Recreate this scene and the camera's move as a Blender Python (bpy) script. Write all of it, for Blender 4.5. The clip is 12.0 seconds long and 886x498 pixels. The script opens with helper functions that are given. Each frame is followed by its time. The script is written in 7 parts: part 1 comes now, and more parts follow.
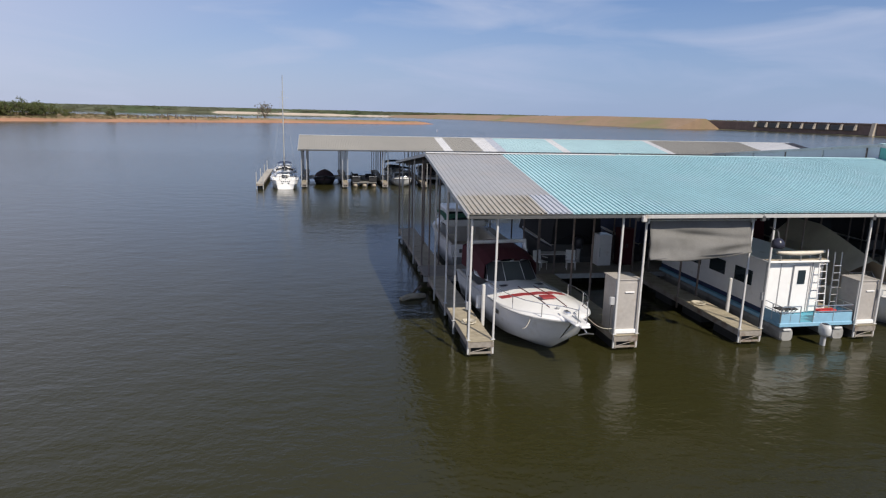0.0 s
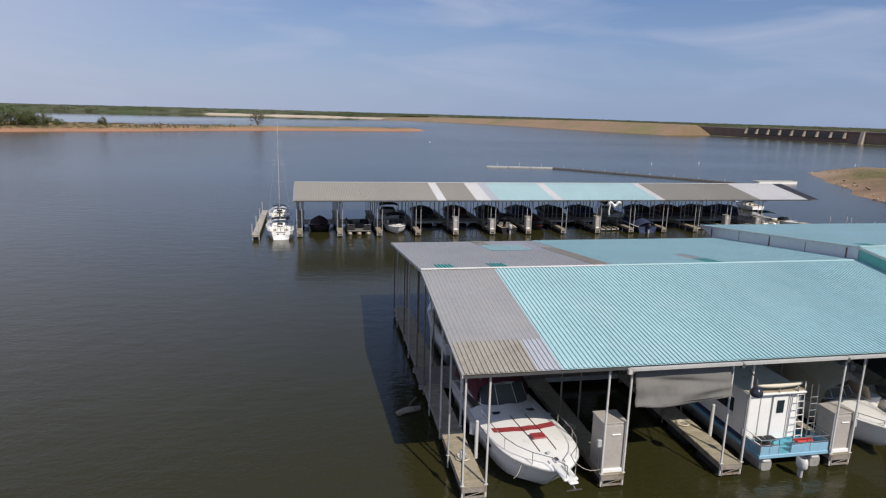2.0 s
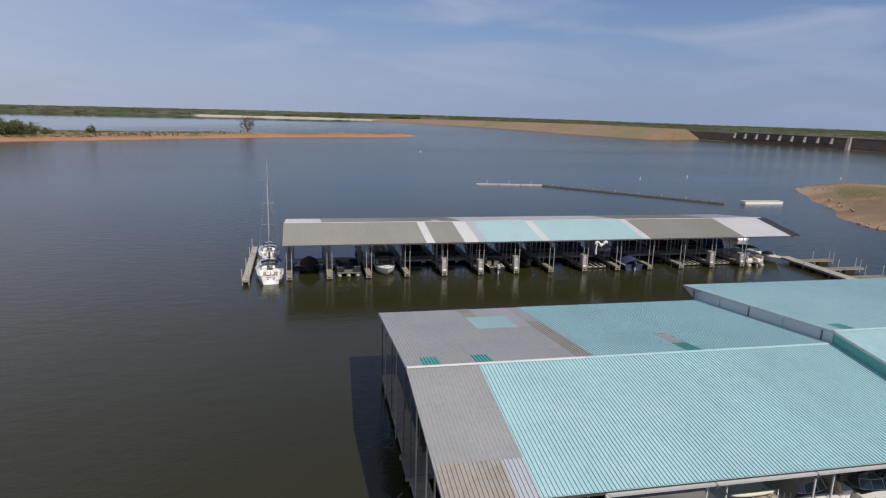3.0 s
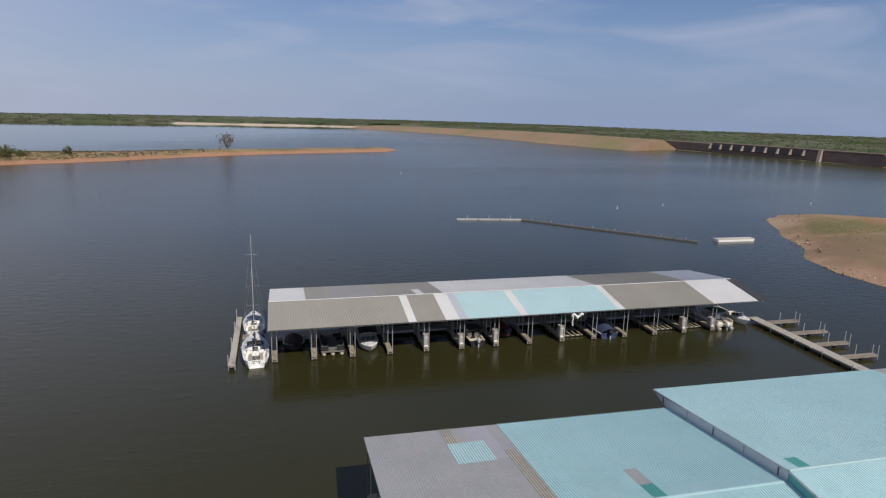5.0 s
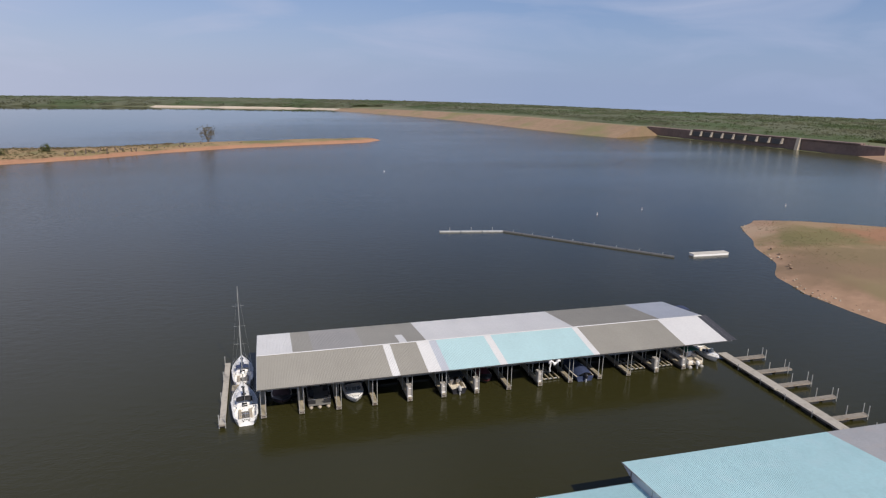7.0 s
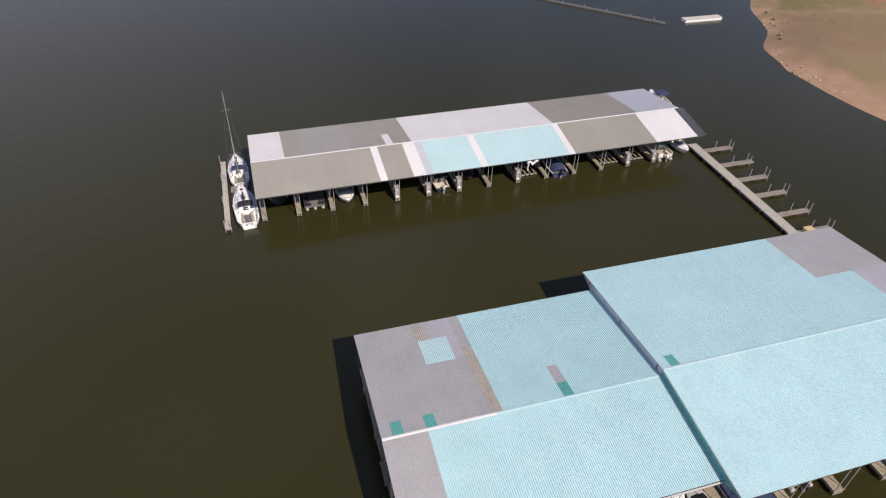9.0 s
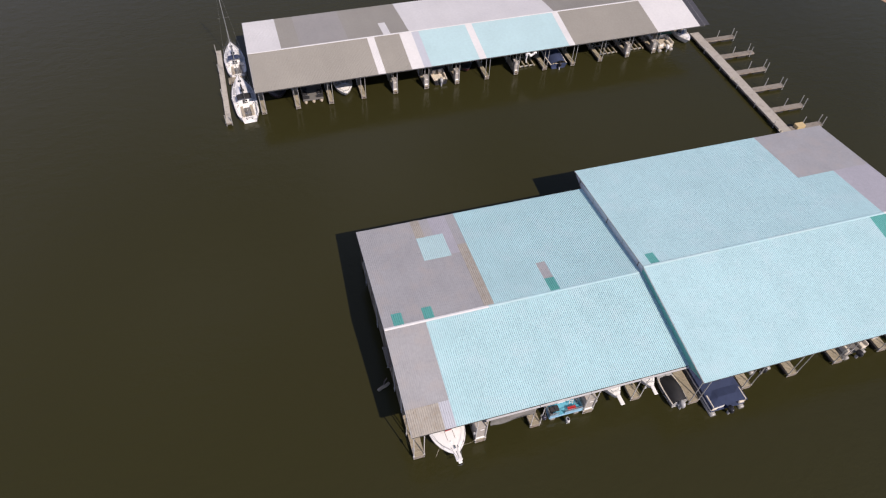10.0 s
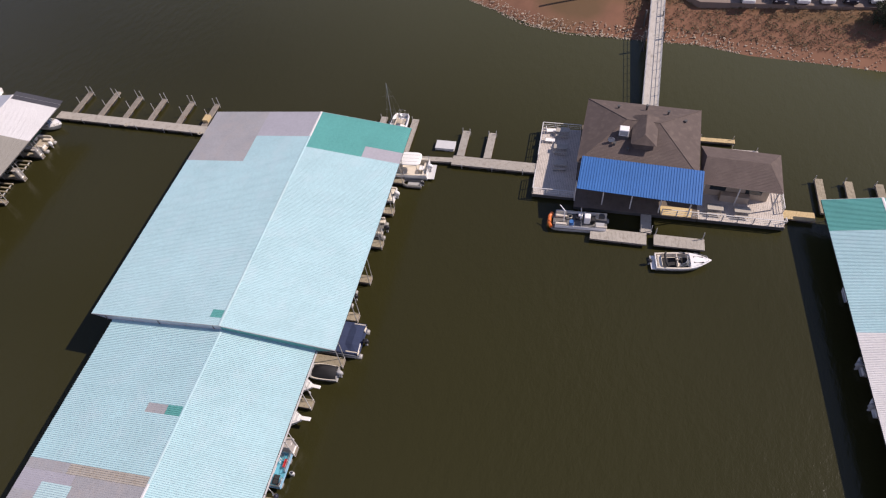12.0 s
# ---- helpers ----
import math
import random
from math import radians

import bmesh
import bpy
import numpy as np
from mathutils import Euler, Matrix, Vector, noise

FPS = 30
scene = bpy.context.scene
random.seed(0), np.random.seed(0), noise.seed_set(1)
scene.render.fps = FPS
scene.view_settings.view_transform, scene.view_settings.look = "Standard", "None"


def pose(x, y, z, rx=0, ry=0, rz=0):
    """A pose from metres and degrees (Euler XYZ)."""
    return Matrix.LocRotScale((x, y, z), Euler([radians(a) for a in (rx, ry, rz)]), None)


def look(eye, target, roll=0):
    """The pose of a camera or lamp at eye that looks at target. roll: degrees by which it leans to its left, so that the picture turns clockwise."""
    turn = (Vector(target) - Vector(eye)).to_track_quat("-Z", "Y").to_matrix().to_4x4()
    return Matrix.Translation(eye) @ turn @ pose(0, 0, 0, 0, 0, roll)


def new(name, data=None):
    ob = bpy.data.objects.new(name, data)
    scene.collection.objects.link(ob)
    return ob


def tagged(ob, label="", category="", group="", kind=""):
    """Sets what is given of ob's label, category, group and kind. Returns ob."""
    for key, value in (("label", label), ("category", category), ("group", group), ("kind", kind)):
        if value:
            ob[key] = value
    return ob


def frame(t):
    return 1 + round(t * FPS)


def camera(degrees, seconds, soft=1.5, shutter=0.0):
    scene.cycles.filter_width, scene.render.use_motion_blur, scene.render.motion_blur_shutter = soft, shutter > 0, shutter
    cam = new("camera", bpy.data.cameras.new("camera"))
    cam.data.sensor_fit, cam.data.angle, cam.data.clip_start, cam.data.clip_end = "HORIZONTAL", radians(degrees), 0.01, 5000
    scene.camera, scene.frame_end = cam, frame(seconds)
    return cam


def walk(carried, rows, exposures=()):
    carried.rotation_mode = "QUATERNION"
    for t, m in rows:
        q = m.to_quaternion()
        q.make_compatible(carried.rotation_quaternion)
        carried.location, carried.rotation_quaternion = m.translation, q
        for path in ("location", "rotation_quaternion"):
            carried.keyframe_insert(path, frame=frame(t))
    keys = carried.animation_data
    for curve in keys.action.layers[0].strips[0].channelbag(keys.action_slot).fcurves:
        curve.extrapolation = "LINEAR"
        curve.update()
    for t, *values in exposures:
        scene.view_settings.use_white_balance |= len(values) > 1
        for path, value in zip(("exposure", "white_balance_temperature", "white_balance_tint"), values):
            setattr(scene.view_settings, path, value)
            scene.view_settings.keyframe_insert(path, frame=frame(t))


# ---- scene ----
cam = camera(69.7, 12.0, soft=1.2)
PATH = [
    (0, (-4.649, -20.504, 8.54), (-4.291, -18.582, 8.118), 1.4),
    (0.5, (-4.738, -20.507, 8.615), (-4.375, -18.586, 8.193), 1.4),
    (1, (-4.838, -20.447, 9.693), (-4.472, -18.527, 9.27), 1.4),
    (1.5, (-4.898, -20.522, 11.824), (-4.528, -18.602, 11.4), 1.5),
    (2, (-4.839, -20.277, 14.257), (-4.459, -18.361, 13.83), 1.55),
    (2.5, (-4.747, -20.139, 16.892), (-4.355, -18.225, 16.464), 1.58),
    (3, (-4.578, -19.942, 19.354), (-4.172, -18.032, 18.921), 1.55),
    (3.2, (-4.591, -19.952, 20.155), (-4.181, -18.042, 19.725), 1.6),
    (4.8, (-4.81, -20.038, 28.146), (-4.354, -18.14, 27.709), 1.6),
    (5, (-4.77, -19.981, 28.898), (-4.307, -18.084, 28.465), 1.3),
    (5.5, (-4.698, -20.038, 31.583), (-4.224, -18.145, 31.147), 1.3),
    (6, (-4.59, -20.069, 34.127), (-4.105, -18.179, 33.689), 1.1),
    (6.5, (-4.625, -20.243, 36.734), (-4.129, -18.355, 36.296), 1.1),
    (7, (-4.651, -20.303, 39.063), (-4.144, -18.436, 38.556), 1.1),
    (7.3, (-4.757, -20.181, 40.266), (-4.257, -18.39, 39.531), 1.3),
    (7.5, (-4.709, -20.175, 41.003), (-4.22, -18.461, 40.095), 1.5),
    (7.7, (-4.744, -20.103, 41.799), (-4.272, -18.483, 40.726), 1.6),
    (9.3, (-4.661, -19.894, 50.904), (-4.196, -18.413, 49.642), 1.8),
    (9.5, (-4.793, -20.061, 51.546), (-4.329, -18.598, 50.263), 1.9),
    (9.8, (-4.924, -20.537, 52.888), (-4.489, -19.192, 51.473), 2.0),
    (10, (-4.866, -20.472, 53.561), (-4.463, -19.248, 52.032), 2.6),
    (10.5, (-4.893, -20.031, 56.496), (-4.49, -18.825, 54.953), 2.4),
    (10.8, (-4.918, -20.028, 57.962), (-4.513, -18.824, 56.417), 2.4),
    (11, (-4.71, -20.162, 58.666), (-4.298, -18.958, 57.123), 2.0),
    (11.2, (-4.199, -20.444, 59.189), (-3.725, -19.26, 57.649), 1.3),
    (11.4, (-3.44, -20.811, 59.511), (-2.837, -19.682, 57.975), -0.2),
    (11.5, (-3.048, -21.047, 59.592), (-2.334, -19.986, 58.054), -1.1),
    (11.7, (-2.307, -21.536, 59.666), (-1.335, -20.718, 58.122), -3.6),
    (11.8, (-1.979, -21.84, 59.685), (-0.915, -21.166, 58.132), -4.7),
    (11.9, (-1.701, -22.105, 59.675), (-0.568, -21.577, 58.113), -6.0),
    (12, (-1.543, -22.401, 59.654), (-0.366, -22.038, 58.078), -6.9),
]
EXPOSURES = [(0, 0.0, 6500, 10), (1.5, -0.05, 6500, 10), (2.5, -0.26, 6500, 10), (5.0, -0.30, 6520, 10), (6.5, -0.17, 6520, 10), (7.2, -0.08, 6520, 12), (7.7, 0.0, 6520, 13), (9.3, 0.0, 6700, 17.5), (10.5, -0.05, 6630, 19.0), (11.5, -0.07, 6620, 19.7), (12, 0.02, 6700, 21.5)]
walk(cam, [(t, look(e, g, r)) for t, e, g, r in PATH], EXPOSURES)

# ---- light ----
SUN = Vector((0.335, -0.95, 1.0)).normalized()
sun = new("sun", bpy.data.lights.new("sun", "SUN"))
sun.data.energy, sun.data.angle, sun.data.color = 4.75, radians(0.53), (1.0, 0.92, 0.80)
sun.matrix_world = look(SUN * 50, (0, 0, 0))


world = bpy.data.worlds.new("sky")
scene.world = world
world.use_nodes = True
wn, wl = world.node_tree.nodes, world.node_tree.links
background = wn["Background"]
sky = wn.new("ShaderNodeTexSky")
sky.sky_type, sky.sun_disc = "NISHITA", False
sky.sun_elevation, sky.sun_rotation = math.asin(SUN.z), math.atan2(SUN.x, SUN.y)
sky.air_density, sky.dust_density, sky.ozone_density = 1.0, 0.6, 2.5
where = wn.new("ShaderNodeTexCoord")
stretch = wn.new("ShaderNodeMapping")
stretch.inputs["Scale"].default_value = (1.3, 2.2, 7.0)
stretch.inputs["Rotation"].default_value = (0.0, 0.35, 0.2)
cirrus = wn.new("ShaderNodeTexNoise")
cirrus.inputs["Scale"].default_value, cirrus.inputs["Detail"].default_value = 2.2, 7.0
cirrus.inputs["Distortion"].default_value = 0.6
thin = wn.new("ShaderNodeMapRange")
thin.inputs["From Min"].default_value, thin.inputs["From Max"].default_value = 0.49, 0.72
thin.inputs["To Max"].default_value = 0.75
veil = wn.new("ShaderNodeMix")
veil.data_type = "RGBA"
veil.inputs["B"].default_value = (6.9, 7.6, 9.6, 1)
wl.new(where.outputs["Generated"], stretch.inputs["Vector"])
wl.new(stretch.outputs["Vector"], cirrus.inputs["Vector"])
wl.new(cirrus.outputs["Fac"], thin.inputs["Value"])
wl.new(thin.outputs["Result"], veil.inputs["Factor"])
clear = wn.new("ShaderNodeMix")
clear.data_type, clear.blend_type = "RGBA", "MULTIPLY"
clear.inputs["Factor"].default_value, clear.inputs["B"].default_value = 1.0, (0.54, 0.77, 1.13, 1)
wl.new(sky.outputs["Color"], clear.inputs["A"])
wl.new(clear.outputs["Result"], veil.inputs["A"])
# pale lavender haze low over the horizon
split = wn.new("ShaderNodeSeparateXYZ")
low = wn.new("ShaderNodeMapRange")
low.interpolation_type = "SMOOTHSTEP"
low.inputs["From Min"].default_value, low.inputs["From Max"].default_value = 0.30, -0.04
low.inputs["To Max"].default_value = 0.85
haze = wn.new("ShaderNodeMix")
haze.data_type = "RGBA"
tone = wn.new("ShaderNodeMix")
tone.data_type = "RGBA"
tone.inputs["A"].default_value, tone.inputs["B"].default_value = (4.5, 5.65, 8.5, 1), (7.35, 7.75, 9.8, 1)
wl.new(tone.outputs["Result"], haze.inputs["B"])
wl.new(where.outputs["Generated"], split.inputs["Vector"])
wl.new(split.outputs["Z"], low.inputs["Value"])
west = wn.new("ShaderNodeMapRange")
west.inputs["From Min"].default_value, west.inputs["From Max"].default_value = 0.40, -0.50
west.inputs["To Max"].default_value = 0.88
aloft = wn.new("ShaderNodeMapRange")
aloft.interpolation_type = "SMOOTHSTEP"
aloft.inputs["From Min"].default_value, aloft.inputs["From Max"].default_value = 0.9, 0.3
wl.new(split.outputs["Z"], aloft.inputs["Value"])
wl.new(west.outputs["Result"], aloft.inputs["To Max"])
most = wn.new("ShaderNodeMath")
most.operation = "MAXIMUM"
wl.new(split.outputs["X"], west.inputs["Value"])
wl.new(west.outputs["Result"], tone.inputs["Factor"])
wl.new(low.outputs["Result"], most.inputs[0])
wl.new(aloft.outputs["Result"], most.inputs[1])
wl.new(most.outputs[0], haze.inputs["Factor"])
wl.new(veil.outputs["Result"], haze.inputs["A"])
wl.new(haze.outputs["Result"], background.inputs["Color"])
background.inputs["Strength"].default_value = 0.079


# ---- materials ----
def mat(name, colour, rough=0.6, metal=0.0, fine=12.0, coarse=0.6, vary=0.15, bump=0.15, stain=None, stain_at=(0.55, 0.75), piece=0.0, spec=0.5):
    """A surface with grain and blotches in world size; stain: a second colour in patches; piece: change from piece to piece."""
    m = bpy.data.materials.new(name)
    m.use_nodes = True
    n, l = m.node_tree.nodes, m.node_tree.links
    p = n["Principled BSDF"]
    p.inputs["Roughness"].default_value, p.inputs["Metallic"].default_value = rough, metal
    p.inputs["Specular IOR Level"].default_value = spec
    geo = n.new("ShaderNodeNewGeometry")
    a, b = n.new("ShaderNodeTexNoise"), n.new("ShaderNodeTexNoise")
    a.inputs["Scale"].default_value, a.inputs["Detail"].default_value = fine, 4
    b.inputs["Scale"].default_value, b.inputs["Detail"].default_value = coarse, 5
    l.new(geo.outputs["Position"], a.inputs["Vector"])
    l.new(geo.outputs["Position"], b.inputs["Vector"])
    add = n.new("ShaderNodeMath")
    add.operation = "ADD"
    l.new(a.outputs["Fac"], add.inputs[0])
    l.new(b.outputs["Fac"], add.inputs[1])
    info = n.new("ShaderNodeObjectInfo")
    scaled = n.new("ShaderNodeMath")
    scaled.operation = "MULTIPLY_ADD"
    scaled.inputs[1].default_value = piece
    l.new(info.outputs["Random"], scaled.inputs[0])
    l.new(add.outputs[0], scaled.inputs[2])
    span = n.new("ShaderNodeMapRange")
    span.inputs["From Min"].default_value, span.inputs["From Max"].default_value = 0.6, 1.4 + piece
    span.inputs["To Min"].default_value, span.inputs["To Max"].default_value = 1 - vary, 1 + vary
    l.new(scaled.outputs[0], span.inputs["Value"])
    base = n.new("ShaderNodeMix")
    base.data_type, base.blend_type = "RGBA", "MULTIPLY"
    base.inputs["Factor"].default_value = 1.0
    base.inputs["A"].default_value = (*colour, 1)
    l.new(span.outputs["Result"], base.inputs["B"])
    last = base.outputs["Result"]
    if stain:
        c = n.new("ShaderNodeTexNoise")
        c.inputs["Scale"].default_value, c.inputs["Detail"].default_value = coarse * 2.3, 8
        l.new(geo.outputs["Position"], c.inputs["Vector"])
        edge = n.new("ShaderNodeMapRange")
        edge.inputs["From Min"].default_value, edge.inputs["From Max"].default_value = stain_at
        l.new(c.outputs["Fac"], edge.inputs["Value"])
        over = n.new("ShaderNodeMix")
        over.data_type = "RGBA"
        over.inputs["B"].default_value = (*stain, 1)
        l.new(edge.outputs["Result"], over.inputs["Factor"])
        l.new(last, over.inputs["A"])
        last = over.outputs["Result"]
    l.new(last, p.inputs["Base Color"])
    if bump:
        relief = n.new("ShaderNodeBump")
        relief.inputs["Strength"].default_value, relief.inputs["Distance"].default_value = bump, 0.02
        l.new(a.outputs["Fac"], relief.inputs["Height"])
        l.new(relief.outputs["Normal"], p.inputs["Normal"])
    return m


def water_mat():
    m = bpy.data.materials.new("lake_water")
    m.use_nodes = True
    n, l = m.node_tree.nodes, m.node_tree.links
    p = n["Principled BSDF"]
    p.inputs["IOR"].default_value = 1.33
    geo = n.new("ShaderNodeNewGeometry")
    silt = n.new("ShaderNodeTexNoise")
    silt.inputs["Scale"].default_value, silt.inputs["Detail"].default_value = 0.02, 4
    l.new(geo.outputs["Position"], silt.inputs["Vector"])
    mix = n.new("ShaderNodeMix")
    mix.data_type = "RGBA"
    mix.inputs["A"].default_value, mix.inputs["B"].default_value = (0.0275, 0.0258, 0.0083, 1), (0.0335, 0.0315, 0.0105, 1)
    l.new(silt.outputs["Fac"], mix.inputs["Factor"])
    # base colour turns paler and greener towards the east bank
    place, near, pale_green = n.new("ShaderNodeSeparateXYZ"), n.new("ShaderNodeMapRange"), n.new("ShaderNodeMix")
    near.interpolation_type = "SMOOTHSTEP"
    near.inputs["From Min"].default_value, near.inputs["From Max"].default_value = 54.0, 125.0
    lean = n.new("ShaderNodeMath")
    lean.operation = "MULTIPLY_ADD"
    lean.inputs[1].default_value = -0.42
    pale_green.data_type = "RGBA"
    pale_green.inputs["B"].default_value = (0.068, 0.068, 0.031, 1)
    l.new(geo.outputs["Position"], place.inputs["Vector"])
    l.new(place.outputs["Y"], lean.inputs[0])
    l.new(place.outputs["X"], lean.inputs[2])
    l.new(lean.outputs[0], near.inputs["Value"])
    l.new(near.outputs["Result"], pale_green.inputs["Factor"])
    l.new(mix.outputs["Result"], pale_green.inputs["A"])
    l.new(pale_green.outputs["Result"], p.inputs["Base Color"])
    heights = []
    for scale, turn, sx, sy, steep in ((0.5, 0.5, 1.0, 1.7, 0.28), (1.9, 0.3, 1.0, 1.6, 0.45), (5.5, 0.8, 1.0, 1.2, 0.75)):
        mp = n.new("ShaderNodeMapping")
        mp.inputs["Rotation"].default_value, mp.inputs["Scale"].default_value = (0, 0, turn), (sx, sy, 1)
        w = n.new("ShaderNodeTexNoise")
        w.inputs["Scale"].default_value, w.inputs["Detail"].default_value = scale, 2
        l.new(geo.outputs["Position"], mp.inputs["Vector"])
        l.new(mp.outputs["Vector"], w.inputs["Vector"])
        heights.append((w.outputs["Fac"], steep / scale))
    total = None
    for fac, amount in heights:
        s = n.new("ShaderNodeMath")
        s.operation = "MULTIPLY_ADD"
        s.inputs[1].default_value = amount
        l.new(fac, s.inputs[0])
        if total:
            l.new(total, s.inputs[2])
        else:
            s.inputs[2].default_value = 0
        total = s.outputs[0]
    gust = n.new("ShaderNodeTexNoise")
    gust.inputs["Scale"].default_value, gust.inputs["Detail"].default_value = 0.012, 3
    streak = n.new("ShaderNodeMapping")
    streak.inputs["Rotation"].default_value, streak.inputs["Scale"].default_value = (0, 0, 0.35), (0.3, 1.2, 1)
    l.new(geo.outputs["Position"], streak.inputs["Vector"])
    l.new(streak.outputs["Vector"], gust.inputs["Vector"])
    force = n.new("ShaderNodeMapRange")
    force.inputs["From Min"].default_value, force.inputs["From Max"].default_value = 0.35, 0.65
    force.inputs["To Min"].default_value, force.inputs["To Max"].default_value = 0.11, 0.32
    l.new(gust.outputs["Fac"], force.inputs["Value"])
    relief = n.new("ShaderNodeBump")
    relief.inputs["Distance"].default_value = 0.35
    # sheltered, calmer water behind the spit
    across, calm, eased = n.new("ShaderNodeMath"), n.new("ShaderNodeMapRange"), n.new("ShaderNodeMath")
    across.operation, across.inputs[1].default_value = "MULTIPLY_ADD", -1.5
    calm.interpolation_type = "SMOOTHSTEP"
    calm.inputs["From Min"].default_value, calm.inputs["From Max"].default_value = 380.0, 760.0
    calm.inputs["To Min"].default_value, calm.inputs["To Max"].default_value = 1.0, 0.04
    eased.operation = "MULTIPLY"
    open_lake, stronger = n.new("ShaderNodeMapRange"), n.new("ShaderNodeMath")
    open_lake.interpolation_type, stronger.operation = "SMOOTHSTEP", "MULTIPLY"
    open_lake.inputs["From Min"].default_value, open_lake.inputs["From Max"].default_value = 130.0, 330.0
    open_lake.inputs["To Min"].default_value, open_lake.inputs["To Max"].default_value = 1.0, 2.4
    l.new(place.outputs["Y"], open_lake.inputs["Value"])
    l.new(calm.outputs["Result"], stronger.inputs[0])
    l.new(open_lake.outputs["Result"], stronger.inputs[1])
    l.new(place.outputs["X"], across.inputs[0])
    l.new(place.outputs["Y"], across.inputs[2])
    l.new(across.outputs[0], calm.inputs["Value"])
    gloss = n.new("ShaderNodeMath")
    gloss.operation, gloss.inputs[1].default_value, gloss.inputs[2].default_value = "MULTIPLY_ADD", 0.12, 0.03
    l.new(calm.outputs["Result"], gloss.inputs[0])
    l.new(gloss.outputs[0], p.inputs["Roughness"])
    l.new(force.outputs["Result"], eased.inputs[0])
    l.new(stronger.outputs[0], eased.inputs[1])
    l.new(eased.outputs[0], relief.inputs["Strength"])
    l.new(total, relief.inputs["Height"])
    l.new(relief.outputs["Normal"], p.inputs["Normal"])
    return m


def glass_mat(name, colour):
    m = bpy.data.materials.new(name)
    m.use_nodes = True
    p = m.node_tree.nodes["Principled BSDF"]
    p.inputs["Base Color"].default_value, p.inputs["Roughness"].default_value = (*colour, 1), 0.04
    p.inputs["Specular IOR Level"].default_value = 0.8
    return m


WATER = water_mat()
TEAL = mat("teal_roof_sheet", (0.405, 0.605, 0.632), 0.55, 0.0, 3.0, 0.22, 0.10, 0.05, (0.45, 0.62, 0.65), (0.5, 0.8), 0.10, 0.22)
TEAL_PALE = mat("pale_teal_roof_sheet", (0.44, 0.605, 0.62), 0.55, 0.0, 3.0, 0.22, 0.08, 0.05, piece=0.1, spec=0.25)
TEAL_DEEP = mat("deep_teal_roof_sheet", (0.10, 0.36, 0.33), 0.5, 0.0, 3.0, 0.3, 0.12, 0.05, piece=0.1)
GREY_SHEET = mat("grey_galvanised_sheet", (0.372, 0.37, 0.372), 0.5, 0.12, 4.0, 0.3, 0.14, 0.05, (0.41, 0.38, 0.36), (0.5, 0.8), 0.15)
TAN_SHEET = mat("weathered_tan_sheet", (0.345, 0.325, 0.28), 0.55, 0.1, 4.0, 0.2, 0.10, 0.05, piece=0.12)
RUST_SHEET = mat("rust_streaked_sheet", (0.40, 0.37, 0.32), 0.6, 0.1, 5.0, 0.8, 0.2, 0.05, (0.31, 0.25, 0.18), (0.5, 1.0), 0.2)
WHITE_SHEET = mat("white_roof_sheet", (0.68, 0.67, 0.655), 0.5, 0.0, 3.0, 0.25, 0.08, 0.05, piece=0.1)
LILAC_SHEET = mat("lilac_grey_sheet", (0.42, 0.41, 0.44), 0.5, 0.15, 3.0, 0.25, 0.10, 0.05, piece=0.1)
PALE_BLUE = mat("pale_blue_grey_sheet", (0.49, 0.51, 0.55), 0.5, 0.05, 3.0, 0.25, 0.08, 0.05, piece=0.1)
LILAC_PALE = mat("pale_grey_sheet", (0.36, 0.342, 0.318), 0.5, 0.1, 3.0, 0.25, 0.10, 0.05, piece=0.1)
DARK_SHEET = mat("dark_slate_sheet", (0.085, 0.085, 0.095), 0.55, 0.1, 3.0, 0.25, 0.12, 0.05, piece=0.1)
# rust brown, darkened further for the shade under the dock roofs
DIM_RUST = mat("dim_rust_post", (0.20, 0.16, 0.14), 0.7, 0.2, 9.0, 1.5, 0.3, 0.1, (0.12, 0.08, 0.06), (0.5, 0.75))
LIGHT_GEL = mat("pale_grey_gelcoat", (0.58, 0.58, 0.57), 0.25, 0.0, 4.0, 0.8, 0.06, 0.0)
TWIG = mat("olive_twigs", (0.15, 0.135, 0.095), 0.9, 0.0, 0.5, 0.1, 0.3, 0.0)
STEEL = mat("galvanised_post", (0.48, 0.48, 0.47), 0.45, 0.35, 9.0, 1.5, 0.2, 0.1, (0.32, 0.25, 0.2), (0.62, 0.8))
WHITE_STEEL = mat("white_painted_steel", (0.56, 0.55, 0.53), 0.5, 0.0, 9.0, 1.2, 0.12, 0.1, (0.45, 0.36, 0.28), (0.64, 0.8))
WET_STEEL = mat("wet_dark_float", (0.15, 0.15, 0.15), 0.6, 0.2, 9.0, 1.2, 0.2, 0.1)
DARK_STEEL = mat("dark_steel", (0.10, 0.10, 0.10), 0.6, 0.4, 9.0, 1.2, 0.2, 0.1)
PIER_STEEL = mat("rusty_pier_frame", (0.30, 0.265, 0.225), 0.75, 0.1, 9.0, 1.2, 0.25, 0.1, (0.17, 0.11, 0.075), (0.5, 0.72))
PLANK = mat("weathered_deck_board", (0.33, 0.285, 0.205), 0.85, 0.0, 20.0, 1.2, 0.25, 0.35, (0.22, 0.19, 0.13), (0.5, 0.75), 0.5)
PALE_PLANK = mat("sun_bleached_board", (0.54, 0.49, 0.44), 0.85, 0.0, 18.0, 0.9, 0.18, 0.3, (0.42, 0.38, 0.33), (0.52, 0.75), 0.3)
GREY_PLANK = mat("grey_deck_board", (0.40, 0.37, 0.32), 0.85, 0.0, 18.0, 0.9, 0.2, 0.3, (0.28, 0.25, 0.21), (0.52, 0.75), 0.4)
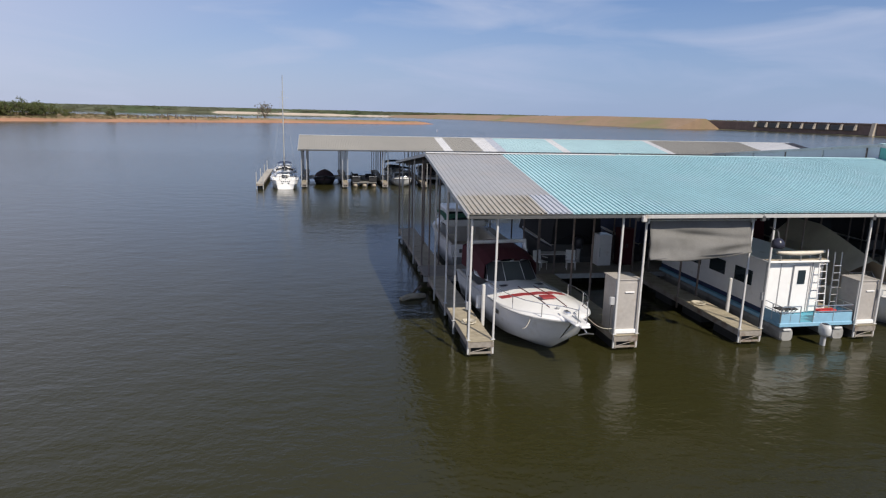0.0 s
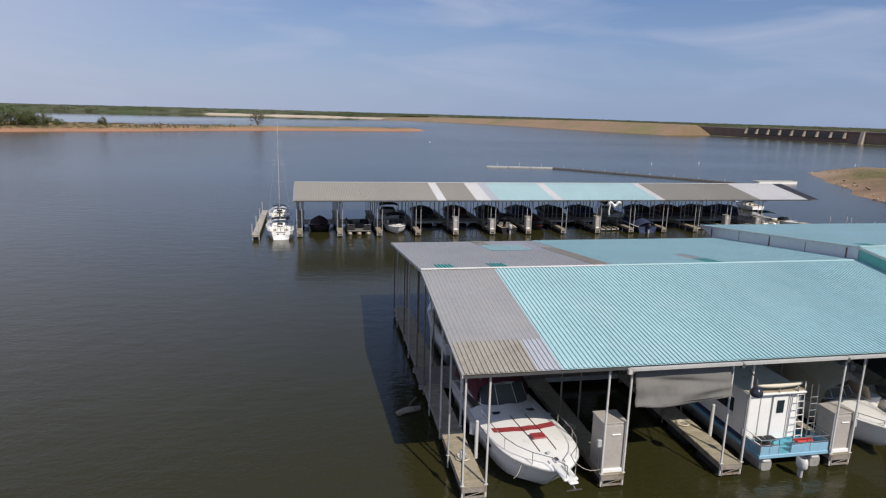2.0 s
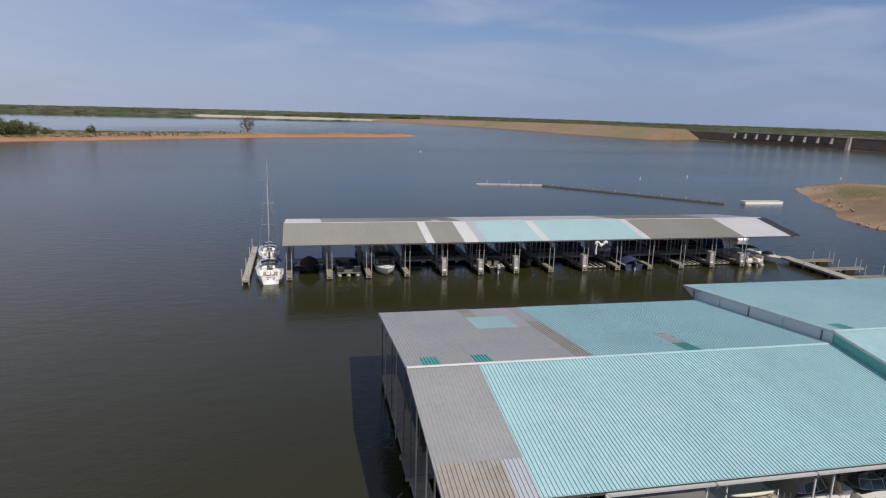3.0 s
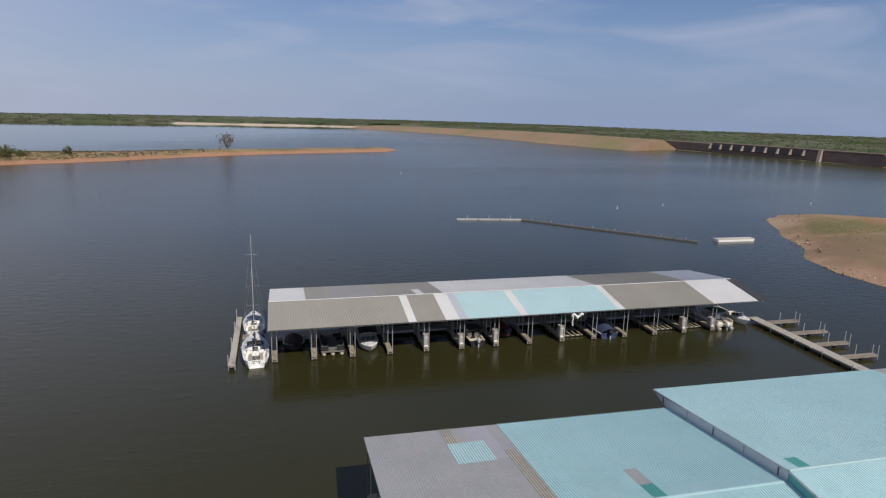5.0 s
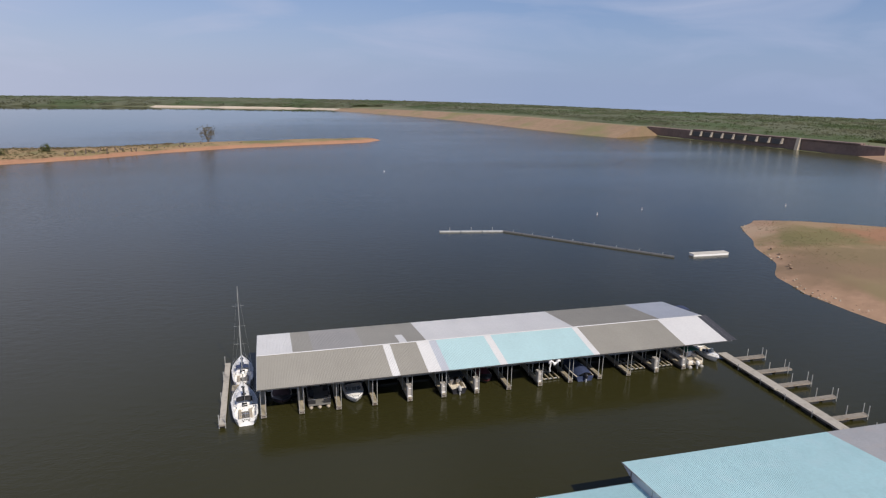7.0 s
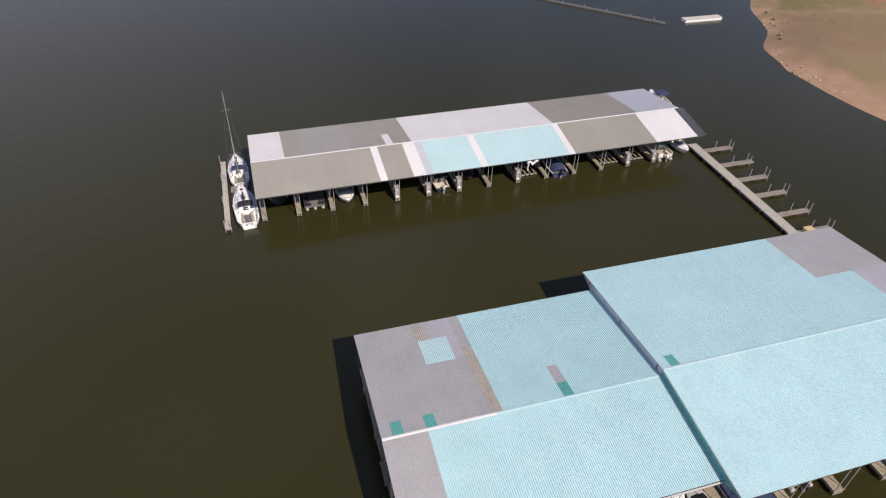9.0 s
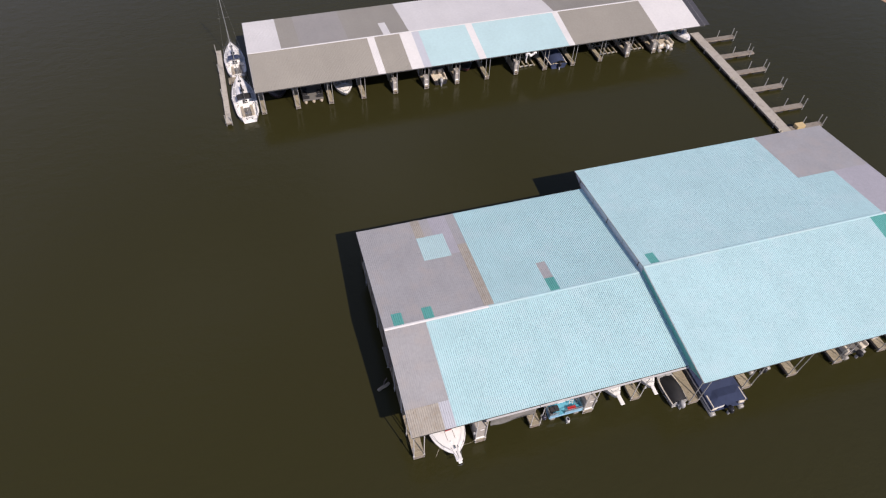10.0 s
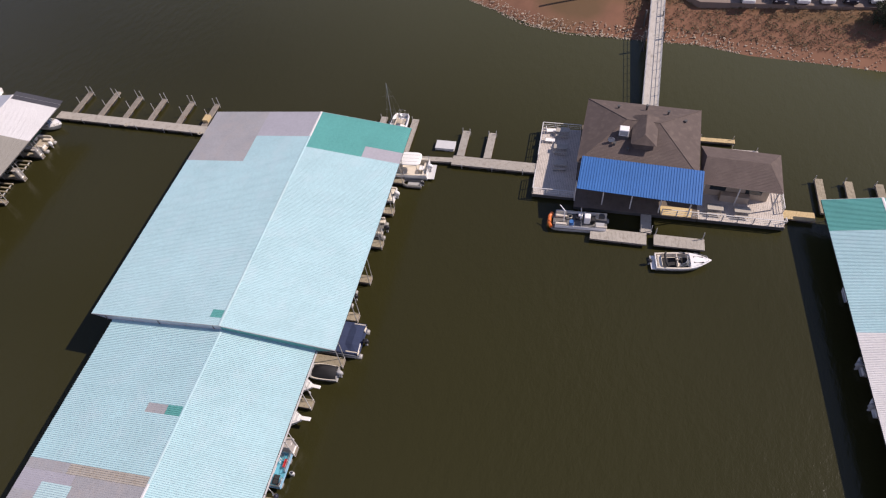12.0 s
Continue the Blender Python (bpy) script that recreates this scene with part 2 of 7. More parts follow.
DIM_PLANK = mat("dull_brown_board", (0.26, 0.23, 0.19), 0.85, 0.0, 18.0, 0.9, 0.2, 0.3, (0.18, 0.155, 0.125), (0.5, 0.75), 0.4)
# brown deck board with the awning's shade put into its colour
SHADED_PLANK = mat("shaded_brown_board", (0.17, 0.135, 0.11), 0.8, 0.0, 18.0, 0.9, 0.2, 0.3, (0.11, 0.09, 0.075), (0.5, 0.75), 0.3)
NEW_PLANK = mat("fresh_yellow_board", (0.55, 0.42, 0.22), 0.8, 0.0, 18.0, 0.9, 0.2, 0.3, piece=0.3)
CONCRETE = mat("pale_concrete", (0.50, 0.47, 0.42), 0.85, 0.0, 10.0, 0.5, 0.14, 0.2, (0.36, 0.33, 0.28), (0.55, 0.75))
GEL = mat("white_gelcoat", (0.84, 0.83, 0.81), 0.22, 0.0, 4.0, 0.8, 0.05, 0.0, (0.62, 0.58, 0.50), (0.62, 0.85))
GREY_GEL = mat("grey_gelcoat", (0.42, 0.42, 0.42), 0.3, 0.0, 4.0, 0.8, 0.08, 0.0)
RED_GEL = mat("red_gelcoat", (0.33, 0.05, 0.055), 0.3, 0.0, 5.0, 0.8, 0.15, 0.0)
RED_CANVAS = mat("dark_red_canvas", (0.075, 0.011, 0.016), 0.9, 0.0, 25.0, 1.5, 0.2, 0.3)
MAROON_CANVAS = mat("maroon_brown_canvas", (0.05, 0.028, 0.03), 0.9, 0.0, 25.0, 1.5, 0.2, 0.3)
BLUE_CANVAS = mat("navy_canvas", (0.028, 0.042, 0.095), 0.85, 0.0, 25.0, 1.5, 0.2, 0.3)
BLACK_CANVAS = mat("black_canvas", (0.02, 0.02, 0.022), 0.85, 0.0, 25.0, 1.5, 0.25, 0.3)
GREEN_CANVAS = mat("green_canvas", (0.02, 0.10, 0.06), 0.85, 0.0, 25.0, 1.5, 0.25, 0.3)
TAN_CANVAS = mat("tan_canvas", (0.42, 0.36, 0.28), 0.85, 0.0, 25.0, 1.0, 0.15, 0.3)
GREY_TARP = mat("grey_shade_cloth", (0.165, 0.16, 0.15), 0.9, 0.0, 30.0, 0.9, 0.2, 0.3, (0.13, 0.125, 0.115), (0.5, 0.75))
SKY_BLUE = mat("sky_blue_paint", (0.24, 0.44, 0.58), 0.45, 0.0, 6.0, 1.0, 0.12, 0.05, (0.35, 0.5, 0.58), (0.62, 0.8))
TURQUOISE = mat("turquoise_deck_paint", (0.09, 0.36, 0.48), 0.5, 0.0, 6.0, 1.0, 0.15, 0.05)
ROYAL = mat("royal_blue_roof_sheet", (0.035, 0.15, 0.40), 0.5, 0.0, 3.0, 0.4, 0.12, 0.05, piece=0.15)
SHINGLE = mat("brown_shingle", (0.105, 0.080, 0.070), 0.9, 0.0, 14.0, 0.6, 0.3, 0.5, (0.14, 0.108, 0.092), (0.5, 0.75), 0.5)
SIDING = mat("tan_siding", (0.38, 0.31, 0.24), 0.7, 0.0, 8.0, 0.6, 0.12, 0.1)
GLASS = glass_mat("dark_window_glass", (0.02, 0.03, 0.035))
SHIELD = glass_mat("grey_tinted_shield", (0.075, 0.082, 0.082))
RUBBER = mat("black_rubber", (0.02, 0.02, 0.02), 0.7, 0.0, 12.0, 2.0, 0.2, 0.1)
ALUMINIUM = mat("brushed_aluminium", (0.60, 0.60, 0.60), 0.32, 0.9, 10.0, 1.5, 0.1, 0.05)
PONTOON = mat("weathered_pontoon", (0.40, 0.39, 0.37), 0.55, 0.3, 6.0, 0.8, 0.15, 0.1, (0.25, 0.23, 0.2), (0.55, 0.75))
CHROME = mat("bright_stainless_rail", (0.72, 0.72, 0.72), 0.2, 0.9, 10.0, 1.5, 0.05, 0.0)
BLACK_PLASTIC = mat("black_engine_cowl", (0.025, 0.025, 0.03), 0.35, 0.0, 8.0, 1.0, 0.1, 0.0)
VINYL = mat("cream_vinyl", (0.66, 0.60, 0.50), 0.55, 0.0, 14.0, 1.5, 0.1, 0.1)
RED_PAINT = mat("red_paint", (0.50, 0.03, 0.03), 0.4, 0.0, 6.0, 1.0, 0.12, 0.0)
ORANGE = mat("orange_tube", (0.70, 0.16, 0.03), 0.45, 0.0, 6.0, 1.0, 0.12, 0.05)
PEDESTAL = mat("beige_dock_box", (0.40, 0.37, 0.34), 0.6, 0.0, 8.0, 1.0, 0.12, 0.1, (0.36, 0.31, 0.26), (0.6, 0.8))
ROPE = mat("pale_rope", (0.55, 0.50, 0.40), 0.9, 0.0, 40.0, 3.0, 0.2, 0.3)
def shore_mat(name, low, grass, straw, step):
    """Bare soil at the waterline, green and straw-coloured grass above it."""
    m = mat(name, low, 0.95, 0.0, 0.6, 0.05, 0.2, 0.5)
    n, l = m.node_tree.nodes, m.node_tree.links
    p = n["Principled BSDF"]
    soil = p.inputs["Base Color"].links[0].from_socket
    geo, cut, patch = n.new("ShaderNodeNewGeometry"), n.new("ShaderNodeSeparateXYZ"), n.new("ShaderNodeTexNoise")
    patch.inputs["Scale"].default_value, patch.inputs["Detail"].default_value = 0.07, 7
    l.new(geo.outputs["Position"], cut.inputs["Vector"])
    l.new(geo.outputs["Position"], patch.inputs["Vector"])
    level = n.new("ShaderNodeMath")
    level.operation = "MULTIPLY_ADD"
    level.inputs[1].default_value = 1.6
    l.new(patch.outputs["Fac"], level.inputs[0])
    l.new(cut.outputs["Z"], level.inputs[2])
    edge = n.new("ShaderNodeMapRange")
    edge.inputs["From Min"].default_value, edge.inputs["From Max"].default_value = step, step + 0.4
    l.new(level.outputs[0], edge.inputs["Value"])
    ramp = n.new("ShaderNodeMix")
    ramp.data_type = "RGBA"
    ramp.inputs["A"].default_value, ramp.inputs["B"].default_value = (*grass, 1), (*straw, 1)
    broad, sharp = n.new("ShaderNodeTexNoise"), n.new("ShaderNodeMapRange")
    broad.inputs["Scale"].default_value, broad.inputs["Detail"].default_value = 0.05, 8
    sharp.inputs["From Min"].default_value, sharp.inputs["From Max"].default_value = 0.34, 0.52
    l.new(geo.outputs["Position"], broad.inputs["Vector"])
    l.new(broad.outputs["Fac"], sharp.inputs["Value"])
    l.new(sharp.outputs["Result"], ramp.inputs["Factor"])
    over = n.new("ShaderNodeMix")
    over.data_type = "RGBA"
    l.new(edge.outputs["Result"], over.inputs["Factor"])
    l.new(soil, over.inputs["A"])
    l.new(ramp.outputs["Result"], over.inputs["B"])
    l.new(over.outputs["Result"], p.inputs["Base Color"])
    return m


SHORE = shore_mat("orange_shore_soil", (0.37, 0.195, 0.112), (0.17, 0.155, 0.065), (0.30, 0.205, 0.105), 1.75)
SAND = shore_mat("red_dry_soil", (0.335, 0.212, 0.135), (0.22, 0.165, 0.085), (0.285, 0.195, 0.11), 2.1)


def redder_south(m, ya, yb, dark):
    """The soil turns to darker red clay between two places along the shore."""
    n, l = m.node_tree.nodes, m.node_tree.links
    p = n["Principled BSDF"]
    soil = p.inputs["Base Color"].links[0].from_socket
    geo, cut, way, over = n.new("ShaderNodeNewGeometry"), n.new("ShaderNodeSeparateXYZ"), n.new("ShaderNodeMapRange"), n.new("ShaderNodeMix")
    way.inputs["From Min"].default_value, way.inputs["From Max"].default_value = ya, yb
    over.data_type, over.blend_type = "RGBA", "MULTIPLY"
    over.inputs["B"].default_value = (*dark, 1)
    l.new(geo.outputs["Position"], cut.inputs["Vector"])
    l.new(cut.outputs["Y"], way.inputs["Value"])
    l.new(way.outputs["Result"], over.inputs["Factor"])
    l.new(soil, over.inputs["A"])
    l.new(over.outputs["Result"], p.inputs["Base Color"])


def grassy(m, x, y, rx, ry, colour):
    """A ragged patch of green grass on the bare soil."""
    n, l = m.node_tree.nodes, m.node_tree.links
    p = n["Principled BSDF"]
    soil = p.inputs["Base Color"].links[0].from_socket
    geo, fitted, far_off, ragged = n.new("ShaderNodeNewGeometry"), n.new("ShaderNodeMapping"), n.new("ShaderNodeVectorMath"), n.new("ShaderNodeTexNoise")
    fitted.inputs["Location"].default_value, fitted.inputs["Scale"].default_value = (-x / rx, -y / ry, 0), (1 / rx, 1 / ry, 0)
    far_off.operation = "LENGTH"
    ragged.inputs["Scale"].default_value, ragged.inputs["Detail"].default_value = 0.16, 7
    mixed, edge, over = n.new("ShaderNodeMath"), n.new("ShaderNodeMapRange"), n.new("ShaderNodeMix")
    mixed.operation, mixed.inputs[1].default_value = "MULTIPLY_ADD", 1.7
    edge.inputs["From Min"].default_value, edge.inputs["From Max"].default_value = 2.0, 1.35
    edge.inputs["To Max"].default_value = 0.9
    over.data_type = "RGBA"
    over.inputs["B"].default_value = (*colour, 1)
    l.new(geo.outputs["Position"], fitted.inputs["Vector"])
    l.new(fitted.outputs["Vector"], far_off.inputs[0])
    l.new(geo.outputs["Position"], ragged.inputs["Vector"])
    l.new(ragged.outputs["Fac"], mixed.inputs[0])
    l.new(far_off.outputs["Value"], mixed.inputs[2])
    l.new(mixed.outputs[0], edge.inputs["Value"])
    l.new(edge.outputs["Result"], over.inputs["Factor"])
    l.new(soil, over.inputs["A"])
    l.new(over.outputs["Result"], p.inputs["Base Color"])


grassy(SAND, 133, 108, 22, 12, (0.155, 0.135, 0.05))
grassy(SAND, 114, 86, 17, 16, (0.21, 0.14, 0.08))
grassy(SAND, 156, 104, 18, 16, (0.31, 0.155, 0.085))
grassy(SAND, 128, 90, 13, 9, (0.19, 0.14, 0.07))
grassy(SAND, 124, 128, 9, 10, (0.37, 0.265, 0.18))
grassy(SAND, 96, -20, 9, 6, (0.20, 0.16, 0.08))
redder_south(SAND, 55.0, -5.0, (0.60, 0.46, 0.42))
DAM_GRASS = mat("dry_grass_embankment", (0.28, 0.19, 0.12), 0.95, 0.0, 0.2, 0.012, 0.18, 0.4, (0.20, 0.18, 0.08), (0.5, 0.68))
FAR_LAND = mat("far_scrub", (0.14, 0.145, 0.075), 0.95, 0.0, 0.05, 0.004, 0.3, 0.4, (0.20, 0.16, 0.08), (0.56, 0.7))
LEAF = mat("spring_foliage", (0.17, 0.185, 0.065), 0.8, 0.0, 0.3, 0.02, 0.3, 0.0, (0.12, 0.14, 0.05), (0.45, 0.6))
WOODS = mat("far_spring_woods", (0.175, 0.185, 0.11), 0.85, 0.0, 0.05, 0.006, 0.2, 0.0, (0.115, 0.155, 0.065), (0.45, 0.6))
MAST = mat("grey_anodised_mast", (0.33, 0.34, 0.34), 0.5, 0.2, 9.0, 1.0, 0.1, 0.0)
PALE_ROCK = mat("pale_riprap_rock", (0.47, 0.40, 0.31), 0.9, 0.0, 6.0, 0.8, 0.25, 0.5, (0.30, 0.22, 0.15), (0.5, 0.7), 0.6)


def let_light_through(m, share):
    """Thin leaves pass on part of the light that falls on them."""
    n, l = m.node_tree.nodes, m.node_tree.links
    p, last = n["Principled BSDF"], n["Material Output"]
    thin, both = n.new("ShaderNodeBsdfTranslucent"), n.new("ShaderNodeMixShader")
    both.inputs["Fac"].default_value = share
    l.new(p.inputs["Base Color"].links[0].from_socket, thin.inputs["Color"])
    l.new(p.outputs["BSDF"], both.inputs[1])
    l.new(thin.outputs["BSDF"], both.inputs[2])
    l.new(both.outputs["Shader"], last.inputs["Surface"])


def rounded(m, up):
    """Leaf clumps shade as the round crowns they make up, turned towards the sky."""
    n, l = m.node_tree.nodes, m.node_tree.links
    geo, mix, even = n.new("ShaderNodeNewGeometry"), n.new("ShaderNodeMix"), n.new("ShaderNodeVectorMath")
    mix.data_type, even.operation = "VECTOR", "NORMALIZE"
    mix.inputs["Factor"].default_value, mix.inputs["B"].default_value = up, (0, 0, 1)
    l.new(geo.outputs["Normal"], mix.inputs["A"])
    l.new(mix.outputs["Result"], even.inputs[0])
    l.new(even.outputs["Vector"], n["Principled BSDF"].inputs["Normal"])


rounded(WOODS, 0.92)
let_light_through(WOODS, 0.35)
let_light_through(LEAF, 0.4)
CEDAR = mat("dark_cedar", (0.035, 0.045, 0.022), 0.85, 0.0, 0.6, 0.1, 0.3, 0.0)
BARK = mat("grey_bark", (0.13, 0.10, 0.08), 0.95, 0.0, 6.0, 0.8, 0.25, 0.4)
DARK_WALL = mat("dark_spillway_wall", (0.19, 0.135, 0.115), 0.9, 0.0, 0.6, 0.05, 0.25, 0.2, (0.23, 0.16, 0.13), (0.5, 0.7))
PIER_STONE = mat("pale_pier_concrete", (0.38, 0.33, 0.27), 0.9, 0.0, 0.8, 0.1, 0.15, 0.2)
ROCK = mat("riprap_rock", (0.27, 0.19, 0.13), 0.9, 0.0, 6.0, 0.8, 0.25, 0.5, (0.15, 0.09, 0.06), (0.5, 0.7))
ASPHALT = mat("worn_asphalt", (0.22, 0.17, 0.14), 0.9, 0.0, 8.0, 0.3, 0.15, 0.3)
CAR_RED = mat("red_car_paint", (0.55, 0.02, 0.02), 0.25, 0.0, 4.0, 1.0, 0.05, 0.0)
CAR_WHITE = mat("white_car_paint", (0.75, 0.75, 0.74), 0.25, 0.0, 4.0, 1.0, 0.04, 0.0)
CAR_DARK = mat("dark_car_paint", (0.03, 0.03, 0.045), 0.25, 0.0, 4.0, 1.0, 0.05, 0.0)


# ---- mesh helpers ----
def part(name, bm, material, parent=None, label="", smooth=False):
    """Links a bmesh as one mesh object, under a thing or a part."""
    me = bpy.data.meshes.new(name)
    bm.normal_update()
    bm.to_mesh(me)
    bm.free()
    me.materials.append(material)
    if smooth:
        me.shade_smooth()
    ob = new(name, me)
    if parent:
        ob.parent = parent
    return tagged(ob, label)


def shared(name, me, parent, at=(0, 0, 0), turn=0.0):
    ob = new(name, me)
    ob.parent = parent
    ob.location, ob.rotation_euler = at, (0, 0, turn)
    return ob


def mesh_of(name, bm, material):
    me = bpy.data.meshes.new(name)
    bm.normal_update()
    bm.to_mesh(me)
    bm.free()
    me.materials.append(material)
    return me


def thing(name, label, category, group="", kind="", at=None):
    ob = new(name)
    if at is not None:
        ob.matrix_basis = at
    return tagged(ob, label, category, group, kind)


def add_box(bm, size, centre, m=None, bevel=0.0):
    v = bmesh.ops.create_cube(bm, size=1.0)["verts"]
    for q in v:
        q.co = Vector((q.co.x * size[0] + centre[0], q.co.y * size[1] + centre[1], q.co.z * size[2] + centre[2]))
    if bevel:
        edges = {e for q in v for e in q.link_edges}
        r = bmesh.ops.bevel(bm, geom=list(edges), offset=bevel, segments=1, affect="EDGES")
        v = [q for q in {w for f in r["faces"] for w in f.verts} | set(q for q in v if q.is_valid)]
    if m:
        for q in v:
            q.co = m @ q.co
    return v


def box(size, centre, bevel=0.0, m=None):
    bm = bmesh.new()
    add_box(bm, size, centre, m, bevel)
    return bm


def add_tube(bm, a, b, r, sides=6, r2=None):
    a, b = Vector(a), Vector(b)
    way = b - a
    turn = way.to_track_quat("Z", "Y").to_matrix()
    rings = []
    for p, rad in ((a, r), (b, r if r2 is None else r2)):
        rings.append([bm.verts.new(p + turn @ Vector((rad * math.cos(i * math.tau / sides), rad * math.sin(i * math.tau / sides), 0))) for i in range(sides)])
    for i in range(sides):
        bm.faces.new((rings[0][i], rings[0][(i + 1) % sides], rings[1][(i + 1) % sides], rings[1][i]))
    bm.faces.new(rings[0][::-1])
    bm.faces.new(rings[1])


def tube(points, r, sides=6):
    """One bent tube through all points."""
    pts = [Vector(p) for p in points]
    if len(pts) > 2 and (pts[0] - pts[-1]).length < 1e-6:
        pts[-1] = pts[-2].lerp(pts[-1], 0.999)
    rings, side = [], None
    for i, p in enumerate(pts):
        a = (p - pts[i - 1]).normalized() if i else (pts[1] - p).normalized()
        b = (pts[i + 1] - p).normalized() if i < len(pts) - 1 else a
        way = (a + b).normalized() if (a + b).length > 0.1 else a
        if side is None:
            side = way.orthogonal().normalized()
        side = side - way * side.dot(way)
        side = side.normalized() if side.length > 1e-4 else way.orthogonal().normalized()
        other = way.cross(side)
        wide = min(1.5, 1 / max(0.5, way.dot(a)))
        rings.append([p + (side * math.cos(k * math.tau / sides) + other * math.sin(k * math.tau / sides)) * r * wide for k in range(sides)])
    return loft(rings)


def loft(rings, caps=True, closed=True):
    bm = bmesh.new()
    vs = [[bm.verts.new(p) for p in ring] for ring in rings]
    n = len(vs[0])
    for a, b in zip(vs, vs[1:]):
        for i in range(n if closed else n - 1):
            bm.faces.new((a[i], a[(i + 1) % n], b[(i + 1) % n], b[i]))
    if caps and closed:
        bm.faces.new(vs[0][::-1])
        bm.faces.new(vs[-1])
    bmesh.ops.recalc_face_normals(bm, faces=bm.faces)
    return bm


def fast_mesh(name, verts, faces, material):
    me = bpy.data.meshes.new(name)
    me.from_pydata([tuple(v) for v in verts], [], [tuple(int(i) for i in f) for f in faces])
    me.materials.append(material)
    return me


def many(name, verts, tris, material):
    """A mesh of triangles from arrays."""
    me = bpy.data.meshes.new(name)
    me.vertices.add(len(verts))
    me.vertices.foreach_set("co", np.asarray(verts, np.float32).ravel())
    me.loops.add(tris.size)
    me.loops.foreach_set("vertex_index", tris.astype(np.int32).ravel())
    me.polygons.add(len(tris))
    me.polygons.foreach_set("loop_start", np.arange(0, tris.size, 3, dtype=np.int32))
    me.update(calc_edges=True)
    me.materials.append(material)
    return me


# ---- water and land ----
bm = bmesh.new()
bm.faces.new([bm.verts.new((x, y, 0)) for x, y in ((-1500, -1500), (900, -1500), (900, 190), (500, 320), (385, 480), (330, 640), (250, 800), (150, 960), (-1500, 960))])
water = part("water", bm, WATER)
tagged(water, "murky olive lake water with small wind ripples", "water", kind="structure")


def inside_distance(px, py, poly):
    """Signed distance of points to a closed outline, positive inside."""
    best = np.full(px.shape, 1e9)
    inside = np.zeros(px.shape, bool)
    for (x1, y1), (x2, y2) in zip(poly, poly[1:] + poly[:1]):
        dx, dy = x2 - x1, y2 - y1
        t = np.clip(((px - x1) * dx + (py - y1) * dy) / (dx * dx + dy * dy), 0, 1)
        best = np.minimum(best, np.hypot(px - x1 - t * dx, py - y1 - t * dy))
        cross = ((y1 > py) != (y2 > py)) & (px < dx * (py - y1) / (dy if dy else 1e-9) + x1)
        inside ^= cross
    return np.where(inside, best, -best)


def waves(x, y, scale, seed):
    """Cheap smooth unevenness, about -1 to 1."""
    r = np.random.RandomState(seed)
    out = np.zeros(x.shape)
    for k in range(7):
        a, f, p = r.uniform(0, math.tau), (0.6 + 0.5 * k) / scale, r.uniform(0, math.tau)
        out += np.sin((x * math.cos(a) + y * math.sin(a)) * f + p) / (1 + 0.5 * k)
    return out / 2.2


def land(name, outline, step, profile, material, rough=0.6, ragged=2.0, seed=1, margin=6.0, drop=None):
    """Ground above an outline: profile gives the height by the distance from the shore."""
    xs, ys = [p[0] for p in outline], [p[1] for p in outline]
    gx = np.arange(min(xs) - margin, max(xs) + margin + step, step)
    gy = np.arange(min(ys) - margin, max(ys) + margin + step, step)
    X, Y = np.meshgrid(gx, gy)
    d = inside_distance(X, Y, outline) + ragged * waves(X, Y, 6 * ragged + 2, seed)
    Z = np.interp(d, *zip(*profile)) + rough * waves(X, Y, 9.0 + step, seed + 5) * np.clip(d / 12, 0, 1)
    if drop:
        Z = Z - drop(X, Y)
    keep = d > -margin
    index = -np.ones(X.shape, int)
    index[keep] = np.arange(keep.sum())
    verts = np.stack([X[keep], Y[keep], Z[keep]], 1)
    q = np.stack([index[:-1, :-1], index[:-1, 1:], index[1:, 1:], index[1:, :-1]], -1).reshape(-1, 4)
    q = q[(q >= 0).all(1)]
    me = fast_mesh(name, verts, q, material)
    me.shade_smooth()
    return tagged(new(name, me), kind="structure")


EAST = [(330, 262), (420, 215), (330, 150), (235, 105), (168, 122), (149, 135), (137, 139), (127, 133), (121, 124), (114, 112),
        (107, 97), (99, 87), (95.5, 77), (96.5, 66), (98.6, 55), (99.8, 42), (99.0, 29), (100.4, 19), (100.2, 9), (97.6, 1), (93.8, -6), (89.6, -12), (87.6, -19),
        (87.0, -29), (86.5, -39), (85, -45), (82.5, -64), (80, -90), (90, -160), (600, -160), (700, 100), (520, 330), (350, 310)]
EAST_RISE = [(-8, -1.6), (0, 0.0), (5, 1.1), (11, 2.2), (40, 2.6), (400, 4.0)]
ground = land("ground", EAST, 2.5, EAST_RISE, SAND, 0.35, 0.9, 3)
tagged(ground, "bare reddish lake shore with patchy dry grass", "ground")
SPIT = [(-330, 150), (-240, 215), (-180, 258), (-125, 300), (-106, 311), (-84, 325), (-50, 352), (-19, 370), (31, 389), (57, 399), (69, 414), (66, 426),
        (37, 424), (18, 420), (-2, 412), (-52, 396), (-94, 372), (-148, 366), (-260, 330), (-380, 280)]
SPIT_RISE = [(-10, -2.0), (0, 0.0), (4, 0.9), (10, 1.6), (30, 2.8), (60, 3.4)]
spit = land("ground_spit", SPIT, 3.0, SPIT_RISE, SHORE, 0.3, 1.5, 8)
tagged(spit, "low orange earth spit with sparse green scrub", "ground")
FAR = [(-1900, 640), (-1300, 860), (-700, 905), (-336, 915), (-140, 925), (42, 900), (120, 866), (160, 800), (205, 720), (240, 634), (262, 545), (283, 480),
       (297, 445), (330, 322), (341, 300), (352, 290), (560, 260), (1500, 100), (2200, 0), (2300, 1500), (1500, 2300), (-800, 2400), (-2100, 1800)]
FAR_RISE = [(-60, -8), (0, 0.0), (25, 1.6), (120, 2.6), (500, 3.0), (4000, 3.0)]


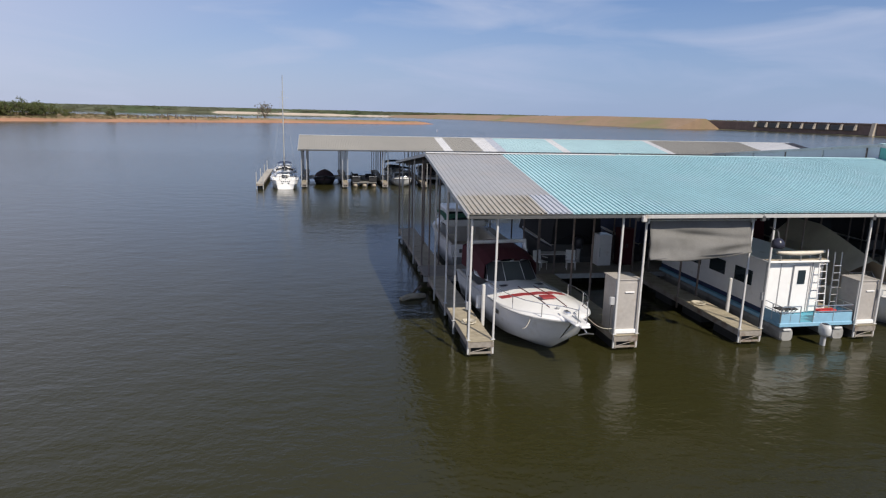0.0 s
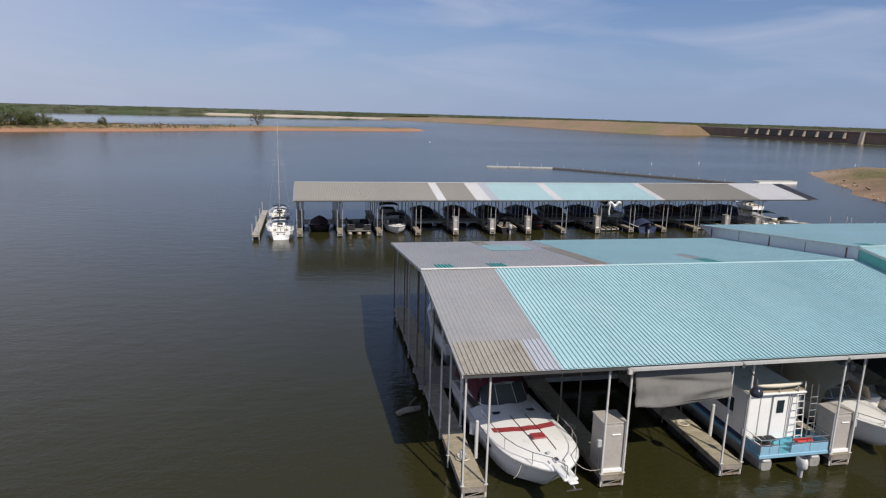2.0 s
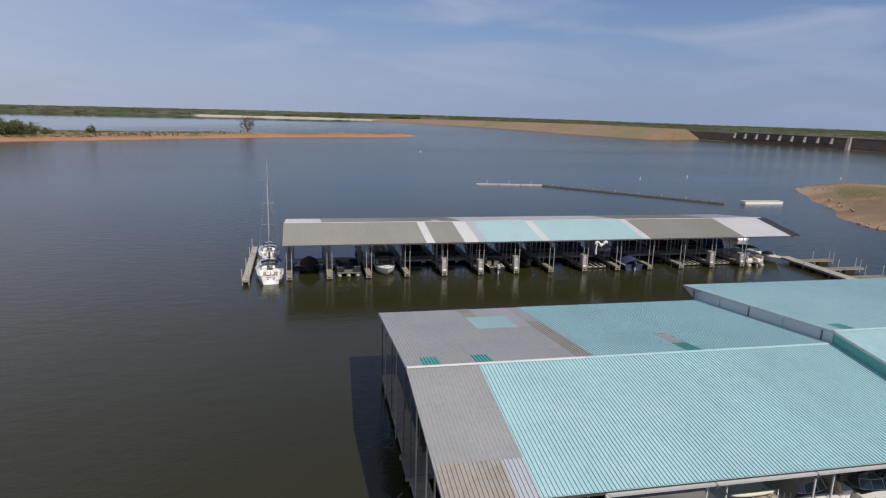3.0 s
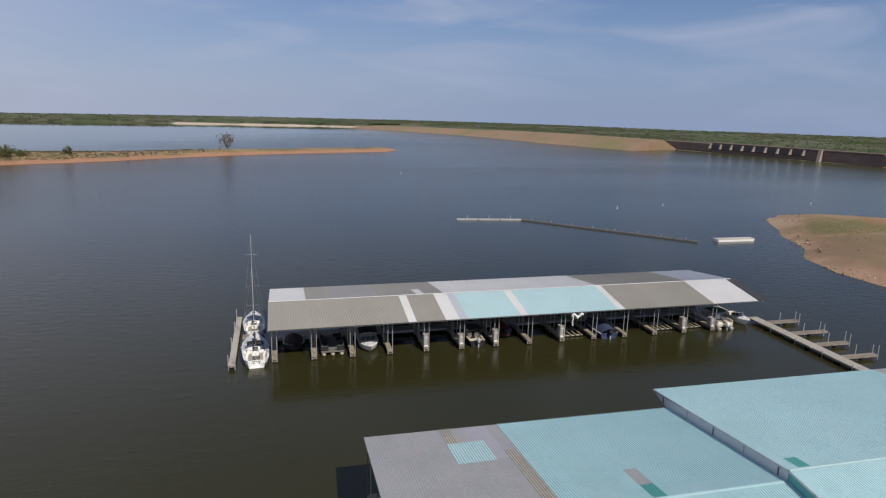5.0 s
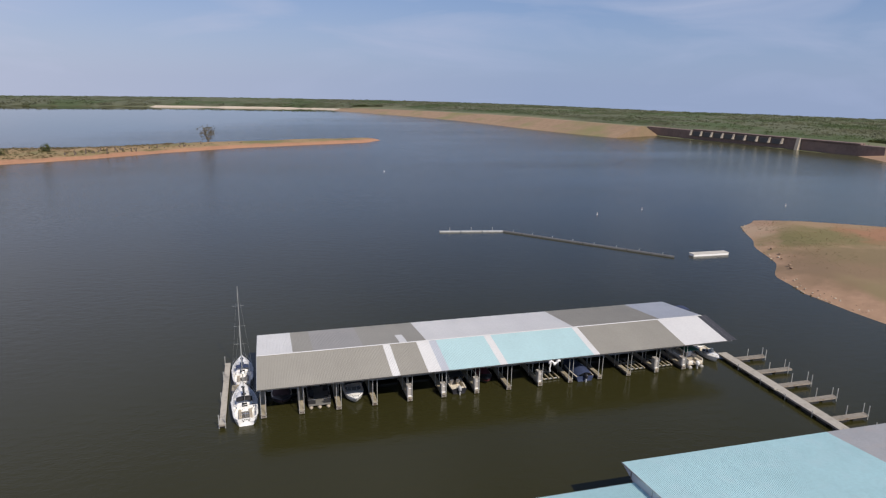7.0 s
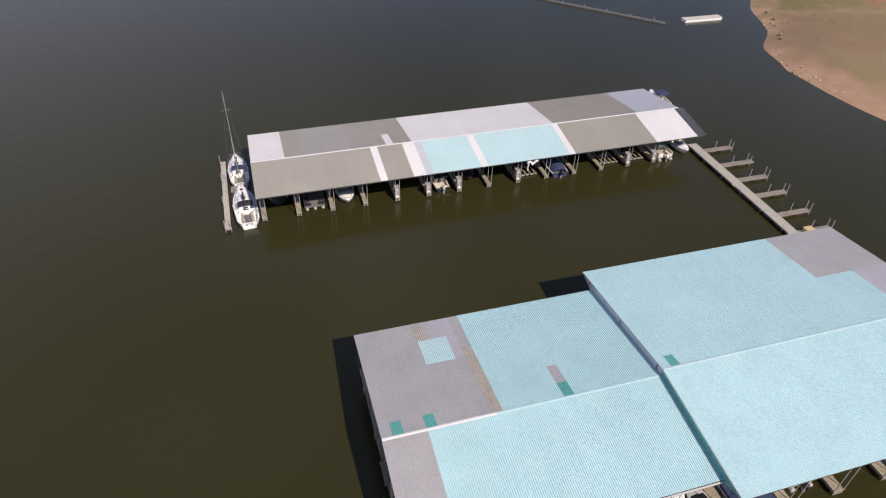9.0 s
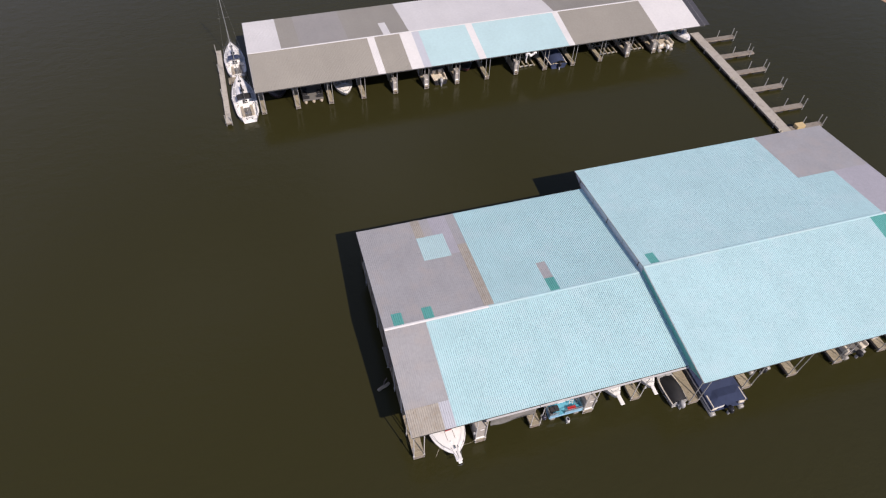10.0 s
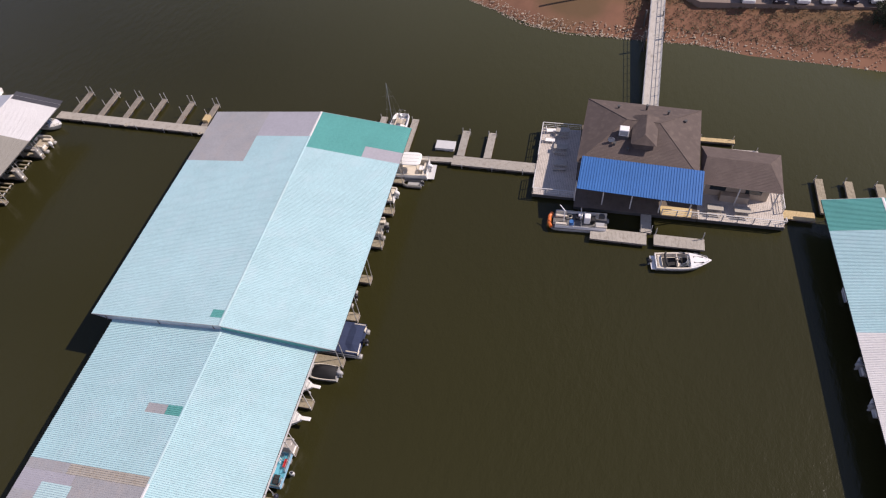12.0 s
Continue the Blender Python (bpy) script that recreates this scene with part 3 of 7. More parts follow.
def far_drop(x, y):
    """How far the plain has curved away below the horizon."""
    d = np.hypot(x, y + 20)
    crest = np.interp(np.degrees(np.arctan2(x, y + 20)), (-40, -10, 10, 22, 34, 60), (1290, 1225, 1190, 1090, 960, 920))
    return np.maximum(0, d - crest) * 0.07


far = land("ground_far", FAR, 24.0, FAR_RISE, FAR_LAND, 0.5, 4.0, 12, margin=70.0, drop=far_drop)
tagged(far, "wooded plain behind the dam reaching the horizon", "ground")
BEACH = [(-158, 921), (-70, 917), (-66, 913), (42, 897), (70, 886), (112, 862), (113, 868), (72, 894), (40, 906), (-66, 925), (-156, 934)]
BEACH_SAND = mat("pale_beach_sand", (0.50, 0.42, 0.33), 0.95, 0.0, 0.2, 0.02, 0.12, 0.2)
BEACH_RISE = [(-8, -1.5), (0, 0.2), (4, 1.8), (12, 2.6), (30, 2.8)]
beach = land("ground_beach", BEACH, 4.0, BEACH_RISE, BEACH_SAND, 0.2, 1.2, 15)
tagged(beach, "pale sandy beach below the far woods", "beach")

# ---- dam ----
dam = thing("dam", "long dry-grass embankment dam above the lake", "dam", kind="structure")
crest = [(104, 880), (128, 860), (162, 800), (207, 720), (242, 634), (264, 545), (284, 482), (300, 444)]
rings = []
for i, (x, y) in enumerate(crest):
    a, b = Vector(crest[max(0, i - 1)]), Vector(crest[min(len(crest) - 1, i + 1)])
    side = Vector(((b - a).y, -(b - a).x)).normalized()
    h = 2.2 + 5.8 * min(1, i / 5)
    rings.append([(x - side.x * w, y - side.y * w, z) for w, z in ((8, -2), (-16, h), (-24, h), (-60, -2))])
part("embankment", loft(rings), DAM_GRASS, dam)
spillway = thing("spillway", "dark concrete spillway wall with pale gate piers", "spillway", kind="structure")
S0, S1 = Vector((303, 447, 0)), Vector((345, 288, 0))
along = (S1 - S0).normalized()
out = Vector((-along.y, along.x, 0))
if out.x > 0:
    out = -out
face = Matrix.Translation(S0 + out * 3.0) @ Matrix(((along.x, out.x, 0), (along.y, out.y, 0), (0, 0, 1))).to_4x4()
span = (S1 - S0).length
part("wall", box((span + 20, 5, 13.4), (span / 2, -4, 0.0), 0.2, face), DARK_WALL, spillway)
part("road_deck", box((span * 0.75, 5.5, 0.9), (span * 0.6, -3.6, 7.2), 0.1, face), DARK_WALL, spillway)


def leaning_pier(at, wide, low, high, foot, head):
    """A buttress that runs out further towards the lake at its foot than at its head."""
    return loft([[tuple(face @ Vector((at + sx * wide / 2, y, z))) for sx, y in ((-1, -2.4), (1, -2.4), (1, y1), (-1, y1))] for z, y1 in ((low, foot), (high, head))])


for k in range(9):
    s = span * (0.218 + 0.0567 * k)
    part("pier", leaning_pier(s, 1.1, 3.1, 6.7, 1.5, -0.3), PIER_STONE, spillway, "pale concrete gate pier")
    if k < 8:
        part("gate", box((6.6, 1.2, 3.4), (s + span * 0.0284, -1.2, 4.4), 0.1, face), DARK_STEEL, spillway)
part("end_pier", leaning_pier(span * 0.74, 2.2, -0.7, 7.9, 2.2, 0.2), PIER_STONE, spillway, "large pale end pier")
bm = bmesh.new()
for k in range(60):
    add_tube(bm, face @ Vector((span * k / 59, -1.6, 6.7)), face @ Vector((span * k / 59, -1.6, 8.0)), 0.08, 4)
part("railing", bm, DARK_STEEL, spillway)


# ---- covered docks ----
SHEET = 0.92


def sheet_mesh(length, material, ribs=5, high=0.034):
    """One ribbed roof sheet, lying along +y from the eave, 0.92 wide."""
    wave = [(0, 0), (0.42 / ribs, 0), (0.46 / ribs, high), (0.80 / ribs, high), (0.84 / ribs, 0)]
    prof = [(x + SHEET / ribs * k, z) for k in range(ribs) for x, z in wave] + [(SHEET + 0.02, 0.002)]
    verts, faces = [], []
    for y in (0, length):
        verts += [(x, y, z) for x, z in prof]
    n = len(prof)
    faces = [(i, i + 1, n + i + 1, n + i) for i in range(n - 1)]
    lower = len(verts)
    verts += [(0, 0, -0.008), (SHEET, 0, -0.008), (SHEET, length, -0.008), (0, length, -0.008)]
    faces.append((lower + 3, lower + 2, lower + 1, lower))
    faces.append((0, n, lower + 3, lower))
    return fast_mesh("roof_sheet", verts, faces, material)


SHEETS = {}


def slope(parent, x0, x1, ye, ze, yr, zr, colour, high=0.05):
    """Covers one roof slope with sheets; colour(x, y) names the sheet's material, split where it changes."""
    n = max(1, round((x1 - x0) / SHEET))
    w = (x1 - x0) / n
    run = abs(yr - ye)
    tilt = math.atan2(zr - ze, run)
    way = 1 if yr > ye else -1
    for i in range(n):
        x = x0 + i * w
        cuts, here = [0.0], colour(x + w / 2, ye + way * 0.05)
        kinds = [here]
        steps = 60
        for k in range(1, steps):
            c = colour(x + w / 2, ye + way * run * (k + 0.5) / steps)
            if c is not here:
                cuts.append(run * k / steps)
                kinds.append(c)
                here = c
        cuts.append(run)
        for a, b, kind in zip(cuts, cuts[1:], kinds):
            length = round((b - a) / math.cos(tilt) + 0.03, 2)
            key = (length, kind.name, high)
            if key not in SHEETS:
                SHEETS[key] = sheet_mesh(length, kind, 5, high * (0.3 if kind in (GREY_SHEET, LILAC_SHEET) else 1))
            ob = shared("roof_sheet", SHEETS[key], parent)
            ob.scale = (w / SHEET, 1, 1)
            z = ze + (zr - ze) * a / run + random.uniform(0, 0.006)
            if way > 0:
                ob.location, ob.rotation_euler = (x, ye + a, z), (tilt, 0, 0)
            else:
                ob.location, ob.rotation_euler = (x + w, ye - a, z), (tilt, 0, math.pi)


BOARD = mesh_of("deck_board", box((1.0, 0.135, 0.04), (0, 0, 0), 0.006), PLANK)
GREY_BOARD = mesh_of("deck_board", box((1.0, 0.135, 0.04), (0, 0, 0), 0.006), GREY_PLANK)


FLOAT = mesh_of("float", box((1.0, 1.5, 0.42), (0, 0, 0), 0.04), RUBBER)


def pier(parent, x0, x1, y0, y1, top=0.62, single=False, floor=PLANK, ladder=True, name="finger_pier"):
    """A floating pier: boards across (x0..x1) over a steel frame and floats."""
    w, length = x1 - x0, y1 - y0
    bm = bmesh.new()
    for x in (x0 + 0.04, x1 - 0.04):
        add_box(bm, (0.08, length, 0.2), (x, (y0 + y1) / 2, top - 0.15))
    for y in (y0 + 0.04, y1 - 0.04):
        add_box(bm, (w - 0.17, 0.07, 0.19), ((x0 + x1) / 2, y, top - 0.15))
    if ladder:
        for y in (y0 + 0.03, y1 - 0.03):
            add_box(bm, (w - 0.1, 0.06, 0.06), ((x0 + x1) / 2, y, 0.17))
            for k in range(2):
                add_tube(bm, (x0 + 0.08 + k * (w - 0.16), y, 0.1), (x0 + 0.08 + k * (w - 0.16), y, top - 0.2), 0.025, 5)
            add_tube(bm, (x0 + 0.08, y, 0.19), (x1 - 0.08, y, top - 0.25), 0.015, 4)
    walkway = part(name, bm, PIER_STEEL, parent)
    y = y0 + 1.1
    while y < y1 - 1:
        f = shared("float", FLOAT, walkway, ((x0 + x1) / 2, y, 0.12))
        f.scale = (w - 0.2, 1, 1)
        y += 2.4
    n = int(length / 0.15)
    if single:
        me = BOARD if floor is PLANK else GREY_BOARD
        for k in range(n):
            b = shared("deck_board", me, walkway, ((x0 + x1) / 2 + random.uniform(-0.01, 0.01), y0 + (k + 0.5) * length / n, top - 0.02 + random.uniform(0, 0.006)), random.uniform(-0.006, 0.006))
            b.scale = (w, 1, 1)
    else:
        bm = bmesh.new()
        for k in range(n):
            add_box(bm, (w + random.uniform(-0.02, 0.02), 0.135, 0.04), ((x0 + x1) / 2, y0 + (k + 0.5) * length / n, top - 0.02 + random.uniform(0, 0.006)))
        tagged(part("decking", bm, floor, walkway), kind="stuff")
    return walkway


def cross_pier(parent, x0, x1, y0, y1, top=0.62, floor=GREY_PLANK, name="walkway"):
    """A walkway along x, boards across it."""
    bm = bmesh.new()
    for y in (y0 + 0.05, y1 - 0.05):
        add_box(bm, (x1 - x0, 0.1, 0.24), ((x0 + x1) / 2, y, top - 0.17))
    way = part(name, bm, STEEL, parent)
    bm = bmesh.new()
    n = int((x1 - x0) / 0.15)
    for k in range(n):
        add_box(bm, (0.135, y1 - y0, 0.04), (x0 + (k + 0.5) * (x1 - x0) / n, (y0 + y1) / 2, top - 0.02 + random.uniform(0, 0.006)))
    tagged(part("decking", bm, floor, way), kind="stuff")
    return way


POSTS = {}


def post(parent, x, y, top, foot=0.1, material=STEEL, w=0.072):
    key = (round(top - foot, 2), material.name, w)
    if key not in POSTS:
        bm = box((w, w, top - foot), (0, 0, (top - foot) / 2), 0.012)
        add_box(bm, (w * 2.0, w * 2.0, 0.012), (0, 0, 0.55))
        POSTS[key] = mesh_of("post", bm, material)
    ob = shared("post", POSTS[key], parent, (x, y, foot))
    return ob


def roof_z(y, ye, ze, yr, zr, yf, zf):
    return ze + (zr - ze) * (y - ye) / (yr - ye) if y < yr else zf + (zr - zf) * (yf - y) / (yf - yr)


def roof_frame(parent, x0, x1, ye, ze, yr, zr, yf, zf, bays, caps):
    """Rafters over each finger, purlins along the roof, edge trim, gutters and ridge cap."""
    for x in bays:
        bm = bmesh.new()
        for (ya, za), (yb, zb) in (((ye + 0.1, ze), (yr, zr)), ((yr, zr), (yf - 0.1, zf))):
            mid, way = Vector((x, (ya + yb) / 2, (za + zb) / 2 - 0.17)), Vector((0, yb - ya, zb - za))
            m = Matrix.Translation(mid) @ Matrix.Rotation(math.atan2(way.z, way.y), 4, "X")
            add_box(bm, (0.09, way.length - 0.05, 0.18), (0, 0, 0), m)
        part("rafter", bm, DARK_STEEL, parent)
    for side, (ya, za, yb, zb) in enumerate(((ye, ze, yr, zr), (yf, zf, yr, zr))):
        count = max(4, int(abs(yb - ya) / 1.5))
        for k in range(count + 1):
            f = (k + 0.02) / (count + 0.3)
            part("purlin", box((x1 - x0 - 0.1, 0.06, 0.1), ((x0 + x1) / 2, ya + (yb - ya) * f, za + (zb - za) * f - 0.065)), DARK_STEEL, parent)
        part("eave_trim", box((x1 - x0, 0.05, 0.1), ((x0 + x1) / 2, ya + (0.05 if ya < yb else -0.05), za - 0.075), 0.01), STEEL, parent)
    for xa, xb, sheet in caps:
        cap = loft([[(x, yr - 0.15, zr + 0.06), (x, yr, zr + 0.095), (x, yr + 0.15, zr + 0.06), (x, yr, zr + 0.06)] for x in (xa, xb)])
        part("ridge_cap", cap, sheet, parent, "pale metal ridge cap" if sheet is WHITE_SHEET else "painted metal ridge cap")
    for x in (x0, x1):
        bm = bmesh.new()
        for (ya, za), (yb, zb) in (((ye, ze), (yr, zr)), ((yr, zr), (yf, zf))):
            mid, way = Vector((x, (ya + yb) / 2, (za + zb) / 2 - 0.03)), Vector((0, yb - ya, zb - za))
            m = Matrix.Translation(mid) @ Matrix.Rotation(math.atan2(way.z, way.y), 4, "X")
            add_box(bm, (0.05, way.length, 0.14), (0, 0, 0), m)
        part("gable_trim", bm, STEEL, parent)


# The near dock: a lower and a higher roof joined end to end.
A_EAVE, A_RIDGE = 5.2, 6.58


def colour_a1(x, y):
    if y < 9.6:
        if x < 3.8:
            return (RUST_SHEET if x < 2.7 else PALE_BLUE) if y < 2.3 else GREY_SHEET
        return TEAL
    if x < 10.2:
        if 5.7 < x < 8.1 and 16.7 < y < 20.1:
            return TEAL_PALE
        if 0.6 < x < 1.4 and y < 11.2 or 4.1 < x < 5.0 and y < 11.2:
            return TEAL_DEEP
        if x > 9.1 and y < 18 or 5.4 < x < 6.6 and y > 20.1:
            return RUST_SHEET
        return LILAC_SHEET if 7.4 < x < 9.1 and y > 17 else GREY_SHEET
    if 15.7 < x < 16.8:
        if y < 11.4:
            return TEAL_DEEP
        if y < 13.6:
            return GREY_SHEET
    return TEAL


def colour_a2(x, y):
    if y < 9.58:
        if x > 51 and y > 2.6 or x > 52.3:
            return TEAL_DEEP
        if x > 51:
            return LILAC_SHEET
        return TEAL
    if x > 47.7 and y > 17:
        return GREY_SHEET
    if x > 52.6:
        return LILAC_SHEET
    if 26.0 < x < 27.0 and y < 11.2:
        return TEAL_DEEP
    return TEAL


dock_a = thing("covered_dock", "long covered boat dock with patched teal metal roofs", "boat dock")
slope(dock_a, 0, 25.0, 0, A_EAVE, 9.6, A_RIDGE, colour_a1)
slope(dock_a, 0, 25.0, 22.6, A_EAVE, 9.6, A_RIDGE, colour_a1)
slope(dock_a, 24.9, 57.0, -2.15, 5.85, 9.58, 7.36, colour_a2, 0.02)
slope(dock_a, 24.9, 57.0, 24.8, 5.85, 9.58, 7.36, colour_a2, 0.02)
FINGERS_A = [0.2, 5.72, 10.88, 15.98, 20.8]
FINGERS_A2 = [25.8, 31.4, 36.5, 41.7, 47.0, 52.3]
roof_frame(dock_a, 0, 25.0, 0, A_EAVE - 0.03, 9.6, A_RIDGE - 0.03, 22.6, A_EAVE - 0.03, [x + 0.5 for x in FINGERS_A],
           [(0, 9.6, WHITE_SHEET), (9.6, 13.4, TEAL_PALE), (13.4, 25.0, TEAL)])
roof_frame(dock_a, 24.9, 57.0, -2.15, 5.82, 9.58, 7.33, 24.8, 5.82, [x + 0.5 for x in FINGERS_A2],
           [(24.9, 33.0, TEAL_PALE), (33.0, 38.5, TEAL), (38.5, 44.6, TEAL_PALE), (44.6, 52.4, TEAL), (52.4, 57.0, WHITE_SHEET)])
# the step between the two roofs
part("step_wall", loft([[(x, -2.1, 5.75), (x, 9.55, 7.27), (x, 9.55, 6.4), (x, 0, 5.02)] for x in (24.93, 24.97)]), TEAL_DEEP, dock_a, "deep teal sheet wall between the two roof heights")
part("step_wall", loft([[(x, 9.6, 7.27), (x, 24.75, 5.75), (x, 22.6, 5.02), (x, 9.6, 6.4)] for x in (24.93, 24.97)]), PALE_BLUE, dock_a, "pale grey sheet wall between the two roof heights")
for k in range(5):
    y = 10.4 + 3.2 * k
    z = 7.25 - (y - 9.6) * 0.1
    part("step_stud", box((0.06, 0.07, 0.75), (24.9, y, z - 0.4), 0.0), STEEL if k % 2 else DIM_RUST, dock_a)
# roof shade over this walkway is put into its duller boards
cross_pier(dock_a, 0.0, 58.5, 9.4, 11.6, floor=DIM_PLANK)
for i, x in enumerate(FINGERS_A):
    pier(dock_a, x, x + 0.94, 0.25, 9.36, single=i in (0, 1, 2))
    pier(dock_a, x, x + 1.1, 11.64, 22.4)
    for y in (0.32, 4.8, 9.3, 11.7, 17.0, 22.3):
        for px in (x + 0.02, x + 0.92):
            # edge posts take a sunlit white, inner ones roof shade put into rust brown
            post(dock_a, px, y, roof_z(y, 0, A_EAVE, 9.6, A_RIDGE, 22.6, A_EAVE) - 0.1, 0.1, WHITE_STEEL if y < 1 or x < 1 and y < 6 else DIM_RUST)
for i, x in enumerate(FINGERS_A2):
    pier(dock_a, x, x + 1.0, -1.5, 9.36)
    pier(dock_a, x, x + 1.0, 11.64, 24.4)
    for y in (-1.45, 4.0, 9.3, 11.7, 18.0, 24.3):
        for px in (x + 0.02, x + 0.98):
            # outer posts stay pale; those under the roof carry its shade as brown
            post(dock_a, px, y, roof_z(y, -2.15, 5.82, 9.58, 7.33, 24.8, 5.82) - 0.1, 0.1, STEEL if y < 0 else DIM_RUST)
for k in range(4):
    x = 6.3 + 4.65 * k
    part("gutter", loft([[(xx, -0.06, 5.17), (xx, -0.2, 5.17), (xx, -0.18, 5.06), (xx, -0.08, 5.06)] for xx in (x, x + 4.6)]), WHITE_STEEL, dock_a, "white eave gutter")
    part("downspout_bracket", box((0.16, 0.14, 0.22), (x, -0.12, 5.04), 0.02), WHITE_STEEL if k < 1 else DARK_STEEL, dock_a)
for x in (0.1, 11.9):
    part("bumper_post", box((0.13, 0.13, 1.7), (x + 1.2 if x < 1 else x, 2.6, 1.2), 0.03), WHITE_STEEL, dock_a, "white bumper post")
for y in (2.5, 7.0, 14.2, 19.6):
    post(dock_a, 0.12, y, roof_z(y, 0, A_EAVE, 9.6, A_RIDGE, 22.6, A_EAVE) - 0.1)

# The far dock, nearly parallel to the first.
dock_b = thing("covered_dock", "long covered boat dock with grey, white and pale teal roof sheets", "boat dock", at=pose(-7.6, 49.7, 0, 0, 0, 0.7))


def colour_b(x, y):
    if y < 7.0:
        for edge, m in ((15.95, TAN_SHEET), (16.95, WHITE_SHEET), (20.5, TAN_SHEET), (22.2, WHITE_SHEET), (23.2, PALE_BLUE), (30.0, TEAL_PALE), (31.0, WHITE_SHEET),
                        (43.3, TEAL_PALE), (44.2, WHITE_SHEET), (57.4, TAN_SHEET), (64.3, WHITE_SHEET)):
            if x < edge:
                return m
        return DARK_SHEET
    if 18.4 < x < 19.4 and y < 11.0:
        return WHITE_SHEET
    for edge, m in ((4.45, WHITE_SHEET), (7.0, TAN_SHEET), (13.5, LILAC_PALE), (22.0, TAN_SHEET), (43.8, WHITE_SHEET), (58.0, TAN_SHEET)):
        if x < edge:
            return m
    return PALE_BLUE


SOUTH_RUNS = (0, 15.95, 16.95, 20.5, 22.2, 23.2, 30.0, 31.0, 43.3, 44.2, 57.4, 64.3, 65.9)
NORTH_RUNS = (0, 4.45, 7.0, 13.5, 18.4, 19.4, 22.0, 43.8, 58.0, 65.1)
for xa, xb in zip(SOUTH_RUNS, SOUTH_RUNS[1:]):
    slope(dock_b, xa, xb, 0, 4.25, 7.0, 5.45, colour_b, 0.03)
for xa, xb in zip(NORTH_RUNS, NORTH_RUNS[1:]):
    slope(dock_b, xa, xb, 16.9, 4.25, 7.0, 5.45, colour_b, 0.03)
FINGERS_B = [0.2 + 4.44 * k for k in range(14)]
roof_frame(dock_b, 0, 65.1, 0, 4.22, 7.0, 5.42, 16.9, 4.22, [x + 0.4 for x in FINGERS_B], [(0, 65.1, WHITE_SHEET)])
cross_pier(dock_b, 0, 65.5, 7.2, 9.2)
for x in FINGERS_B:
    pier(dock_b, x + 0.1, x + 0.7, 0.9, 7.15)
    pier(dock_b, x, x + 0.8, 9.25, 16.2)
    for y in (0.95, 4.2, 7.1, 9.3, 12.8, 16.1):
        for px in (x + 0.12, x + 0.68):
            post(dock_b, px, y, roof_z(y, 0, 4.22, 7.0, 5.42, 16.9, 4.22) - 0.1)

# The third dock, across the fairway.
dock_c = thing("covered_dock", "covered boat dock with light teal roof beside the marina house", "boat dock", at=pose(54.0, -50.55, 0, 0, 0, 182.6))


def colour_c(x, y):
    return TEAL_DEEP if x < 4.4 else (TEAL if x < 17.5 else WHITE_SHEET)


slope(dock_c, 0, 44.0, 12.4, 3.0, 6.0, 3.95, colour_c)
slope(dock_c, 0, 44.0, 0, 3.0, 6.0, 3.95, colour_c)
roof_frame(dock_c, 0, 44.0, 0, 2.97, 6.0, 3.92, 12.4, 2.97, [0.5 + 4.3 * k for k in range(11)], [(0, 44.0, WHITE_SHEET)])
cross_pier(dock_c, -0.5, 44, 5.2, 6.8)
for k in range(11):
    x = 4.3 * k
    pier(dock_c, x, x + 0.8, 2.0, 5.15)
    for y in (2.05, 5.0, 11.8):
        post(dock_c, x + 0.4, y, roof_z(y, 0, 2.97, 6.0, 3.92, 12.4, 2.97) - 0.1)


# ---- boats ----
def half_beam(s, beam, sharp, aft=0.9):
    if aft < 0.5:  # rounded stern
        return half_beam(s, beam, sharp, 0.88) * min(1, (s + 0.06) / 0.13) ** 0.4
    if s < 0.45:
        return beam / 2 * (aft + (1 - aft) * math.sin(s / 0.45 * math.pi / 2))
    return max(0.03, beam / 2 * (1 - ((s - 0.45) / 0.55) ** sharp))


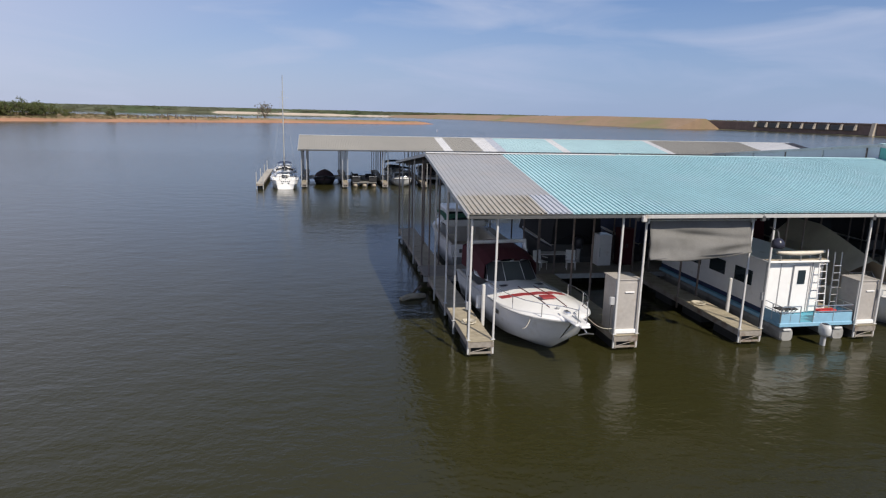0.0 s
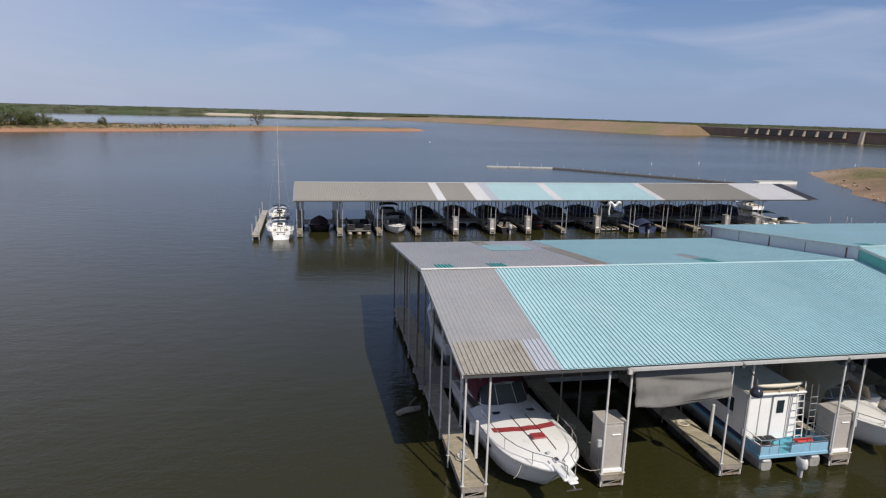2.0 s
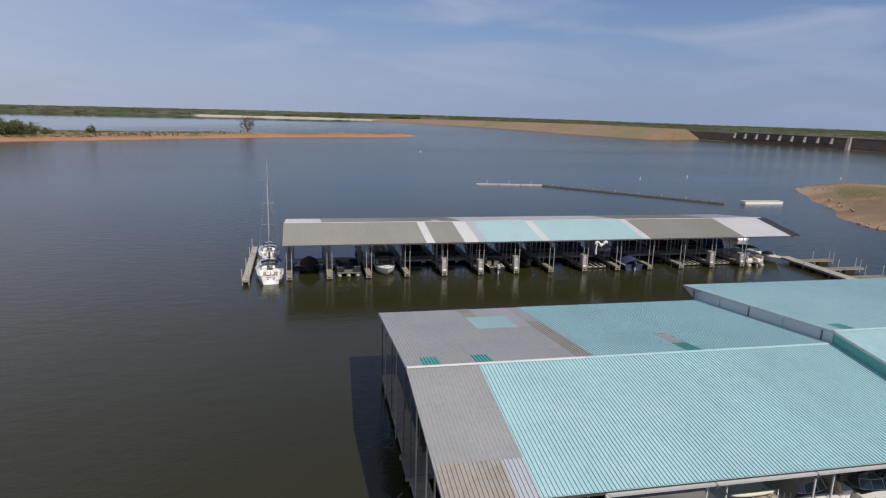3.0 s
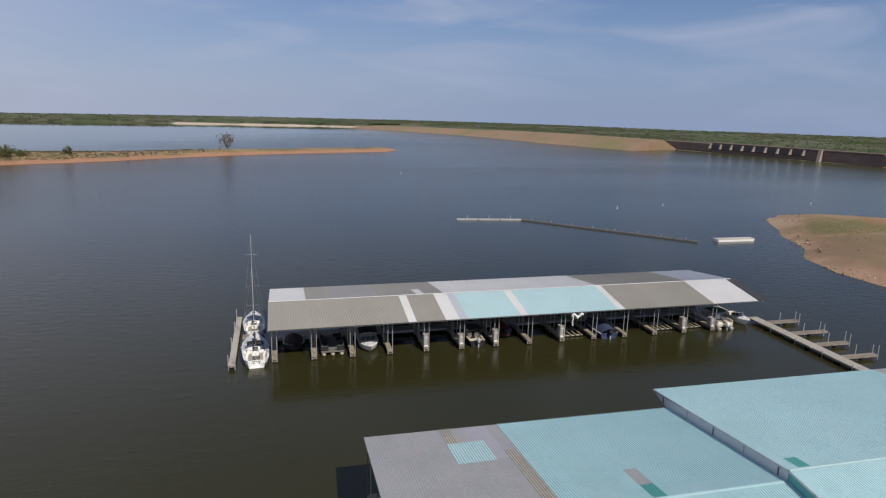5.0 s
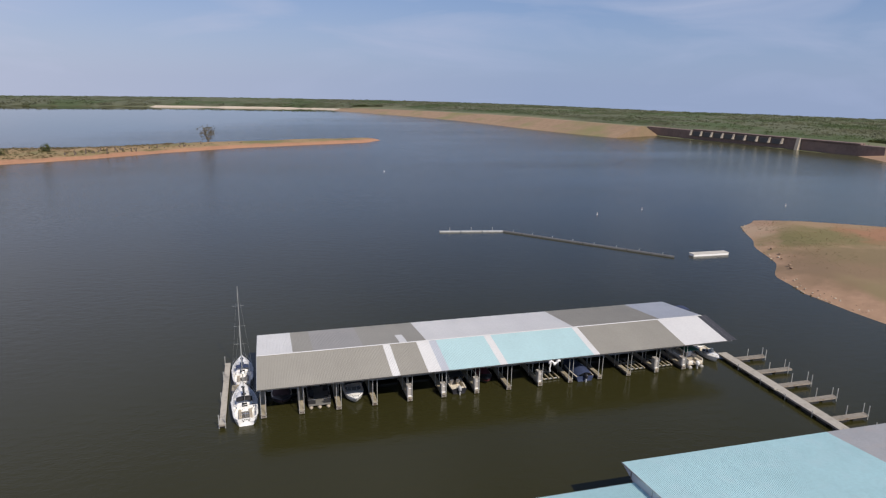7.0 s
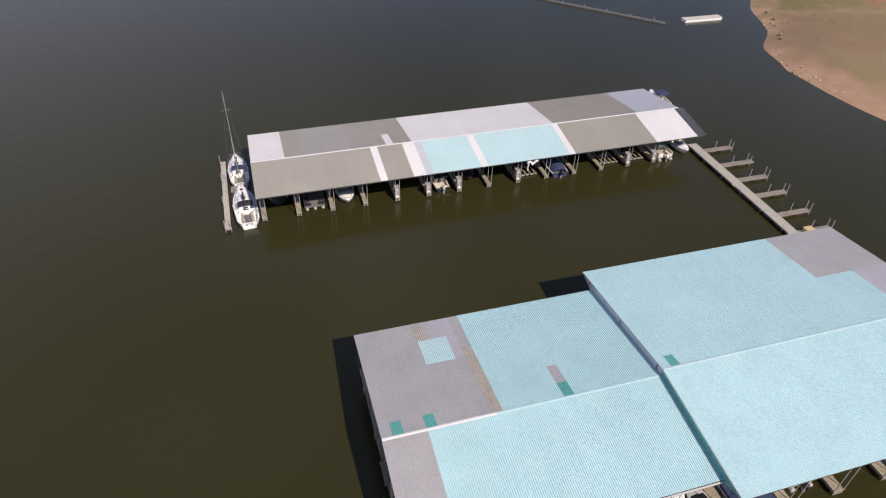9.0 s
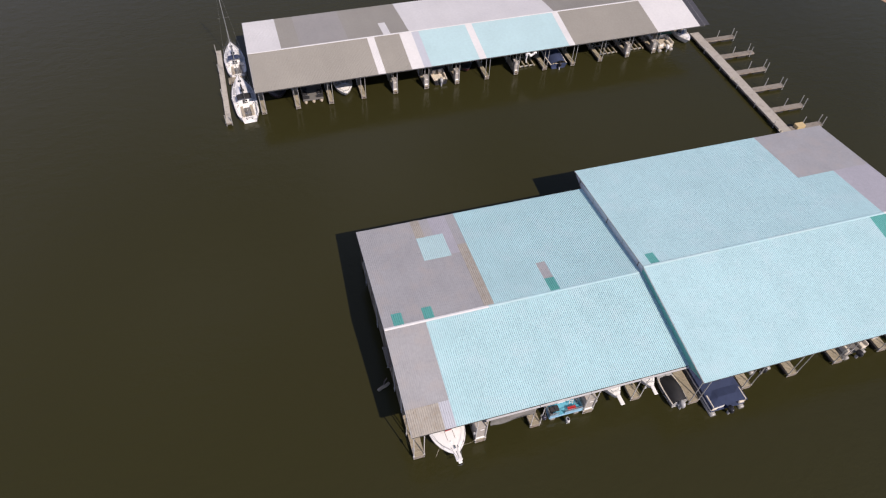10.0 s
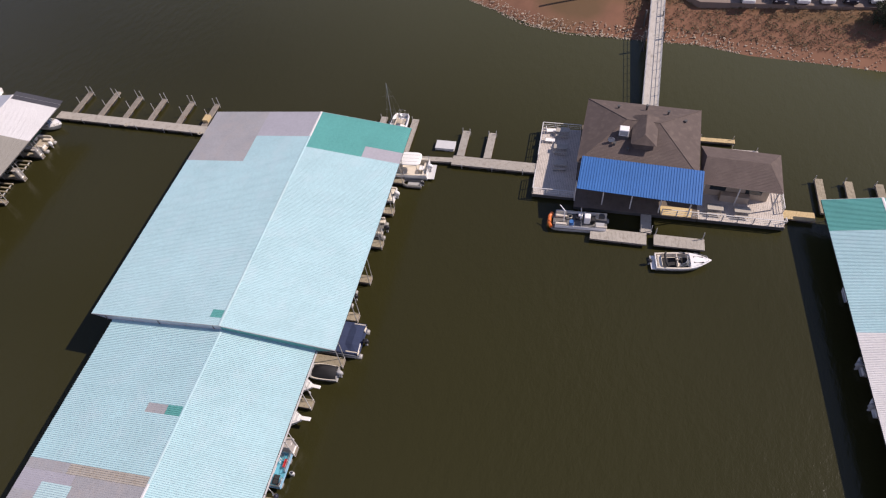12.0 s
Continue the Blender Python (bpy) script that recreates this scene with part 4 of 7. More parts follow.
def hull_parts(boat, length, beam, side=0.9, rise=0.35, draft=0.35, sharp=2.2, aft=0.9, upper=None, lower=None, cockpit=0.45, coam=0.12, inner=None, rake=0.5):
    """Hull bottom, topsides, rub rail, foredeck and cockpit well; stern at y=0, bow at +y."""
    upper, lower, inner = upper or GEL, lower or GEL, inner or VINYL
    S = [i / 18 for i in range(19)]

    def station(s):
        b = half_beam(s, beam, sharp, aft)
        up = side + rise * s * s
        keel = -draft + (draft + 0.35 * up) * max(0, (s - 0.55) / 0.45) ** 2.2
        chine = 0.05 + 0.45 * up * max(0, (s - 0.3) / 0.7) ** 1.6
        y = s * length
        back = rake * max(0, (s - 0.6) / 0.4) ** 2
        return b, up, keel, chine, y, back

    bottom, top, deck, rail = [], [], [], []
    for s in S:
        b, up, keel, chine, y, back = station(s)
        mid = chine + (up - chine) * 0.52
        bc, bm_ = b * 0.84, b * 0.94
        bottom.append([(bm_, y - back * 0.45, mid), (bc, y - back * 0.8, chine), (0, y - back, keel), (-bc, y - back * 0.8, chine), (-bm_, y - back * 0.45, mid)])
        top.append([(b, y, up), (b * 0.985, y - back * 0.2, up - 0.12), (bm_, y - back * 0.45, mid), (-bm_, y - back * 0.45, mid), (-b * 0.985, y - back * 0.2, up - 0.12), (-b, y, up)])
    bm = loft(bottom, closed=False)
    bm.verts.ensure_lookup_table()
    bm.faces.new([bm.verts[i] for i in range(5)])
    hull = part("hull", bm, lower, boat, smooth=True)
    bm = bmesh.new()
    for side_ in (slice(0, 3), slice(3, 6)):
        vs = [[bm.verts.new(p) for p in ring[side_]] for ring in top]
        for a, c in zip(vs, vs[1:]):
            for i in range(2):
                bm.faces.new((a[i], a[i + 1], c[i + 1], c[i]))
    r = top[0]
    bm.faces.new([bm.verts.new(p) for p in (r[0], r[2], r[3], r[5])])
    bmesh.ops.recalc_face_normals(bm, faces=bm.faces)
    part("topside", bm, upper, boat, smooth=True)
    bm = bmesh.new()
    for sgn in (1, -1):
        for s0, s1 in zip(S, S[1:]):
            a, c = station(s0), station(s1)
            add_tube(bm, (sgn * a[0] * 1.005, a[4], a[1] - 0.03), (sgn * c[0] * 1.005, c[4], c[1] - 0.03), 0.03, 5)
    # black-hulled boats get a black rail too: slip shade put into the colour
    part("rub_rail", bm, BLACK_PLASTIC if upper is BLACK_PLASTIC else GREY_GEL, boat)
    rings = []
    for i in range(13):
        s = cockpit + (1 - cockpit) * i / 12
        b, up, *_, y, back = station(s)
        crown = coam * min(1, (1 - s) * 4)
        rings.append([(-b, y, up), (-b * 0.86, y, up + 0.05), (-b * 0.4, y, up + 0.05 + crown), (0, y, up + 0.06 + crown * 1.15), (b * 0.4, y, up + 0.05 + crown), (b * 0.86, y, up + 0.05), (b, y, up)])
    part("foredeck", loft(rings, closed=False), upper, boat, smooth=True)
    rings = []
    sole = side * 0.35
    for i in range(9):
        s = cockpit * i / 8
        b, up, *_, y, back = station(s)
        rings.append([(-b, y, up), (-b * 0.93, y, up + 0.03), (-b * 0.84, y, up - 0.02), (-b * 0.82, y, sole), (b * 0.82, y, sole), (b * 0.84, y, up - 0.02), (b * 0.93, y, up + 0.03), (b, y, up)])
    part("cockpit", loft(rings, closed=False), inner, boat)
    b, up, *_, y, back = station(cockpit)
    part("bulkhead", box((b * 1.7, 0.06, up - sole + 0.05), (0, y - 0.03, (up + sole) / 2)), upper, boat)
    part("transom", box((beam * aft * 0.84, 0.1, side - sole), (0, 0.06, (side + sole) / 2)), upper, boat)
    return station


def outboard(boat, x, y, z, colour=BLACK_PLASTIC, size=1.0, up=0.0):
    m = Matrix.Translation((x, y, z)) @ Matrix.Rotation(up, 4, "X") @ Matrix.Scale(size, 4)
    rings = []
    for h, w, d in ((0.0, 0.16, 0.24), (0.12, 0.2, 0.33), (0.36, 0.2, 0.34), (0.5, 0.17, 0.28), (0.55, 0.1, 0.18)):
        rings.append([m @ Vector((w * math.cos(a) , -0.18 + d * math.sin(a), 0.35 + h)) for a in [k * math.tau / 10 for k in range(10)]])
    engine = part("outboard_engine", loft(rings), colour, boat, smooth=True)
    bm = bmesh.new()
    add_box(bm, (0.14, 0.26, 0.75), (0, -0.16, 0.0), m, 0.03)
    add_box(bm, (0.05, 0.5, 0.03), (0, -0.2, -0.3), m)
    add_tube(bm, m @ Vector((0, -0.42, -0.48)), m @ Vector((0, 0.12, -0.48)), 0.07 * size, 8, 0.04 * size)
    part("leg", bm, GREY_GEL, engine)
    bm = bmesh.new()
    for k in range(3):
        add_box(bm, (0.08, 0.02, 0.2), (0, -0.46, -0.38), m @ Matrix.Translation((0, 0, -0.48)) @ Matrix.Rotation(k * math.tau / 3, 4, "Y") @ Matrix.Translation((0, 0, 0.48)))
    part("propeller", bm, ALUMINIUM, engine)
    return engine


def rail(boat, points, posts, height=0.5, r=0.016, name="bow_rail"):
    """A stainless rail through points over the deck edge, on upright stanchions."""
    high = [Vector(p) + Vector((0, 0, height)) for p in points]
    top = part(name, tube(high, r, 5), CHROME, boat)
    for i in posts:
        part("stanchion", tube([points[i], high[i]], r, 5), CHROME, top)
    return top


def seat(boat, x, y, z, w=0.55, material=None, name="seat"):
    bm = box((w, 0.5, 0.14), (x, y, z + 0.35), 0.04)
    add_box(bm, (w, 0.12, 0.5), (x, y - 0.24, z + 0.6), None, 0.04)
    add_box(bm, (w * 0.5, 0.3, 0.28), (x, y, z + 0.14))
    part(name, bm, material or VINYL, boat)


def bimini(boat, y0, y1, w, z0, z1, material, sag=0.12):
    rings = []
    for i in range(7):
        f = i / 6
        y = y0 + (y1 - y0) * f
        h = z1 - sag * abs(2 * f - 1) ** 2
        rings.append([(x * w / 2, y, h - 0.16 * abs(x) ** 3) for x in (-1, -0.6, 0, 0.6, 1)] + [(x * w / 2, y, h - 0.03 - 0.16 * abs(x) ** 3) for x in (1, 0.6, 0, -0.6, -1)])
    top = part("bimini_top", loft(rings), material, boat, smooth=True)
    for x in (-w / 2, w / 2):
        bm = bmesh.new()
        for y in (y0 + 0.1, (y0 + y1) / 2, y1 - 0.1):
            add_tube(bm, (x, (y0 + y1) / 2, z0), (x, y, z1 - 0.2), 0.015, 5)
        part("bimini_frame", bm, CHROME, top)


def windshield(boat, y, w, z, height=0.5, lean=0.45, wrap=0.9):
    pts = [(-w / 2, y - wrap, z - 0.02), (-w / 2 * 0.86, y - wrap * 0.25, z), (-w * 0.17, y, z + 0.02), (w * 0.17, y, z + 0.02), (w / 2 * 0.86, y - wrap * 0.25, z), (w / 2, y - wrap, z - 0.02)]
    upper = [(x * 0.9, yy - lean, zz + height * (0.55 if k in (0, 5) else 1)) for k, (x, yy, zz) in enumerate(pts)]
    bm = bmesh.new()
    for k in range(5):
        q = [Vector(p) for p in (pts[k], pts[k + 1], upper[k + 1], upper[k])]
        n = (q[1] - q[0]).cross(q[2] - q[0]).normalized() * 0.008
        a = [bm.verts.new(p + n) for p in q]
        b = [bm.verts.new(p - n) for p in q]
        bm.faces.new(a)
        bm.faces.new(b[::-1])
        for i in range(4):
            bm.faces.new((a[i], b[i], b[(i + 1) % 4], a[(i + 1) % 4]))
    shield = part("windshield", bm, SHIELD, boat, "grey tinted windshield")
    bm = bmesh.new()
    for row in (pts, upper):
        for a, b in zip(row, row[1:]):
            add_tube(bm, a, b, 0.02, 5)
    for a, b in zip(pts, upper):
        add_tube(bm, a, b, 0.018, 5)
    part("windshield_frame", bm, ALUMINIUM, shield)


def cover(boat, length, beam, z, peak, material, y0=0.0, sharp=2.2):
    """A canvas cover pulled over a boat, ridged in the middle and creased."""
    rings = []
    for i in range(15):
        s = i / 14
        b = half_beam(s, beam, sharp) * 1.03
        p = peak * math.sin(min(1, 0.15 + s * 1.25) * math.pi) ** 0.8 if s < 0.8 else peak * 0.35 * (1 - s)
        y = y0 + s * length
        ring = []
        for k in range(9):
            u = k / 4 - 1
            ring.append((u * b, y, z + (p + 0.04) * (1 - abs(u) ** 1.5) + 0.03 * math.sin(5 * s * 3 + 4 * u) * (1 - abs(u)) - (0.28 if abs(u) == 1 else 0)))
        rings.append(ring)
    return part("canvas_cover", loft(rings, closed=False), material, boat, smooth=True)


def lines(boat, pairs):
    for a, b in pairs:
        a, b = Vector(a), Vector(b)
        pts = [a.lerp(b, k / 6) - Vector((0, 0, 0.18 * math.sin(k / 6 * math.pi))) for k in range(7)]
        part("mooring_line", tube(pts, 0.01, 5), ROPE, boat)


def express_cruiser(at):
    boat = thing("cabin_cruiser", "white cabin cruiser with red deck stripes and dark red canopy", "boat", "moored boats", at=at)
    L, B = 9.4, 3.3
    st = hull_parts(boat, L, B, 1.2, 0.4, 0.4, 4.8, 0.93, GEL, GEL, 0.34, 0.24, rake=1.15)
    y = L * 0.34

    def deck(x, s, lift=0.012):
        b, up, *_ = st(s)
        crown = 0.24 * min(1, (1 - s) * 4)
        z = np.interp(abs(x) / b, (0, 0.4, 0.86, 1), (0.06 + crown * 1.15, 0.05 + crown, 0.05, 0))
        return (x, s * L, up + float(z) + lift)

    # raised trunk, red flashes and hatches
    for x in (-0.34, 0.34):
        part("deck_seam", tube([deck(x, 0.52 + 0.03 * k) for k in range(12)], 0.018, 4), RED_CANVAS, boat, "thin dark seam")

    def strip(rows, name, material, label=""):
        bm_ = bmesh.new()
        vs = [[bm_.verts.new(p) for p in row] for row in rows]
        for a, c in zip(vs, vs[1:]):
            for i in range(len(a) - 1):
                bm_.faces.new((a[i], a[i + 1], c[i + 1], c[i]))
        r = bmesh.ops.extrude_face_region(bm_, geom=bm_.faces[:])
        for v in r["geom"]:
            if isinstance(v, bmesh.types.BMVert):
                v.co.z += 0.012
        bmesh.ops.recalc_face_normals(bm_, faces=bm_.faces)
        return part(name, bm_, material, boat, label)

    strip([[deck(x, s) for x in (-0.31, 0, 0.31)] for s in (0.64, 0.66, 0.68)], "deck_stripe", RED_GEL, "red deck stripe")
    for sg in (-1, 1):
        strip([[deck(sg * x, 0.64 + k - 0.058 * ((x - 0.36) / 0.9) ** 1.3) for x in (0.37, 0.6, 0.85, 1.1, 1.36)] for k in (0.0, 0.02, 0.04)], "deck_stripe", RED_GEL, "red swept deck stripe")
        part("deck_vent", box((0.36, 0.2, 0.03), deck(sg * 0.78, 0.47, 0.03), 0.01), BLACK_PLASTIC, boat)
        part("porthole", box((0.02, 0.55, 0.16), (sg * (st(0.62)[0] * 0.985 + 0.0), 0.62 * L, st(0.62)[1] - 0.35), 0.01), GLASS, boat)
        part("deck_step", box((0.05, L * 0.42, 0.05), (sg * 1.2, L * 0.6, st(0.6)[1] + 0.08), 0.02), GEL, boat)
    part("hatch", box((0.56, 0.42, 0.05), deck(0, 0.748, 0.05), 0.02), RED_GEL, boat, "dark red deck hatch")
    windshield(boat, y + 0.6, 2.6, 1.5, 0.72, 0.75, 1.7)
    # dark red camper canopy over the cockpit
    rings = []
    for k in range(9):
        f = k / 8
        yy = 0.1 + 3.0 * f
        h = 2.62 - 0.42 * max(0, f - 0.6) * 2.5 ** 0.5
        w = 1.34 - 0.12 * f
        rings.append([(-w, yy, 1.5), (-w * 0.97, yy, h - 0.22), (-w * 0.7, yy, h - 0.05), (0, yy, h + 0.02), (w * 0.7, yy, h - 0.05), (w * 0.97, yy, h - 0.22), (w, yy, 1.5)])
    part("canopy", loft(rings, closed=False), RED_CANVAS, boat, "dark red canvas canopy")
    arch = tube([(-1.45, 1.6, 1.3), (-1.35, 1.2, 2.75), (1.35, 1.2, 2.75), (1.45, 1.6, 1.3)], 0.09, 8)
    part("radar_arch", arch, GEL, boat)
    tip = L + 0.55
    pul = box((0.55, 1.1, 0.09), (0, L + 0.02, st(1)[1] + 0.06), 0.03)
    add_box(pul, (0.34, 0.5, 0.085), (0, tip, st(1)[1] + 0.06), None, 0.03)
    part("bow_pulpit", pul, GEL, boat)
    part("anchor", tube([(0, tip + 0.35, st(1)[1] - 0.12), (0, tip - 0.3, st(1)[1] + 0.14), (0.0, tip - 0.8, st(1)[1] + 0.14)], 0.025), CHROME, boat)
    fl = tube([(-0.28, tip + 0.25, st(1)[1] - 0.18), (0, tip + 0.36, st(1)[1] - 0.1), (0.28, tip + 0.25, st(1)[1] - 0.18)], 0.025)
    part("anchor_fluke", fl, DARK_STEEL, boat)
    for sg in (-1, 1):
        pts = [(sg * st(s)[0] * 0.93, s * L, st(s)[1] + 0.03) for s in (0.52, 0.6, 0.68, 0.76, 0.84, 0.91, 0.97)] + [(sg * 0.16, L + 0.5, st(1)[1] + 0.1)]
        rail(boat, pts, (1, 3, 5, 7), 0.48)
        part("cleat", box((0.06, 0.22, 0.06), (sg * 0.3, L * 0.93, st(0.93)[1] + 0.12), 0.02), CHROME, boat)
        part("fender", tube([(sg * (B / 2 + 0.12), 4.2, 0.6), (sg * (B / 2 + 0.12), 4.2, 1.15)], 0.12, 8), GEL, boat)
    part("windlass", box((0.2, 0.3, 0.16), (0, L * 0.93, st(0.93)[1] + 0.16), 0.04), CHROME, boat)
    part("spotlight", tube([(0.12, L * 0.87, st(0.87)[1] + 0.15), (0.12, L * 0.87 + 0.1, st(0.87)[1] + 0.3)], 0.07, 8), GREY_GEL, boat)
    lines(boat, [((1.05, L * 0.86, 1.5), (1.72, L - 0.55, 1.3)), ((-0.7, L * 0.93, 1.6), (-2.0, L * 0.9, 0.9))])
    return boat


def runabout(at, label, L=6.0, B=2.3, hull=None, canvas=None, top=None, engine=None, low=None, seats=True, name="runabout", side=0.75):
    boat = thing(name, label, "boat", "moored boats", at=at)
    st = hull_parts(boat, L, B, side, 0.22, 0.3, 2.3, 0.92, hull or GEL, low or hull or GEL, 0.62, 0.1)
    if canvas:
        cover(boat, L * 0.97, B, side + 0.1, 0.75, canvas)
    else:
        windshield(boat, L * 0.6, B * 0.8, side + 0.2, 0.4, 0.3, 0.8)
        if seats:
            for x in (-B * 0.22, B * 0.22):
                seat(boat, x, L * 0.42, side * 0.35)
            part("stern_bench", box((B * 0.75, 0.5, 0.4), (0, 0.5, side * 0.35 + 0.22), 0.06), VINYL, boat)
    if top:
        bimini(boat, L * 0.2, L * 0.58, B * 0.92, side, side + 1.35, top)
    if engine:
        outboard(boat, 0, -0.05, side - 0.55, engine, 1.15)
    pts = [(sg * st(s)[0] * 0.9, s * L, st(s)[1] + 0.05) for sg, s in ((-1, 0.7), (-1, 0.82), (-1, 0.93), (1, 0.93), (1, 0.82), (1, 0.7))]
    if not canvas:
        rail(boat, pts, (1, 2, 3, 4), 0.22)
    return boat


def pontoon_boat(at, label, L=6.6, B=2.5, deck=None, tubes=2, canvas=None, top=None, engine=None, panel=None, nose=None):
    boat = thing("pontoon_boat", label, "boat", "moored boats", at=at)
    for k in range(tubes):
        x = (k / (tubes - 1) - 0.5) * (B - 0.6)
        rings = []
        for y, r in ((0, 0.24), (0.1, 0.3), (L - 0.9, 0.3), (L - 0.4, 0.24), (L, 0.1)):
            rings.append([(x + r * math.cos(a), y, 0.08 + (0.3 - r) * 0.6 + r * math.sin(a)) for a in [j * math.tau / 12 for j in range(12)]])
        part("pontoon", loft(rings), nose or PONTOON, boat, smooth=True)
    part("deck", box((B, L - 0.5, 0.1), (0, L / 2, 0.46), 0.02), deck or TAN_CANVAS, boat)
    for x0, y0, x1, y1 in ((-B / 2, 0.4, -B / 2, L - 0.5), (B / 2, 0.4, B / 2, L - 0.5), (-B / 2, L - 0.5, -0.5, L - 0.5), (0.5, L - 0.5, B / 2, L - 0.5), (-B / 2, 0.4, -0.4, 0.4)):
        a, b = Vector((x0, y0, 0.52)), Vector((x1, y1, 0.52))
        size = (abs(x1 - x0) + 0.03, abs(y1 - y0) + 0.03, 0.45)
        part("side_panel", box(size, (*((a + b) / 2)[:2], 0.8), 0.008), panel or GEL, boat)
        part("rail", tube([a + Vector((0, 0, 0.62)), b + Vector((0, 0, 0.62))], 0.02), ALUMINIUM, boat)
    for y in (0.95, L - 1.2):
        for sg in (-1, 1):
            bench = box((0.6, 1.3, 0.36), (sg * (B / 2 - 0.36), y, 0.7), 0.05)
            add_box(bench, (0.14, 1.3, 0.5), (sg * (B / 2 - 0.13), y, 1.0), None, 0.04)
            part("bench_seat", bench, panel if panel is BLACK_CANVAS else VINYL, boat)
    part("console", box((0.6, 0.5, 0.75), (B / 2 - 0.45, L * 0.5, 0.88), 0.05), panel or GEL, boat)
    if canvas:
        rings = []
        for k in range(9):
            y = 0.25 + (L - 0.6) * k / 8
            h = 1.42 + 0.1 * math.sin(k * 2.1)
            rings.append([(-B / 2 - 0.06, y, 0.9), (-B / 2 - 0.04, y, 1.18), (-B * 0.25, y, h), (0, y, h + 0.05), (B * 0.25, y, h), (B / 2 + 0.04, y, 1.18), (B / 2 + 0.06, y, 0.9)])
        part("canvas_cover", loft(rings, closed=False), canvas, boat, "taut canvas mooring cover")
    if top:
        bimini(boat, 1.2, L * 0.6, B * 0.95, 0.95, 2.35, top)
    if engine:
        outboard(boat, 0, 0.1, 0.15, engine, 1.1)
    return boat


def houseboat(at):
    boat = thing("houseboat", "white cabin houseboat on pontoons with sky-blue bow deck", "boat", "moored boats", at=at)
    L, W, OFF, CW = 9.9, 3.3, 0.36, 2.5
    for x in (-1.15, 0, 1.15):
        if x:
            rings = []
            for y, r in ((0, 0.26), (0.4, 0.31), (L - 0.75, 0.31), (L - 0.5, 0.29), (L - 0.42, 0.24)):
                rings.append([(x + r * abs(math.cos(a)) ** 0.6 * (1 if math.cos(a) > 0 else -1), y, 0.1 + r * abs(math.sin(a)) ** 0.6 * (1 if math.sin(a) > 0 else -1)) for a in [(j + 0.5) * math.tau / 12 for j in range(12)]])
            part("pontoon", loft(rings), PONTOON, boat, "weathered grey pontoon")
            part("pontoon_bracket", box((0.5, 0.5, 0.14), (x, L - 0.8, 0.44), 0.02), PONTOON, boat)
            part("pontoon_cap", box((0.36, 0.3, 0.1), (x + 0.06, L - 0.5, 0.34), 0.03), LIGHT_GEL, boat)
    part("deck", box((W, L - 0.6, 0.16), (0, L / 2, 0.56), 0.02), SKY_BLUE, boat)
    part("deck_carpet", box((W - 0.16, L - 0.76, 0.02), (0, L / 2, 0.655), 0.005), TURQUOISE, boat, "turquoise painted deck")
    front = L - 1.45
    cab = box((CW, front - 0.4, 2.15), (OFF, front / 2 + 0.2, 1.76), 0.04)
    cabin = part("cabin", cab, GEL, boat)
    part("cabin_roof", box((CW + 0.25, front + 0.1, 0.09), (OFF, front / 2 + 0.2, 2.88), 0.03), GEL, boat, "white flat roof")
    door = part("door", box((0.72, 0.05, 1.95), (0.05, front + 0.02, 1.68), 0.01), GEL, boat)
    part("door_window", box((0.34, 0.03, 0.58), (0.05, front + 0.06, 2.2), 0.01), GLASS, door)
    part("door_frame", tube([(-0.33, front + 0.04, 0.7), (-0.33, front + 0.04, 2.68), (0.43, front + 0.04, 2.68), (0.43, front + 0.04, 0.7)], 0.025, 4), GREY_GEL, door)
    for sg in (-1, 1):
        for k in range(4):
            part("window", box((0.04, 1.15, 0.62), (OFF + sg * (CW / 2 + 0.01), 1.5 + 1.85 * k, 1.95), 0.01), GLASS, boat)
        part("side_band", box((0.03, front - 0.5, 0.2), (OFF + sg * (CW / 2 + 0.01), front / 2 + 0.2, 0.8), 0.008), BLUE_CANVAS, boat, "dark blue band")
        part("corner_trim", box((0.08, 0.08, 2.15), (OFF + sg * CW / 2, front, 1.76), 0.01), GREY_GEL, boat)
    for x in (-0.45, 1.0):
        part("wall_seam", box((0.03, 0.03, 2.15), (x, front + 0.01, 1.76)), GREY_GEL, cabin)
    # bow deck rails with blue panels
    edge = L - 0.35
    for x0, y0, x1, y1 in ((-W / 2 + 0.05, front + 0.1, -W / 2 + 0.05, edge), (W / 2 - 0.05, front + 0.1, W / 2 - 0.05, edge), (-W / 2 + 0.05, edge, 0.15, edge), (0.75, edge, W / 2 - 0.05, edge)):
        part("rail_panel", box((abs(x1 - x0) + 0.03, abs(y1 - y0) + 0.03, 0.4), ((x0 + x1) / 2, (y0 + y1) / 2, 0.8), 0.008), SKY_BLUE, boat, "scuffed sky-blue rail panel")
        for z in (1.06, 1.3):
            part("rail", tube([(x0, y0, z), (x1, y1, z)], 0.022), ALUMINIUM, boat)
        for f in (0, 0.5, 1):
            part("rail_post", tube([(x0 + (x1 - x0) * f, y0 + (y1 - y0) * f, 0.64), (x0 + (x1 - x0) * f, y0 + (y1 - y0) * f, 1.3)], 0.022), ALUMINIUM, boat)
    engine = outboard(boat, 0.35, L - 0.1, -0.1, LIGHT_GEL, 0.86)
    part("cowl_cap", loft([[(0.35 + r * math.cos(a), L - 0.26 + 1.5 * r * math.sin(a), z) for a in [k * math.tau / 10 for k in range(10)]] for r, z in ((0.12, 0.62), (0.11, 0.67), (0.06, 0.69))]), CAR_DARK, engine, "dark engine cap")
    engine.matrix_local = Matrix.Translation((0.4, 2 * L - 0.05, 0.08)) @ Matrix.Rotation(math.pi, 4, "Z")
    # ladder, storage seat, bucket, life ring
    lad = bmesh.new()
